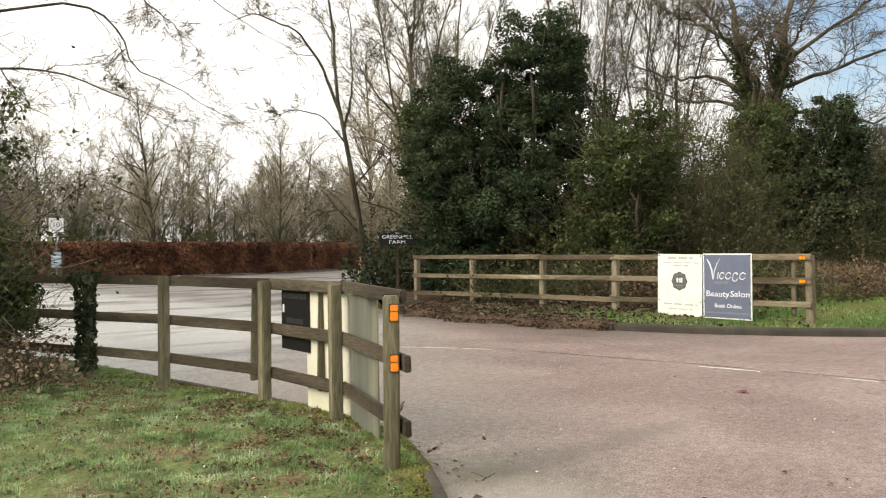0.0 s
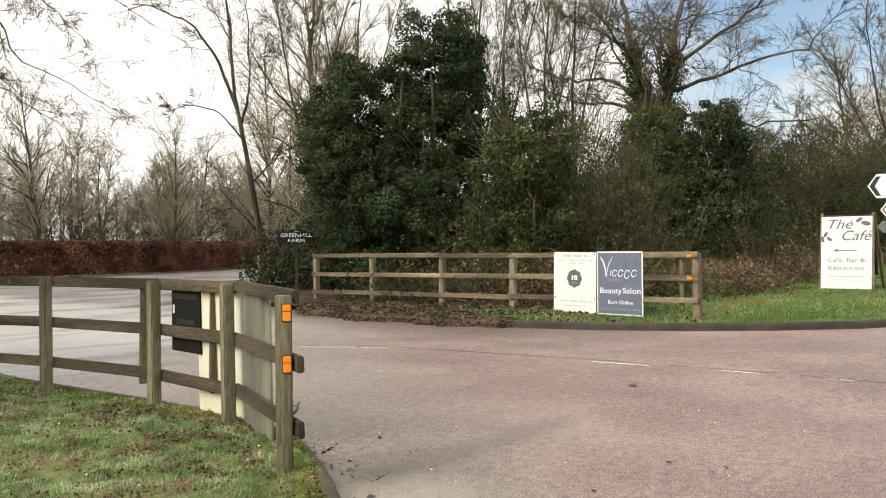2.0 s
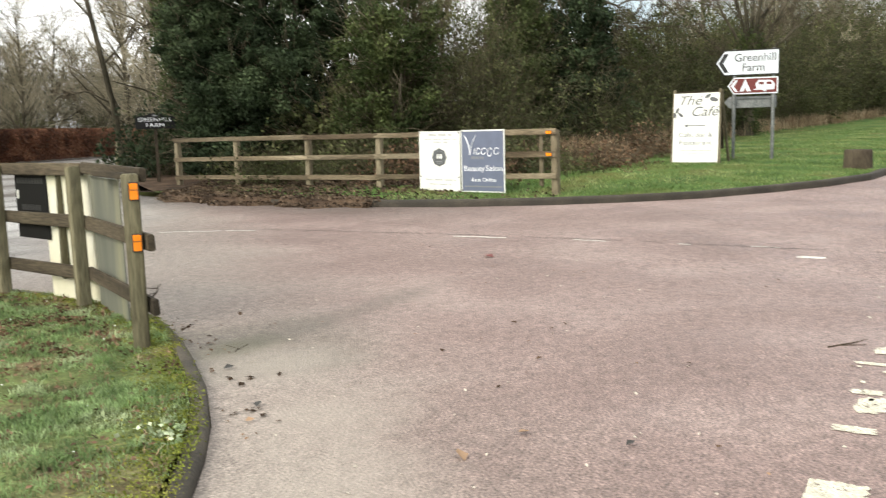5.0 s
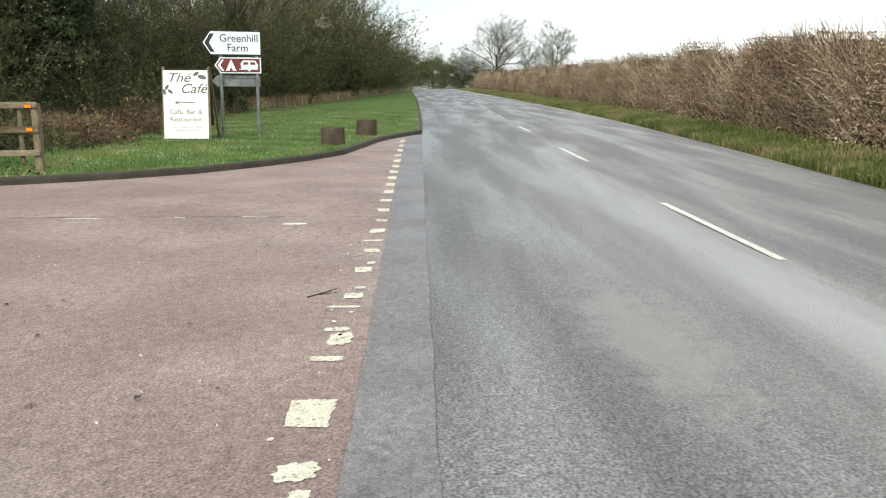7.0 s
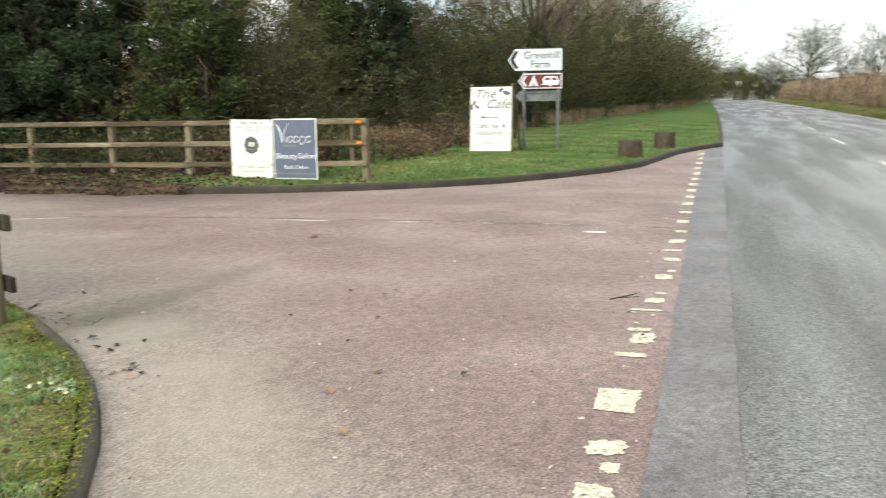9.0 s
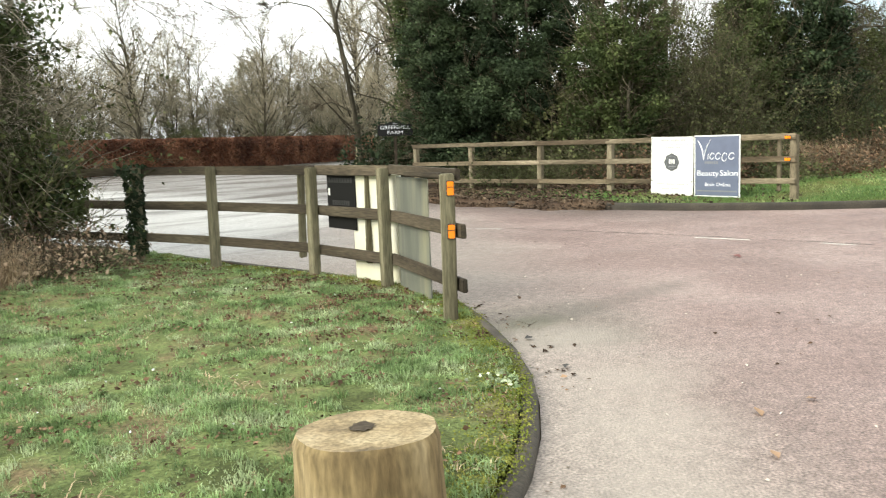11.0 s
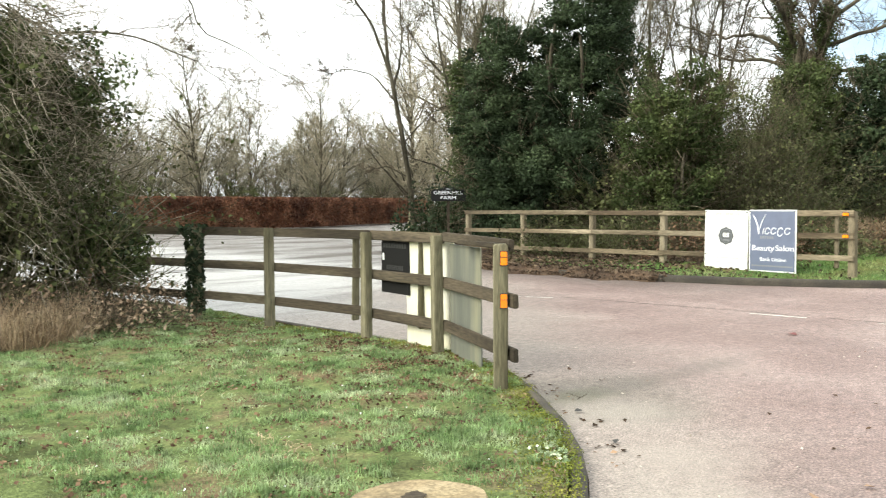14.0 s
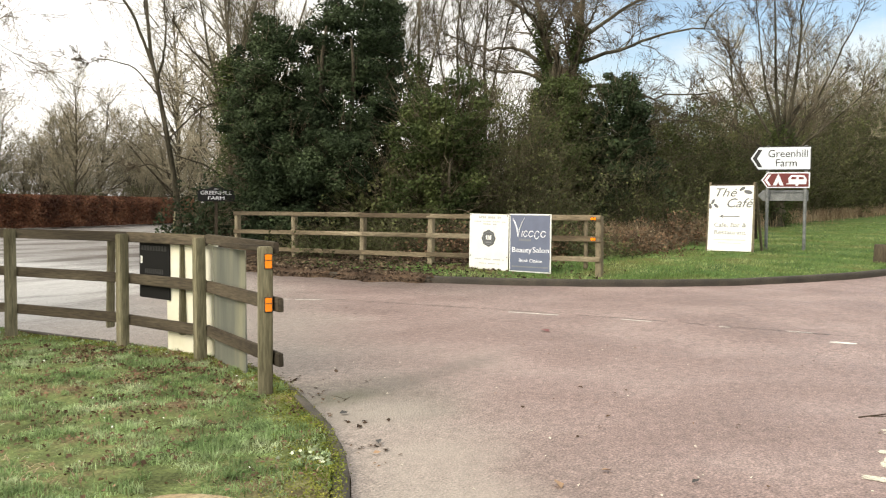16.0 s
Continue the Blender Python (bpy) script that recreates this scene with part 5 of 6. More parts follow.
pn = patchy(P[:, 0], P[:, 1], 1.9, 5.0) + 0.6 * patchy(P[:, 0], P[:, 1], 6.0, 9.0)
keep = g1.random(len(P)) < np.clip(0.55 + pn * 2.0, 0.03, 1)
P, pn = P[keep], pn[keep]
tall = 0.014 + 0.045 * np.clip(pn + 0.15, 0, 1)
tagged(np_part("lawn_grass", *blades(P, tall[:, None], 0.0062, g1, 0.9), BLADE), "short green grass blades with mossy bare spots", "grass", kind="stuff")
T = lawn_points(1100, -5.2, 1.0, -3.3, 6.2)
tp = (T[:, None] + g1.normal(0, 0.028, (len(T), 34, 3)) * np.array([1, 1, 0])).reshape(-1, 3)
tagged(np_part("grass_tufts", *blades(tp, 0.05, 0.006, g1, 0.7), BLADE), "longer tufts standing in the grass", "grass", kind="stuff")
D = lawn_points(14000, -5.2, 1.0, -3.3, 6.2)
dn = patchy(D[:, 0], D[:, 1], 1.6, 21.0)
D = D[dn > 0.12]
tagged(np_part("dead_blades", *blades(D + np.array([0, 0, 0.006]), 0.035, 0.007, g1, 1.6), STRAW), "dry brown blades lying in the grass", "grass", kind="stuff")
# moss cushions along the kerb
MOSS = mat("yellow_green_moss", ((0.09, 0.11, 0.02), (0.14, 0.16, 0.03), (0.19, 0.19, 0.05)), scale=6, fine=50, rough=0.95, bump=0, island=True, spec=0.1)
kp = np.array(along(NEAR_KERB[4:-4], 0.02))
i = g1.integers(0, len(kp), 24000)
off = 0.045 + np.abs(g1.normal(0, 0.16, len(i)))
mx, my = kp[i, 0] - kp[i, 3] * off + g1.normal(0, .02, len(i)), kp[i, 1] + kp[i, 2] * off + g1.normal(0, .02, len(i))
mz = np.array([lawn_rise(a, b) for a, b in zip(mx, my)]) + 0.012
tagged(np_part("moss", *leaves(np.stack([mx, my, mz], 1), 0.011, g1, np.tile([0, 0, 1.0], (len(i), 1)), 0.7, 1.1), MOSS), "yellow-green moss along the kerb", "moss", kind="stuff")
W = lawn_points(260, -5, 0.9, -3.2, 5.5) + np.array([0, 0, 0.03])
tagged(np_part("pale_flecks", *leaves(W, 0.013, g1, np.tile([0, 0, 1.0], (len(W), 1)), 0.6, 1.2), WHITE), "pale bleached leaf flecks in the grass", "leaves", kind="stuff")
WEED = mat("pale_weed_leaf", ((0.14, 0.20, 0.09), (0.24, 0.30, 0.17), (0.38, 0.42, 0.30)), scale=9, fine=30, rough=0.8, bump=0, island=True, spec=0.2)
wp_ = np.stack([g1.normal(-1.0, 0.12, 220), g1.normal(-1.5, 0.11, 220), np.full(220, 0.08)], 1)
wp_ = wp_[inside(LAWN_IN, wp_[:, 0], wp_[:, 1])]
tagged(np_part("weed_patch", *leaves(wp_, 0.022, g1, np.tile([0, 0, 1.0], (len(wp_), 1)), 0.6, 1.2), WEED), "patch of small pale-leaved weeds beside the kerb", "weeds", kind="stuff")
# fallen leaves on the lawn and against the kerbs
P = lawn_points(22000, -5, 1.1, -3.3, 6)
lp = patchy(P[:, 0], P[:, 1], 2.3, 51.0) + 0.5 * patchy(P[:, 0], P[:, 1], 5.0, 57.0)
P = P[(lp > 0.22) | (g1.random(len(P)) < 0.10)] + np.array([0, 0, 0.026])
tagged(np_part("fallen_leaves", *leaves(P, 0.023, g1, np.tile([0, 0, 1.2], (len(P), 1)), 0.6, 1.3), LITTER), "brown fallen leaves scattered on the grass", "leaves", kind="stuff")
ff = np.array(along([(0.0, 0.1), (0.62, 1.5), (0.76, 2.8), (0.62, 4.5), (0.3, 5.7)], 0.05))
i = g1.integers(0, len(ff), 6500)
lx = ff[i, 0] - np.abs(g1.normal(0.0, 0.75, 6500))
ly = ff[i, 1] + g1.normal(0, 0.1, 6500)
P = np.stack([lx, ly, np.array([lawn_rise(a, b) for a, b in zip(lx, ly)]) + 0.022], 1)
P = P[patchy(lx, ly, 2.6, 33.0) + 0.5 * patchy(lx, ly, 6.0, 35.0) > 0.02]
tagged(np_part("fallen_leaves", *leaves(P, 0.022, g1, np.tile([0, 0, 1.0], (len(P), 1)), 0.7, 1.3), LITTER), "dark drift of dead leaves along the fence foot", "leaves", kind="stuff")
fx, fy = scatter(inset(FAR_KERB[:7], 0.12) + [(11.5, 1.2), (12.5, 12.2)], 12000, g1, 9, 12.6, 1.2, 12.2)
keep = g1.random(len(fx)) < np.clip((fy - 2.5) / 5, 0.08, 1)
fx, fy = fx[keep], fy[keep]
fz = np.array([verge_z(a, b) for a, b in zip(fx, fy)]) + 0.012
tagged(np_part("fallen_leaves", *leaves(np.stack([fx, fy, fz], 1), 0.055, g1, np.tile([0, 0, 0.9], (len(fx), 1)), 0.7, 1.4), DARKLITTER), "drift of damp dark brown leaves below the fence", "leaves", kind="stuff")
# debris on the side road
dk = np.array(along(NEAR_KERB[6:16], 0.03))
i = (g1.integers(0, len(dk), 14)[:, None] + g1.integers(-9, 9, (14, 8))).ravel()[:50].clip(0, len(dk) - 1)
off = -np.abs(g1.normal(0.03, 0.16, 50)) - 0.02
dp = np.stack([dk[i, 0] - dk[i, 3] * off, dk[i, 1] + dk[i, 2] * off, np.full(50, 0.008)], 1)
sp = np.stack([g1.uniform(-1, 9, 150), g1.uniform(-4.2, 6, 150), np.full(150, 0.012)], 1)
tagged(np_part("road_debris", *leaves(np.concatenate([dp, sp]), 0.022, g1, np.tile([0, 0, 2.5], (200, 1)), 0.4, 1.6), LITTER), "bits of dead leaf and bark on the side road", "debris", kind="stuff")
CHIP = plain("pale_stone_chip", (0.5, 0.45, 0.38), 0.8)
cp = np.stack([g1.uniform(-2, 7, 260), g1.uniform(-4.2, 3, 260), np.full(260, 0.006)], 1)
tagged(np_part("stone_chips", *leaves(cp, 0.016, g1, np.tile([0, 0, 1.5], (260, 1)), 0.5, 1.4), CHIP), "pale stone chips and flecks on the side road", "debris", kind="stuff")


def single_leaf(x, y, s, m, label):
    V, F = leaves(np.array([[x, y, 0.016]]), s, np.random.default_rng(int(abs(x * 100))), np.array([[0, 0, 2.0]]), 0.3, 1.4)
    tagged(np_part("fallen_leaf", V, F, m), label, "leaf", "single leaves on the road")


TAN = plain("tan_leaf", (0.30, 0.19, 0.11), 0.7)
for x, y, s, m, lab in ((-0.55, -2.71, 0.06, TAN, "tan fallen leaf on the red asphalt"), (-1.07, -3.02, 0.06, TAN, "tan fallen leaf on the red asphalt"), (-0.09, -3.31, 0.035, RIM, "dark fallen leaf on the red asphalt"), (-0.17, -2.83, 0.05, TAN, "tan fallen leaf on the red asphalt"),
                        (4.63, -0.12, 0.15, BROWN, "dark red-brown dead leaf on the side road"), (-0.41, -1.41, 0.05, RIM, "dark bark scrap by the kerb"), (-0.62, -1.55, 0.04, TAN, "tan leaf scrap by the kerb"), (0.05, -0.75, 0.06, RIM, "dark bark scrap by the kerb"), (10.3, -4.95, 0.2, RIM, "dark scrap on the road")):
    single_leaf(x, y, s, m, lab)


def fallen_stick(p, q, r, seed):
    g = np.random.default_rng(seed)
    t = Twigs()
    p, q = np.array(p), np.array(q)
    c, _ = wander(p, (q - p) / np.linalg.norm(q - p), np.linalg.norm(q - p), 6, 0.1, 0, g)
    c[:, 2] = r
    t.tube(c, np.linspace(r, r * 0.5, 7), 5)
    for k in (2, 4):
        s, _ = wander(c[k], (c[k + 1] - c[k]) / np.linalg.norm(c[k + 1] - c[k]) + g.normal(0, 0.5, 3) * np.array([1, 1, 0]), 0.18, 3, 0.1, 0, g)
        s[:, 2] = r * 0.6
        t.tube(s, np.linspace(r * 0.6, r * 0.3, 4), 4)
    tagged(np_part("fallen_stick", *t.arrays(), DARKLOG, smooth=True), "dark broken twig lying on the road", "stick", "fallen twigs")


for a, b, r, s in (((1.5, 1.6, 0), (2.0, 1.98, 0), 0.008, 7), ((2.05, -3.85, 0), (2.3, -3.98, 0), 0.006, 4), ((0.38, -0.48, 0), (0.47, -0.43, 0), 0.004, 5)):
    fallen_stick(a, b, r, s)

# damp leaf crumbs washed up against the near kerb
g5 = np.random.default_rng(77)
cc = np.concatenate([np.stack([g5.normal(cx, sx, m_), g5.normal(cy, sy, m_), g5.uniform(0.004, 0.012, m_)], 1) for cx, cy, sx, sy, m_ in ((-0.08, -1.0, 0.06, 0.07, 6), (0.45, -0.1, 0.14, 0.12, 8), (-0.46, -1.45, 0.08, 0.08, 6), (0.75, 0.4, 0.14, 0.2, 9), (1.3, -0.9, 0.8, 0.7, 5))])
tagged(np_part("leaf_debris", *leaves(cc, 0.034, g5, np.array([[0, 0, 1.0]]), spread=0.25), EARTH), "dark damp leaf crumbs lying beside the kerb", "leaves", kind="stuff")

# far verge grass, longer at the back
vx, vy = scatter(VERGE, 150000, g1, 9, 40, -5, 6.5)
wgt = np.clip(14 / (vx + 2), 0.2, 1)
vn = patchy(vx, vy, 0.8, 61.0) + 0.6 * patchy(vx, vy, 2.5, 63.0)
k = (g1.random(len(vx)) < wgt * np.clip(0.75 + 1.4 * vn, 0.1, 1)) & ((vy < 4.5) | (vx > 13))
vx, vy = vx[k], vy[k]
vz = np.array([verge_z(a, b) for a, b in zip(vx, vy)])
tagged(np_part("verge_grass", *blades(np.stack([vx, vy, vz], 1), 0.055, 0.013, g1, 0.8), VERGEBLADE), "green verge grass, cut short", "grass", kind="stuff")
# grass on the opposite side
rv = np.array(along(ROAD_RIGHT[1:-2], 0.05))
n = 60000
w = 1 / (10 + rv[:, 0]) ** 1.3
i = g1.choice(len(rv), n, p=w / w.sum())
off = -np.abs(g1.normal(0, 0.9, n)) - 0.02
rx, ry = rv[i, 0] - rv[i, 3] * off, rv[i, 1] + rv[i, 2] * off
rz_ = land(rx, ry) - 0.03 + 0.2 * np.clip((np.interp(rx, RRX, RRY) + 0.2 - ry) / 1.6, 0, 1)
tagged(np_part("roadside_grass", *blades(np.stack([rx, ry, rz_], 1), 0.20, 0.022, g1, 0.7), OLIVEBLADE), "long green roadside grass below the hedge", "grass", kind="stuff")
# straw-coloured grass along the wood
wp = np.array(along(WOOD_EDGE[3:], 0.1))
wq = 1 / (wp[:, 0] + 4) ** 0.6
i = g1.choice(len(wp), 56000, p=wq / wq.sum())
off = g1.normal(0.1, 0.8, len(i))
dx_, dy_ = wp[i, 0] - wp[i, 3] * off, wp[i, 1] + wp[i, 2] * off
k = (dx_ > 17.5 + g1.normal(0, 1.2, len(dx_)))
dx_, dy_ = dx_[k], dy_[k]
dz_ = np.array([float(land(a, b)) for a, b in zip(dx_, dy_)]) + 0.2
tagged(np_part("dead_grass", *blades(np.stack([dx_, dy_, dz_], 1), 0.58, 0.022, g1, 0.45), STRAW), "tall straw-coloured dead grass at the wood's edge", "grass", kind="stuff")
# dead grass under the near bush
n = 26000
a = g1.random(n)
ex, ey = -6.5 + 6.6 * a + g1.normal(0, .15, n), 2.9 + 2.6 * a + np.abs(g1.normal(0, 0.8, n)) + 0.25 * np.sin(a * 17)
keep = (ex < -0.9)
ex, ey = ex[keep], ey[keep]
tagged(np_part("dead_grass", *blades(np.stack([ex, ey, np.full(len(ex), 0.04)], 1), (0.08 + 0.42 * g1.random((len(ex), 1)) ** 1.4), 0.0075, g1, 0.6), STRAW), "straw-coloured dead grass clumps below the bush", "grass", kind="stuff")

# ---- hedges in place ----
hedge("beech_hedge", [(-6, 39.5), (4.8, 41.0), (12, 42.0), (20, 43.3), (28.5, 45.0), (38.7, 49.5), (46, 54)], 1.95, 1.2, 2200, 0.095, BEECH, "clipped copper-brown beech hedge along the farm drive", 21, twigs=2500, over=lambda a: np.ones(len(a)))
hedge("roadside_hedge", [(2, -14.4), (8, -14.9), (14, -15.5), (24, -16.2), (34, -16.8), (60, -17.3), (100, -16.8), (150, -15.5)][::-1], 2.38, 1.7, 900, 0.05, RUSSET, "tall brown winter hedge on a bank beside the road", 22, twigs=42000, ragged=0.34, twig_mat=PALESTALK, lump=0.19, batter=0.35, long=(0.25, 0.95), base=0.1, rise=(0.5, 1.7), wild=0.45,
      over=lambda a: 1 / (10 + np.abs(a[:, 0])) ** 1.2)

# ---- trees ----
def near_tree(px, dist):
    """Plan place at a bearing from the junction corner where the walk begins."""
    a = radians(px)
    return -3.68 + dist * math.cos(a), -4.27 + dist * math.sin(a)


def smooth_line(pts, n=14):
    """A rounded line through a few way points."""
    pts = np.asarray(pts, dtype=float)
    t, u = np.linspace(0, 1, len(pts)), np.linspace(0, 1, n)
    q = np.stack([np.interp(u, t, pts[:, k]) for k in range(3)], 1)
    for _ in range(2):
        q[1:-1] = (q[:-2] + 2 * q[1:-1] + q[2:]) / 4
    return q


def limbed_tree(name, bearing, dist, stems, spec, seed, label, kids=(10, 0.8, 0.45), twig_mat=None, rmin=0.007, first=0.3, ivy=None, category="tree", crook=0.02):
    """A bare tree of given stems and main limbs: stems are (way points, thick end, thin end), in metres across, away and up; side growth follows spec."""
    g = np.random.default_rng(seed)
    limbs, tw = Twigs(), Twigs()
    at = near_tree(bearing, dist)
    for pts, r0, r1 in stems:
        q = smooth_line(pts, 16) + g.normal(0, max(r0 * 0.35, crook), (16, 3)) * np.array([1, 1, 0.5]) * np.linspace(0, 1, 16)[:, None]
        rad = np.linspace(r0, r1, 16)
        limbs.tube(q, rad, 8)
        span = np.linalg.norm(q[-1] - q[0])
        for _ in range(int(kids[0] * g.uniform(0.85, 1.15))):
            f = first + (1 - first) * g.random() ** 0.85
            i = min(int(f * 15), 14)
            t = q[i + 1] - q[i]
            t /= np.linalg.norm(t)
            p = q[i] + (q[i + 1] - q[i]) * (f * 15 - i)
            grow(limbs, tw, p, sprout(t, kids[1] * g.uniform(0.6, 1.3), g), span * kids[2] * g.uniform(0.55, 1.2) * (1.2 - 0.6 * f), max(rad[i] * 0.34, rmin), 1, spec, g, rmin)
        grow(limbs, tw, q[-1], (q[-1] - q[-2]) / np.linalg.norm(q[-1] - q[-2]), span * 0.35, r1, 1, spec, g, rmin)
    e = thing(name, pose(*at, float(land(*at)), 0, 0, bearing - 90), label, category)
    np_part("trunk", *limbs.arrays(), BARK, e, smooth=True)
    tagged(np_part("crown", *tw.arrays(), twig_mat or TWIG, e), kind="stuff")
    if ivy:
        pts = []
        for line, z_lo, z_hi, rad, count in ivy:
            q = smooth_line(line, 30)
            i = g.integers(0, 30, count)
            c = q[i] + g.normal(0, 1, (count, 3)) * np.array([rad, rad, 0.25]) * g.uniform(0.4, 1.1, (count, 1))
            c = c[(c[:, 2] > z_lo) & (c[:, 2] < z_hi)]
            pts.append((c[:, None] + g.normal(0, 0.13, (len(c), 24, 3))).reshape(-1, 3))
        np_part("ivy", *leaves(np.concatenate(pts), 0.065, g), IVYMID, e, "green ivy climbing the trunk")
    return e


# tall ivy-clad evergreen behind the far fence
ivy_tree("ivy_tree", near_tree(41.4, 24.0), [((0.95, 0.2, 6.1), (1.35, 1.35, 1.75), 230, 165, 0.33), ((0.75, 0.1, 4.3), (1.75, 1.6, 1.5), 210, 165, 0.34), ((-1.45, 0.3, 5.3), (0.95, 1.1, 1.35), 130, 150, 0.30), ((-1.9, 0.2, 3.9), (0.9, 1.1, 1.3), 120, 150, 0.30), ((-1.0, 0.2, 2.9), (1.5, 1.4, 1.5), 190, 165, 0.34),
                                            ((0.7, -0.7, 2.5), (1.55, 1.4, 1.15), 190, 175, 0.32), ((-0.6, 0.0, 1.3), (1.9, 1.4, 1.2), 170, 150, 0.36)],
         0.055, IVY, "tall dark evergreen tree thick with ivy", 31, trunk=0.22, twig_count=500, top=6.5, rz=-48.6)

# leaning slim tree by the farm sign, with scrub at its foot
FINE = [None, (9, 0.7, 0.6, 0.17, 0.02, 0.12), (6, 0.7, 0.62, 0.19, 0.01, 0.12), (3, 0.6, 0.55, 0.2, 0.0, 0.1)]
limbed_tree("leaning_tree", 50.55, 28.5, [([(0, 0, -0.1), (-0.12, 0, 1.6), (-0.5, 0.1, 4.2), (-0.95, 0.2, 6.4), (-1.1, 0.3, 8.6), (-1.2, 0.3, 10.6)], 0.115, 0.03), ([(-0.85, 0.2, 6.0), (-1.5, 0.0, 7.7), (-2.2, -0.3, 8.6), (-3.4, -0.5, 9.0)], 0.06, 0.02),
                                          ([(-0.6, 0.1, 4.9), (-1.4, 0.1, 5.9), (-2.3, 0, 6.1), (-3.0, 0.1, 5.9)], 0.03, 0.012), ([(-0.75, 0.2, 5.3), (-0.4, 0.4, 7.0), (-0.5, 0.6, 9.5)], 0.05, 0.015), ([(-0.2, 0.1, 2.4), (-0.9, 0, 2.8), (-1.6, 0.1, 2.7)], 0.025, 0.008), ([(-0.4, 0.1, 3.6), (0.5, 0.3, 4.6), (1.3, 0.4, 5.0)], 0.03, 0.01)],
            FINE, 33, "slim bare tree leaning beside the farm drive", kids=(11, 0.8, 0.30), rmin=0.0065, first=0.35, crook=0.05)
thicket("bush", near_tree(48.3, 28.0), (1.3, 1.1, 2.3), 130, "dark scrubby bush beside the farm sign", 34, leaf_material=IVY, leaf_n=5500, leaf=0.08)
# bare oak with ivied forked trunk and long level limbs
OAKFINE = [None, (10, 0.7, 0.58, 0.18, 0.02, 0.12), (8, 0.68, 0.62, 0.2, 0.015, 0.1), (4, 0.7, 0.55, 0.2, 0.01, 0.1)]
limbed_tree("oak_tree", 24.8, 30.0, [([(0, 0, -0.1), (-0.1, 0, 3), (-0.25, 0, 5.2)], 0.391, 0.255), ([(-0.3, 0, 5.0), (-0.75, 0.2, 6.6), (-1.0, 0.3, 8.4), (-1.5, 0.6, 11.0)], 0.187, 0.045), ([(-0.1, 0, 5.0), (0.35, -0.2, 6.4), (0.5, -0.3, 8.2), (1.2, -0.5, 11.0)], 0.187, 0.045),
                                     ([(-0.4, 0, 5.3), (-1.4, -0.4, 5.9), (-2.4, -0.8, 5.8), (-3.8, -1.0, 6.4)], 0.076, 0.022), ([(-0.6, 0.1, 6.1), (-1.8, 0.4, 6.9), (-3.0, 0.3, 6.8), (-4.6, 0.6, 7.6)], 0.076, 0.022), ([(-0.9, 0.3, 7.6), (-2.0, 0.8, 8.6), (-3.4, 1.0, 9.4)], 0.079, 0.022),
                                     ([(0.3, -0.2, 6.2), (1.6, -0.6, 6.5), (3.0, -0.8, 7.0), (4.8, -1.0, 7.3)], 0.079, 0.022), ([(0.1, 0, 5.3), (1.4, 0.2, 5.5), (2.8, 0.6, 5.1), (4.6, 0.8, 5.2)], 0.072, 0.022), ([(0.45, -0.3, 7.0), (1.8, 0.2, 8.0), (3.4, 0.4, 9.2), (5.0, 0.6, 10.2)], 0.072, 0.022),
                                     ([(0.0, -0.1, 4.4), (1.2, -0.8, 4.5), (2.4, -1.3, 3.9), (3.4, -1.6, 4.1)], 0.065, 0.019), ([(0.2, -0.2, 6.0), (0.6, -1.6, 7.0), (1.0, -3.2, 7.6)], 0.086, 0.022), ([(-0.6, 0, 6.3), (-1.0, -1.4, 7.4), (-1.8, -2.8, 8.2)], 0.086, 0.022), ([(0.4, -0.2, 7.4), (0.2, 1.4, 8.6), (0.6, 3.0, 9.6)], 0.086, 0.022)],
            OAKFINE, 36, "large bare spreading oak with ivy on its trunk", kids=(11, 0.85, 0.42), rmin=0.0075, first=0.15, crook=0.11,
            ivy=[([(0, 0, 0), (-0.1, 0, 3), (-0.25, 0, 5.2)], 0.3, 5.6, 0.42, 700), ([(-0.3, 0, 5.0), (-0.75, 0.2, 6.6), (-1.0, 0.3, 8.4)], 4.8, 7.9, 0.2, 230), ([(-0.1, 0, 5.0), (0.35, -0.2, 6.4), (0.5, -0.3, 8.2)], 4.8, 7.4, 0.2, 220)])
# many-stemmed tree further along the verge
FAN = [None, (9, 0.55, 0.55, 0.11, 0.04, 0.12), (7, 0.55, 0.62, 0.15, 0.03, 0.12), (4, 0.55, 0.5, 0.17, 0.02, 0.1)]
limbed_tree("bare_tree", 11.3, 38.0, [([(0, 0, -0.1), (0.0, 0, 2.2), (0.1, 0, 4.0)], 0.340, 0.210), ([(0.1, 0, 3.6), (-0.2, 0, 6.0), (-0.3, 0, 10.5)], 0.099, 0.028), ([(0.2, 0, 3.6), (0.6, 0.2, 6.5), (0.9, 0.4, 11.0)], 0.105, 0.028), ([(0, 0, 3.4), (-1.0, 0.1, 5.2), (-2.4, 0.2, 8.2)], 0.074, 0.021), ([(0.2, 0, 3.2), (1.2, 0, 5.0), (2.8, 0.1, 8.6)], 0.081, 0.021),
                                      ([(0, 0, 3.0), (-1.4, -0.3, 4.0), (-3.2, -0.5, 5.6)], 0.056, 0.017), ([(0.2, 0, 3.0), (1.6, -0.2, 4.2), (3.6, -0.3, 6.0)], 0.062, 0.017), ([(0.1, 0, 3.6), (0.2, 1.0, 6.0), (0.4, 2.2, 9.0)], 0.074, 0.021), ([(0.1, 0, 3.6), (-0.6, -1.0, 6.0), (-1.0, -1.8, 9.0)], 0.074, 0.021), ([(0.1, 0, 2.6), (-1.2, -0.8, 3.2), (-2.6, -1.2, 3.0)], 0.043, 0.014)],
            FAN, 43, "bare many-stemmed tree behind the road signs", kids=(11, 0.6, 0.36), rmin=0.0085, first=0.12, ivy=[([(0, 0, 0), (0.1, 0, 4.2)], 0.3, 4.6, 0.3, 330)])
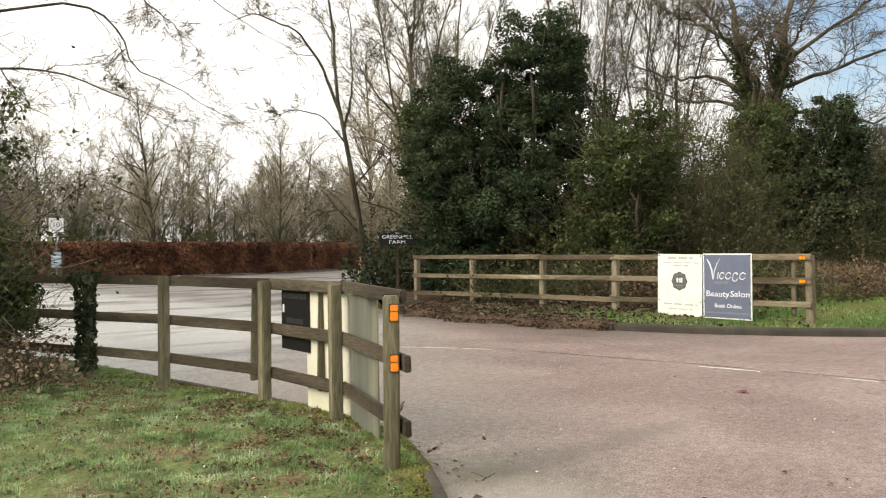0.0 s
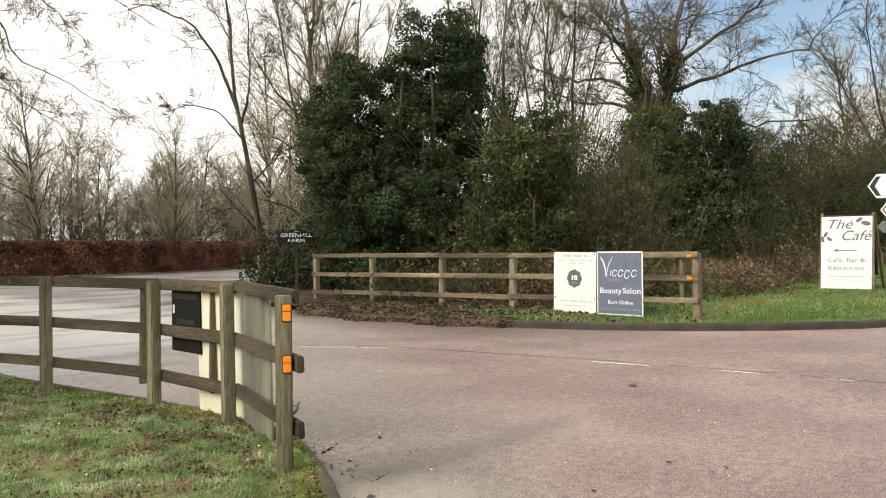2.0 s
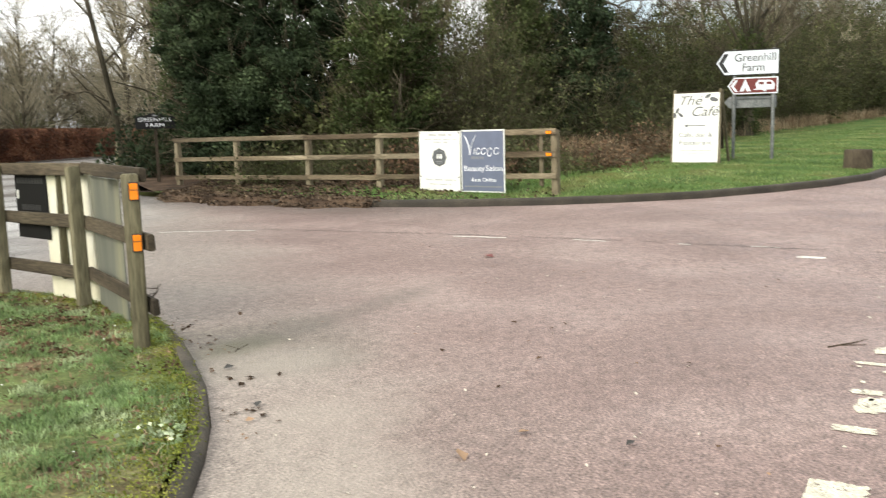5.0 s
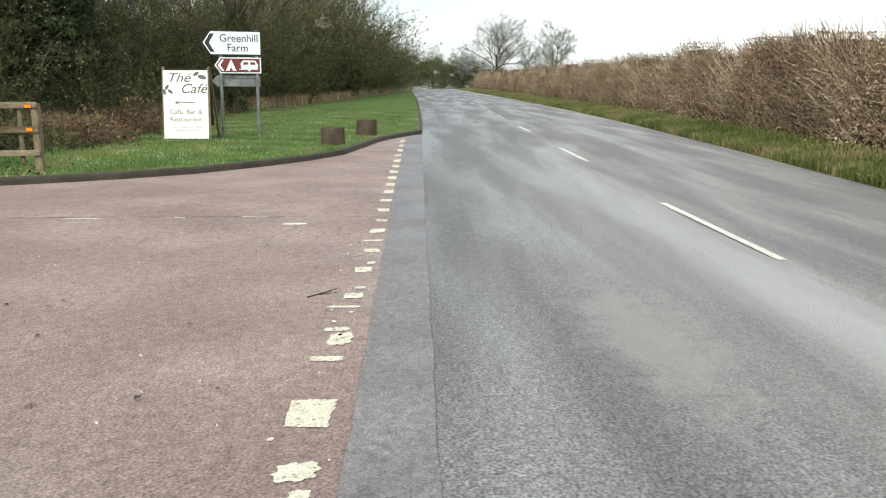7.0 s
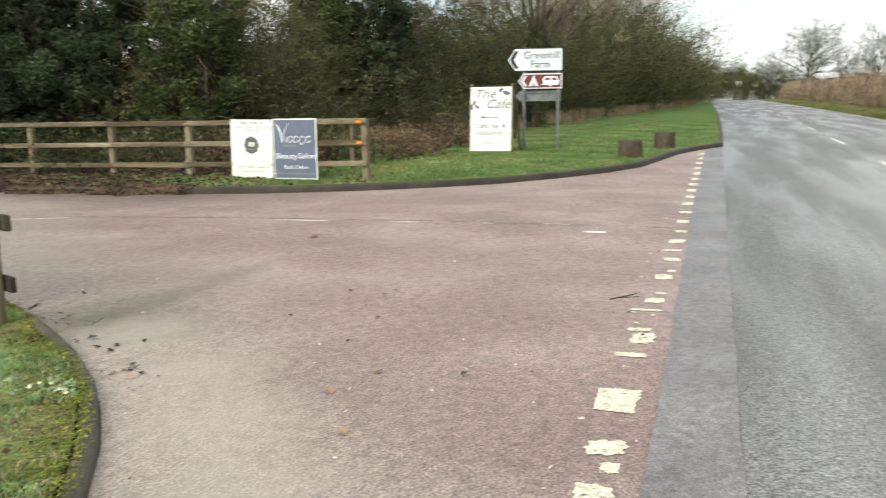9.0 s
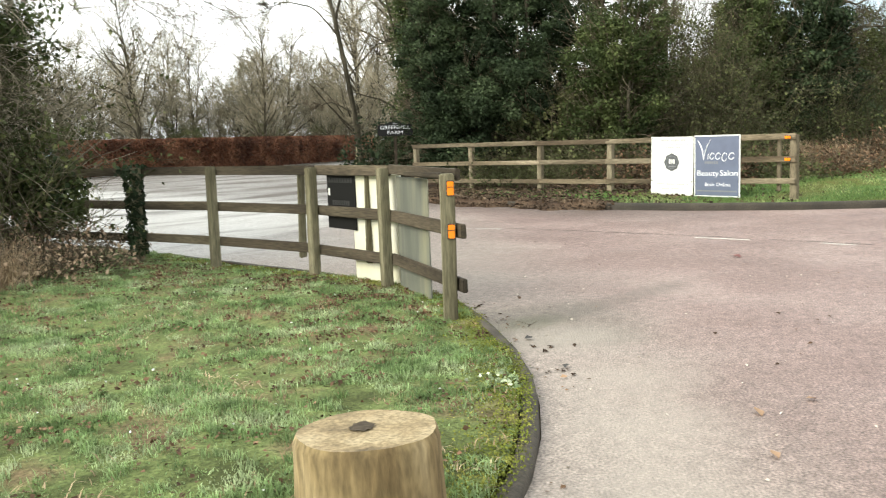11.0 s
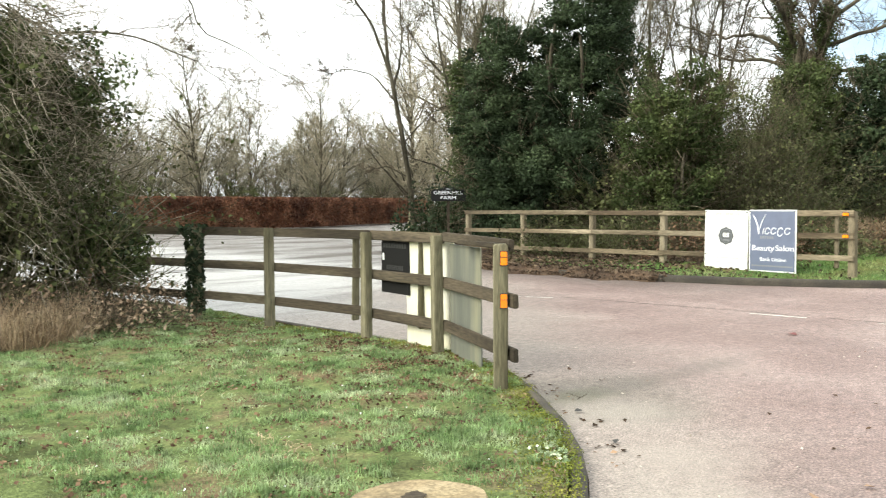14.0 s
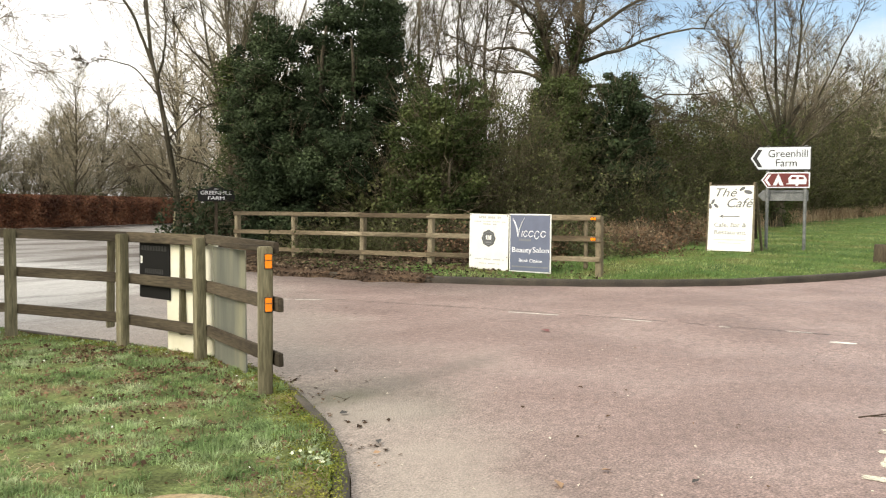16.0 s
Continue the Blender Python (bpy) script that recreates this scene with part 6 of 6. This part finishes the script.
# slim upright trees standing behind the ivy
WAND = [None, (9, 0.45, 0.5, 0.09, 0.05, 0.12), (8, 0.5, 0.5, 0.12, 0.04, 0.1), (1, 0.5, 0.5, 0.1, 0, 0.1)]
for bb_, dd_, sd_, hh_, iv_ in ((34.9, 29, 44, 12.0, True), (32.2, 33, 45, 12.0, False), (47.6, 28, 46, 11.5, True), (44.6, 31, 47, 11.0, False), (36.6, 32, 49, 12.5, False), (30.4, 31, 50, 11.5, False)):
    limbed_tree("upright_tree", bb_, dd_, [([(0, 0, -0.1), (0.1, 0, 4), (0.0, 0.1, 7), (0.25, 0.1, hh_)], 0.10, 0.02), ([(0.05, 0, 3.6), (-0.6, 0.1, 6.4), (-1.2, 0.2, hh_ * 0.92)], 0.055, 0.015), ([(0.05, 0, 4.2), (0.6, 0, 6.8), (1.5, 0.1, hh_ * 0.9)], 0.055, 0.015)],
                WAND, sd_, "slim bare tree with steep upright branches" + (" and ivy on its stem" if iv_ else ""), kids=(15, 0.5, 0.30), twig_mat=MOSSTWIG, rmin=0.007, first=0.3, ivy=[([(0, 0, 0), (0.1, 0, 4), (0, 0.1, 6.6)], 0.3, 6.3, 0.24, 300)] if iv_ else None)

# scrub and ivy behind the fence and along the wood's edge
for b, d, masses, leaf, m, lab, seed in (
        (33.4, 22.0, [((0, 0, 3.2), (1.25, 1.3, 1.3), 170, 150, 0.34), ((0.2, 0.4, 1.6), (1.3, 1.6, 1.3), 120, 130, 0.36)], 0.055, IVYMID, "mid-green ivied bush behind the fence", 51),
        (29.6, 24.0, [((0, 0, 2.6), (1.5, 1.7, 2.3), 190, 60, 0.4)], 0.045, OLIVE, "olive-brown scrub bush behind the fence", 52),
        (37.0, 23.0, [((0, 0, 1.2), (1.4, 1.6, 1.2), 90, 80, 0.4)], 0.08, OLIVE, "low olive-brown scrub behind the fence", 53),
        (21.4, 27.5, [((0, 0, 3.4), (0.9, 1.0, 1.9), 200, 160, 0.32), ((0.2, -0.3, 1.5), (1.1, 1.2, 1.5), 160, 150, 0.34)], 0.065, IVY, "dark ivy-smothered tree stump", 54),
        (25.2, 27.5, [((0, 0, 3.3), (1.1, 1.1, 2.2), 200, 150, 0.34), ((0.3, 0.2, 1.4), (1.5, 1.5, 1.4), 130, 120, 0.38)], 0.065, IVYMID, "green scrub under the oak", 55),
        (45.0, 25.5, [((0, 0, 2.0), (1.0, 1.0, 2.0), 130, 150, 0.36)], 0.06, IVY, "dark ivy bush at the drive's edge", 56),
        (19.4, 31.5, [((0, 0, 2.5), (1.6, 1.5, 2.3), 190, 70, 0.42)], 0.06, OLIVE, "olive scrub at the wood's edge", 57),
        (16.6, 36.5, [((0, 0, 2.8), (2.0, 1.7, 2.7), 220, 70, 0.44)], 0.06, OLIVE, "olive scrub at the wood's edge", 58),
        (12.4, 44.0, [((0, 0, 2.8), (2.4, 2.0, 2.7), 220, 70, 0.5)], 0.065, OLIVE, "olive scrub at the wood's edge", 59)):
    ivy_tree("bush", near_tree(b, d), masses, leaf, m, lab, seed, "bush", 0.09, 700)
for k, (b, d, r, lab) in enumerate(((20.5, 21.0, (1.6, 1.4, 1.0), "brown bramble patch on the verge"), (17.5, 24.5, (1.9, 1.5, 1.1), "brown bramble patch on the verge"), (24.0, 19.5, (1.3, 1.5, 1.0), "brown bramble patch behind the fence"),
                                    (28.5, 19.8, (1.2, 1.6, 1.2), "brown bramble patch behind the fence"), (34.5, 20.0, (1.2, 1.7, 1.3), "brown bramble patch behind the fence"), (40.5, 21.0, (1.2, 1.7, 1.3), "brown bramble patch behind the fence"), (29.4, 23.0, (1.5, 1.6, 5.2), "tangled brown hazel scrub"), (36.4, 24.0, (1.4, 1.5, 2.6), "tangled brown hazel scrub"), (27.6, 23.0, (1.3, 1.5, 2.2), "tangled brown hazel scrub"), (18.2, 33.5, (1.8, 1.6, 4.8), "tangled brown hazel scrub"), (15.2, 38.0, (2.2, 1.8, 5.2), "tangled brown hazel scrub"), (11.6, 47.0, (2.4, 1.8, 5.2), "tangled brown hazel scrub"), (19.2, 26.5, (1.2, 1.2, 2.6), "tangled brown hazel scrub"))):
    thicket("bramble" if k < 6 else "hazel_scrub", near_tree(b, d), r, 210 if k < 6 else 250, lab, 70 + k, material=TWIG if k < 2 else MOSSTWIG, leaf_material=LITTER if k < 2 else OLIVE, leaf_n=2600 if k < 6 else 5200, leaf=0.05, arch=0.09 if k < 6 else 0.0)

for k, (x, y, r) in enumerate(((12.2, 4.4, (1.0, 0.9, 0.75)), (13.7, 4.5, (1.2, 0.9, 0.8)), (15.3, 5.0, (1.3, 0.9, 0.8)), (17.0, 5.4, (1.3, 1.0, 0.85)), (12.8, 6.2, (1.2, 1.3, 1.0)), (14.8, 6.6, (1.4, 1.3, 1.1)))):
    thicket("bramble", (x, y), r, 260, "low brown bramble patch at the back of the verge", 180 + k, material=TWIG, leaf_material=LITTER, leaf_n=3600, leaf=0.05, arch=0.12, thick=0.007)

# bare woodland, a few kinds repeated
KINDS = []
LEADER = [(40, 0.80, 0.36, 0.035, 0.02, 0.05), (9, 0.62, 0.52, 0.12, 0.05, 0.1), (6, 0.6, 0.65, 0.14, 0.03, 0.08), (1, 0.5, 0.5, 0.1, 0, 0.1)]
for k, (h, r, st, lab) in enumerate(((8.6, 0.10, 1, "slim bare grey-brown woodland tree"), (10.5, 0.12, 1, "slim bare grey-brown woodland tree"), (7.6, 0.065, 3, "bare coppiced tree with several stems"), (9.0, 0.075, 3, "bare coppiced tree with several stems"), (7.2, 0.07, 1, "young bare tree with thin branches"))):
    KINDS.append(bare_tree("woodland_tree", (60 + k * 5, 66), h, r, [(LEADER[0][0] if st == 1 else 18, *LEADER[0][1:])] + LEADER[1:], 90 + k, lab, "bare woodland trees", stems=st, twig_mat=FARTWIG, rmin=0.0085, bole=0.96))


def plant(k, x, y, s, spin):
    o = copy_thing(KINDS[k], pose(x, y, float(land(x, y)) + 0.0, 0, 0, spin))
    o.scale = (s, s, s)
    return o


g3 = np.random.default_rng(3)
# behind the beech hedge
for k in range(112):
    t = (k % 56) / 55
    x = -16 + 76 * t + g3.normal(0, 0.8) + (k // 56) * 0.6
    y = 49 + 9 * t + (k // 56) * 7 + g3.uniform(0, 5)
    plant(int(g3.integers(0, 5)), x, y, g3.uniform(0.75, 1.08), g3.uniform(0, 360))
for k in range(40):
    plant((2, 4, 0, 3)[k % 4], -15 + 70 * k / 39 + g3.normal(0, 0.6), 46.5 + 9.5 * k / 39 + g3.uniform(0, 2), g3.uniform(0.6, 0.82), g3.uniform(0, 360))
# wood between the drive and the road
for x, y, k, s in ((27, 25, 1, 0.8), (36, 31, 1, 0.8), (30, 29, 2, 0.85),
                   (47, 8, 1, 0.9), (52, 5.5, 2, 0.9), (58, 5.5, 3, 0.85), (66, 3.5, 1, 0.85), (74, 2.8, 3, 0.85), (84, 2.0, 1, 0.8), (95, 1.5, 3, 0.8), (108, 1.0, 2, 0.8)):
    plant(k, x, y, s * 1.25, g3.uniform(0, 360))
plant(1, *near_tree(64.0, 56), 1.1, 40)
plant(1, *near_tree(56.2, 64), 1.0, 140)
for b, d, k, s in ((46.5, 33, 1, 0.95), (49.0, 40, 3, 1.0), (50.3, 47, 1, 0.95), (9.5, 58, 1, 0.95), (8.2, 66, 3, 1.0), (7.2, 74, 1, 1.0), (6.3, 84, 3, 1.0), (5.4, 95, 1, 1.0), (4.6, 108, 3, 0.95)):
    plant(k, *near_tree(b, d), s * 1.2, b * 31)
scrub = thicket("wood_scrub", (62, 9), (2.4, 2.4, 5.2), 300, "tangled olive-brown woodland scrub", 171, material=MOSSTWIG, leaf_material=OLIVE, leaf_n=15000, leaf=0.07, thick=0.014)
tall_scrub = thicket("wood_scrub", (70, 8), (2.0, 2.0, 7.5), 260, "tall tangled olive-brown woodland scrub", 172, material=MOSSTWIG, leaf_material=OLIVE, leaf_n=15000, leaf=0.075, thick=0.016)
for k, (x, y, s) in enumerate(((24, 8.6, 0.62), (28, 8.8, 0.68), (33, 8.6, 0.7), (38, 7.6, 0.75), (43, 7.0, 0.9), (49, 6.2, 1.05), (55, 5.4, 1.05), (77, 3.4, 1.05), (86, 2.6, 1.05), (96, 2.0, 1.1), (108, 1.4, 1.1), (122, 0.8, 1.15), (138, 0.2, 1.2), (31, 12, 0.7), (40, 11.5, 0.8), (50, 10, 1.15), (60, 12, 1.2), (74, 7, 1.15), (90, 6, 1.2), (21, 12.5, 0.75), (18.5, 16.5, 0.7), (22, 19, 0.75), (60, 3.9, 1.25), (67, 3.5, 1.3), (76, 3.0, 1.3), (85, 2.6, 1.35), (95, 2.4, 1.35), (105, 1.9, 1.25), (118, 1.3, 1.1), (36, 6.8, 0.6), (46, 5.6, 1.0), (52, 4.8, 1.2))):
    o = copy_thing(tall_scrub if (k % 3 == 1 or k > 21) else scrub, pose(x, y, float(land(x, y)) + 0.05, 0, 0, k * 77))
    o.scale = (s, s, s)
# understorey that closes the wood
under = ivy_tree("bush", (36, 6.5), [((0, 0, 1.8), (2.6, 2.4, 1.9), 110, 120, 0.55)], 0.055, OLIVE, "olive-brown understorey bush in the wood", 61, "bush", 0.06, 900, MOSSTWIG)
for x, y, s in ((22.5, 9.2, 1.0), (26, 9.0, 1.0), (30, 8.0, 1.05), (41, 6.2, 1.1), (46, 5.4, 1.1), (52, 4.6, 1.1), (59, 4.0, 1.15), (67, 2.6, 1.2), (76, 1.6, 1.2), (87, 0.8, 1.3), (100, 0.2, 1.4), (115, -0.2, 1.5), (132, -0.6, 1.6), (19, 14.5, 0.9), (22, 18, 0.9), (26, 22, 0.95), (31, 27.5, 1.0), (24, 14, 1.1), (30, 14, 1.2), (38, 11, 1.2)):
    o = copy_thing(under, pose(x, y, float(land(x, y)) + 0.05, 0, 0, g3.uniform(0, 360)))
    o.scale = (s, s, s)
# low growth behind the beech hedge
for k in range(9):
    t = k / 8
    o = copy_thing(under, pose(-14 + 66 * t + g3.normal(0, 0.7), 46.5 + 8.5 * t + g3.uniform(0, 2.5), 0.0, 0, 0, g3.uniform(0, 360)))
    o.scale = (0.8, 0.8, g3.uniform(0.7, 0.95))
# far trees beyond the crest
FARK = [(30, 0.75, 0.75, 0.07, 0.03, 0.2), (12, 0.7, 0.52, 0.15, 0.03, 0.12), (10, 0.7, 0.52, 0.18, 0.02, 0.1), (1, 0.5, 0.5, 0.1, 0, 0.1)]
far_a = bare_tree("far_tree", (168, -19.8), 15.5, 0.26, FARK, 121, "bare round-crowned tree on the skyline", "skyline trees", twig_mat=HAZETWIG, rmin=0.024, bole=0.66)
far_b = bare_tree("far_tree", (160, -29.8), 13, 0.26, FARK, 122, "bare round-crowned tree on the skyline", "skyline trees", twig_mat=HAZETWIG, rmin=0.024, bole=0.62)
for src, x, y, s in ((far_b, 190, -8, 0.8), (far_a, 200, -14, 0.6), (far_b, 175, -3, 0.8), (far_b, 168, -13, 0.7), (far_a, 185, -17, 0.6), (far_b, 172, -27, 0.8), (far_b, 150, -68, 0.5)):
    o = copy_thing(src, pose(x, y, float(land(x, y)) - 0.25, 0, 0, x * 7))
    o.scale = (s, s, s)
for x, y, s in ((158, -6.5, 1.5), (166, -9, 1.6), (172, -13, 1.5), (180, -17, 1.6), (160, -2, 1.6), (172, -20, 1.2)):
    o = copy_thing(under, pose(x, y, float(land(x, y)), 0, 0, x * 3))
    o.scale = (s * 1.2, s * 1.2, s)

# ---- the near bush and the tree over it ----
nb = ivy_tree("ivy_bush", (-2.0, 8.6), [((0, 0.2, 2.3), (2.2, 2.0, 2.2), 300, 170, 0.36), ((-1.9, -0.4, 3.0), (2.0, 2.0, 2.2), 260, 150, 0.38), ((0.7, 0.3, 2.5), (1.6, 1.6, 1.5), 260, 160, 0.28), ((1.7, -1.2, 0.8), (0.7, 0.8, 0.8), 70, 120, 0.26)], 0.052, IVYMID, "overgrown ivy bush hung with bare hanging twigs", 141, "bush", 0.16, 500, HANGTWIG, top=5)
hang = Twigs()
g4 = np.random.default_rng(8)
for k in range(1000):
    a = g4.uniform(-2.9, 0.1)
    h = 0.9 + 4.6 * g4.random() ** 0.8
    rr = 2.3 + 0.4 * g4.random() - 0.10 * (h - 2.2) ** 2
    rr = max(rr, 0.6)
    p = np.array([-1.0 + math.cos(a) * rr * 1.05, math.sin(a) * rr, h])
    d = np.array([math.cos(a) * 0.7 + 0.15, math.sin(a) * 0.7 - 0.1, g4.uniform(-1.2, 0.7)]) + g4.normal(0, 0.4, 3)
    L = g4.uniform(0.6, 1.9)
    q, _ = wander(p, d / np.linalg.norm(d), L, 8, 0.24, -0.10, g4)
    q[:, 2] = np.maximum(q[:, 2], 0.03)
    hang.tube(q, np.linspace(g4.uniform(0.005, 0.011), 0.0025, 9), 3)
    for _ in range(3):
        i = g4.integers(2, 8)
        s, _ = wander(q[i], sprout((q[i] - q[i - 1]) / (np.linalg.norm(q[i] - q[i - 1]) + 1e-9), 0.7, g4), L * g4.uniform(0.15, 0.4), 4, 0.28, -0.08, g4)
        s[:, 2] = np.maximum(s[:, 2], 0.03)
        hang.tube(s, np.linspace(0.004, 0.002, 5), 3)
tagged(np_part("hanging_growth", *hang.arrays(), HANGTWIG, nb, "grey lichened hanging twigs"), kind="stuff")
thicket("bramble", (-0.6, 5.9), (0.9, 0.8, 0.75), 150, "brown bramble tangle at the fence foot", 144, leaf_material=RUSSET, leaf_n=700, leaf=0.04, arch=0.14, thick=0.006)
thicket("bramble", (-1.3, 5.4), (0.8, 0.6, 0.6), 130, "brown bramble tangle at the lawn's edge", 146, leaf_material=RUSSET, leaf_n=500, leaf=0.04, arch=0.16, thick=0.005)
thicket("dry_weeds", (-2.6, 4.9), (1.5, 0.7, 0.62), 260, "dry upright weed stalks below the bush", 148, material=STRAW, thick=0.004, arch=0.02)
thicket("dry_weeds", (-4.6, 4.2), (1.5, 0.8, 0.6), 260, "dry upright weed stalks below the bush", 149, material=STRAW, thick=0.004, arch=0.02)
thicket("bramble", (-2.6, 6.0), (1.6, 0.9, 0.9), 220, "brown bramble tangle below the bush", 145, leaf_material=RUSSET, leaf_n=900, leaf=0.04, arch=0.12, thick=0.006)
thicket("scrub_bush", (-2.6, 6.9), (2.3, 1.0, 4.2), 330, "olive-brown scrub growing through the ivy bush", 147, material=MOSSTWIG, leaf_material=OLIVE, leaf_n=9000, leaf=0.045, thick=0.008, arch=0.03)
# the limbs that reach out overhead
DROOP = [None, (8, 0.7, 0.6, 0.18, -0.05, 0.12), (6, 0.65, 0.62, 0.22, -0.05, 0.12), (3, 0.6, 0.5, 0.22, -0.04, 0.1)]
limbed_tree("overhanging_tree", 70.0, 22.0, [([(-4.13, 0.00, -0.10), (-4.00, 0.00, 3.44), (-3.74, 0.00, 6.02), (-3.74, 0.00, 9.89)], 0.28, 0.084), ([(-3.74, 0.00, 5.89), (-2.06, 0.00, 6.67), (-0.90, -0.13, 6.92), (0.58, -0.26, 7.38), (1.16, -0.26, 7.18), (1.68, -0.26, 6.67), (1.61, -0.26, 6.02), (2.19, -0.26, 5.63), (3.10, -0.26, 5.38), (4.00, -0.26, 4.80)], 0.043, 0.008),
                                           ([(1.68, -0.26, 6.28), (1.23, -0.26, 5.76), (1.55, -0.26, 5.31)], 0.019, 0.008), ([(0.58, -0.26, 7.38), (1.68, 0.13, 7.83), (2.71, 0.26, 7.31), (3.48, 0.26, 6.41)], 0.031, 0.008), ([(-3.74, 0.00, 5.12), (-2.06, 0.26, 5.50), (-0.97, 0.26, 5.76), (0.19, 0.26, 5.76), (1.16, 0.26, 5.38), (2.06, 0.26, 5.12), (2.71, 0.26, 4.60)], 0.040, 0.008),
                                           ([(-1.03, 0.26, 5.76), (-0.65, 0.26, 5.25), (-0.77, 0.26, 4.60)], 0.019, 0.008), ([(-3.74, 0.00, 7.57), (-1.94, 0.39, 8.86), (0.65, 0.65, 9.25), (3.23, 0.77, 8.47), (4.64, 0.77, 7.57)], 0.056, 0.010), ([(-3.74, 0.00, 6.67), (-4.52, -2.58, 7.96), (-4.90, -5.16, 8.08)], 0.056, 0.014), ([(-3.74, 0.00, 6.28), (-2.06, -2.06, 7.31), (-0.77, -3.87, 7.57)], 0.050, 0.014)],
            DROOP, 152, "bare tree with crooked drooping limbs reaching over the bush", kids=(15, 0.85, 0.30), twig_mat=TWIG, rmin=0.006, first=0.2, crook=0.07)
# ivy round the fence post
g5 = np.random.default_rng(15)
n = 900
a = g5.uniform(0, 6.28, n)
zz = 0.12 + 1.13 * g5.random(n)
rr = 0.085 + 0.035 * g5.random(n) + 0.09 * (zz > 1.12) * g5.random(n)
ip = np.stack([0.40 + np.cos(a) * rr, 5.80 + np.sin(a) * rr, zz], 1)
np_part("post_ivy", *leaves(ip, 0.045, g5, np.stack([np.cos(a), np.sin(a), np.full(n, 0.3)], 1)), IVY, near_fence, "dark ivy wrapped round one post")
n = 700
ip = np.array([-0.15, 7.2, 1.0]) + g5.normal(0, 1, (n, 3)) * np.array([0.16, 0.3, 0.25])
np_part("post_ivy", *leaves(ip, 0.05, g5), IVY, near_fence)

# ---- farm signs and stakes ----
def farm_sign():
    x, y = near_tree(48.55, 24.0)
    e = thing("farm_name_sign", pose(x, y, 0.0, 0, 0, -41), "black farm name sign with white letters on a post", "sign")
    out = [(-0.46, 1.60), (0.46, 1.60), (0.50, 1.66), (0.50, 1.88), (0.44, 1.93), (0.22, 1.95), (0.12, 2.00), (-0.12, 2.00), (-0.22, 1.95), (-0.44, 1.93), (-0.50, 1.88), (-0.50, 1.66)]
    part("panel", prism(out, 0.03, 0.004), BLACK, e)
    lettering("GREENHILL", 0.145, LIGHT, e, (0, 1.835), width=0.84, y=-0.018)
    lettering("FARM", 0.13, LIGHT, e, (0, 1.69), width=0.44, y=-0.018)
    part("crest", prism([(-0.06, 1.925), (0.06, 1.925), (0.09, 1.96), (0.02, 1.975), (-0.05, 1.965)], 0.004), PALEINK, e).location.y = -0.018
    part("post", box(0.08, 0.08, 1.95, (0, 0.06, 0.9), 0.006), DARKLOG, e)


farm_sign()
st = thing("timber_stake", pose(*near_tree(51.1, 29), 0, 4, 4, 0), "leaning weathered timber stake at the drive's edge", "stake")
part("shaft", box(0.11, 0.11, 1.5, (0, 0, 0.65), 0.01, wob=0.01), TIMBER, st)
lim = thing("speed_limit_sign", pose(*near_tree(69.6, 43.5), 0.0, 0, 0, -20), "small white ten limit sign on a post by the hedge", "road sign")
part("post", box(0.07, 0.07, 3.0, (0, 0.05, 1.45), 0.005), GALV, lim)
part("panel", box(0.62, 0.015, 0.62, (0, 0, 2.75), 0.004), WHITE, lim)
an = np.linspace(0, math.tau, 40)
rg = Twigs()
rg.tube(np.stack([np.cos(an) * 0.25, np.full(40, -0.010), 2.75 + np.sin(an) * 0.25], 1), np.full(40, 0.018), 4)
np_part("ring", *rg.arrays(), PALEINK, lim)
lettering("10", 0.34, plain("violet_print", (0.10, 0.06, 0.20), 0.5), lim, (0, 2.75), y=-0.010)
nt = part("notice", box(0.42, 0.02, 0.7, (0, 0, 1.15), 0.004), plain("pale_blue_notice", (0.30, 0.40, 0.50), 0.5), lim)
bar(0.3, 0.05, WHITE, nt, (0, 1.3), y=-0.012)
bar(0.3, 0.04, WHITE, nt, (0, 1.1), y=-0.012)

cafe_board()
direction_sign()
STAINED = mat("stained_end_grain", ((0.13, 0.10, 0.06), (0.25, 0.195, 0.115), (0.33, 0.27, 0.17)), scale=5, fine=60, bump=0.4, dist=0.004, rough=0.85, spec=0.2)
log_bollard(-2.85, -2.385, 0.04, 0.262, 0.425, LOGWOOD, "stout sawn log bollard on the grass by the kerb", 1, (-2, 3), STAINED)
log_bollard(16.7, -2.62, verge_z(16.7, -2.62) - 0.03, 0.27, 0.44, DARKLOG, "dark weathered log bollard on the far verge", 2)
log_bollard(20.25, -3.2, verge_z(20.25, -3.2) - 0.03, 0.28, 0.46, DARKLOG, "dark weathered log bollard on the far verge", 3)
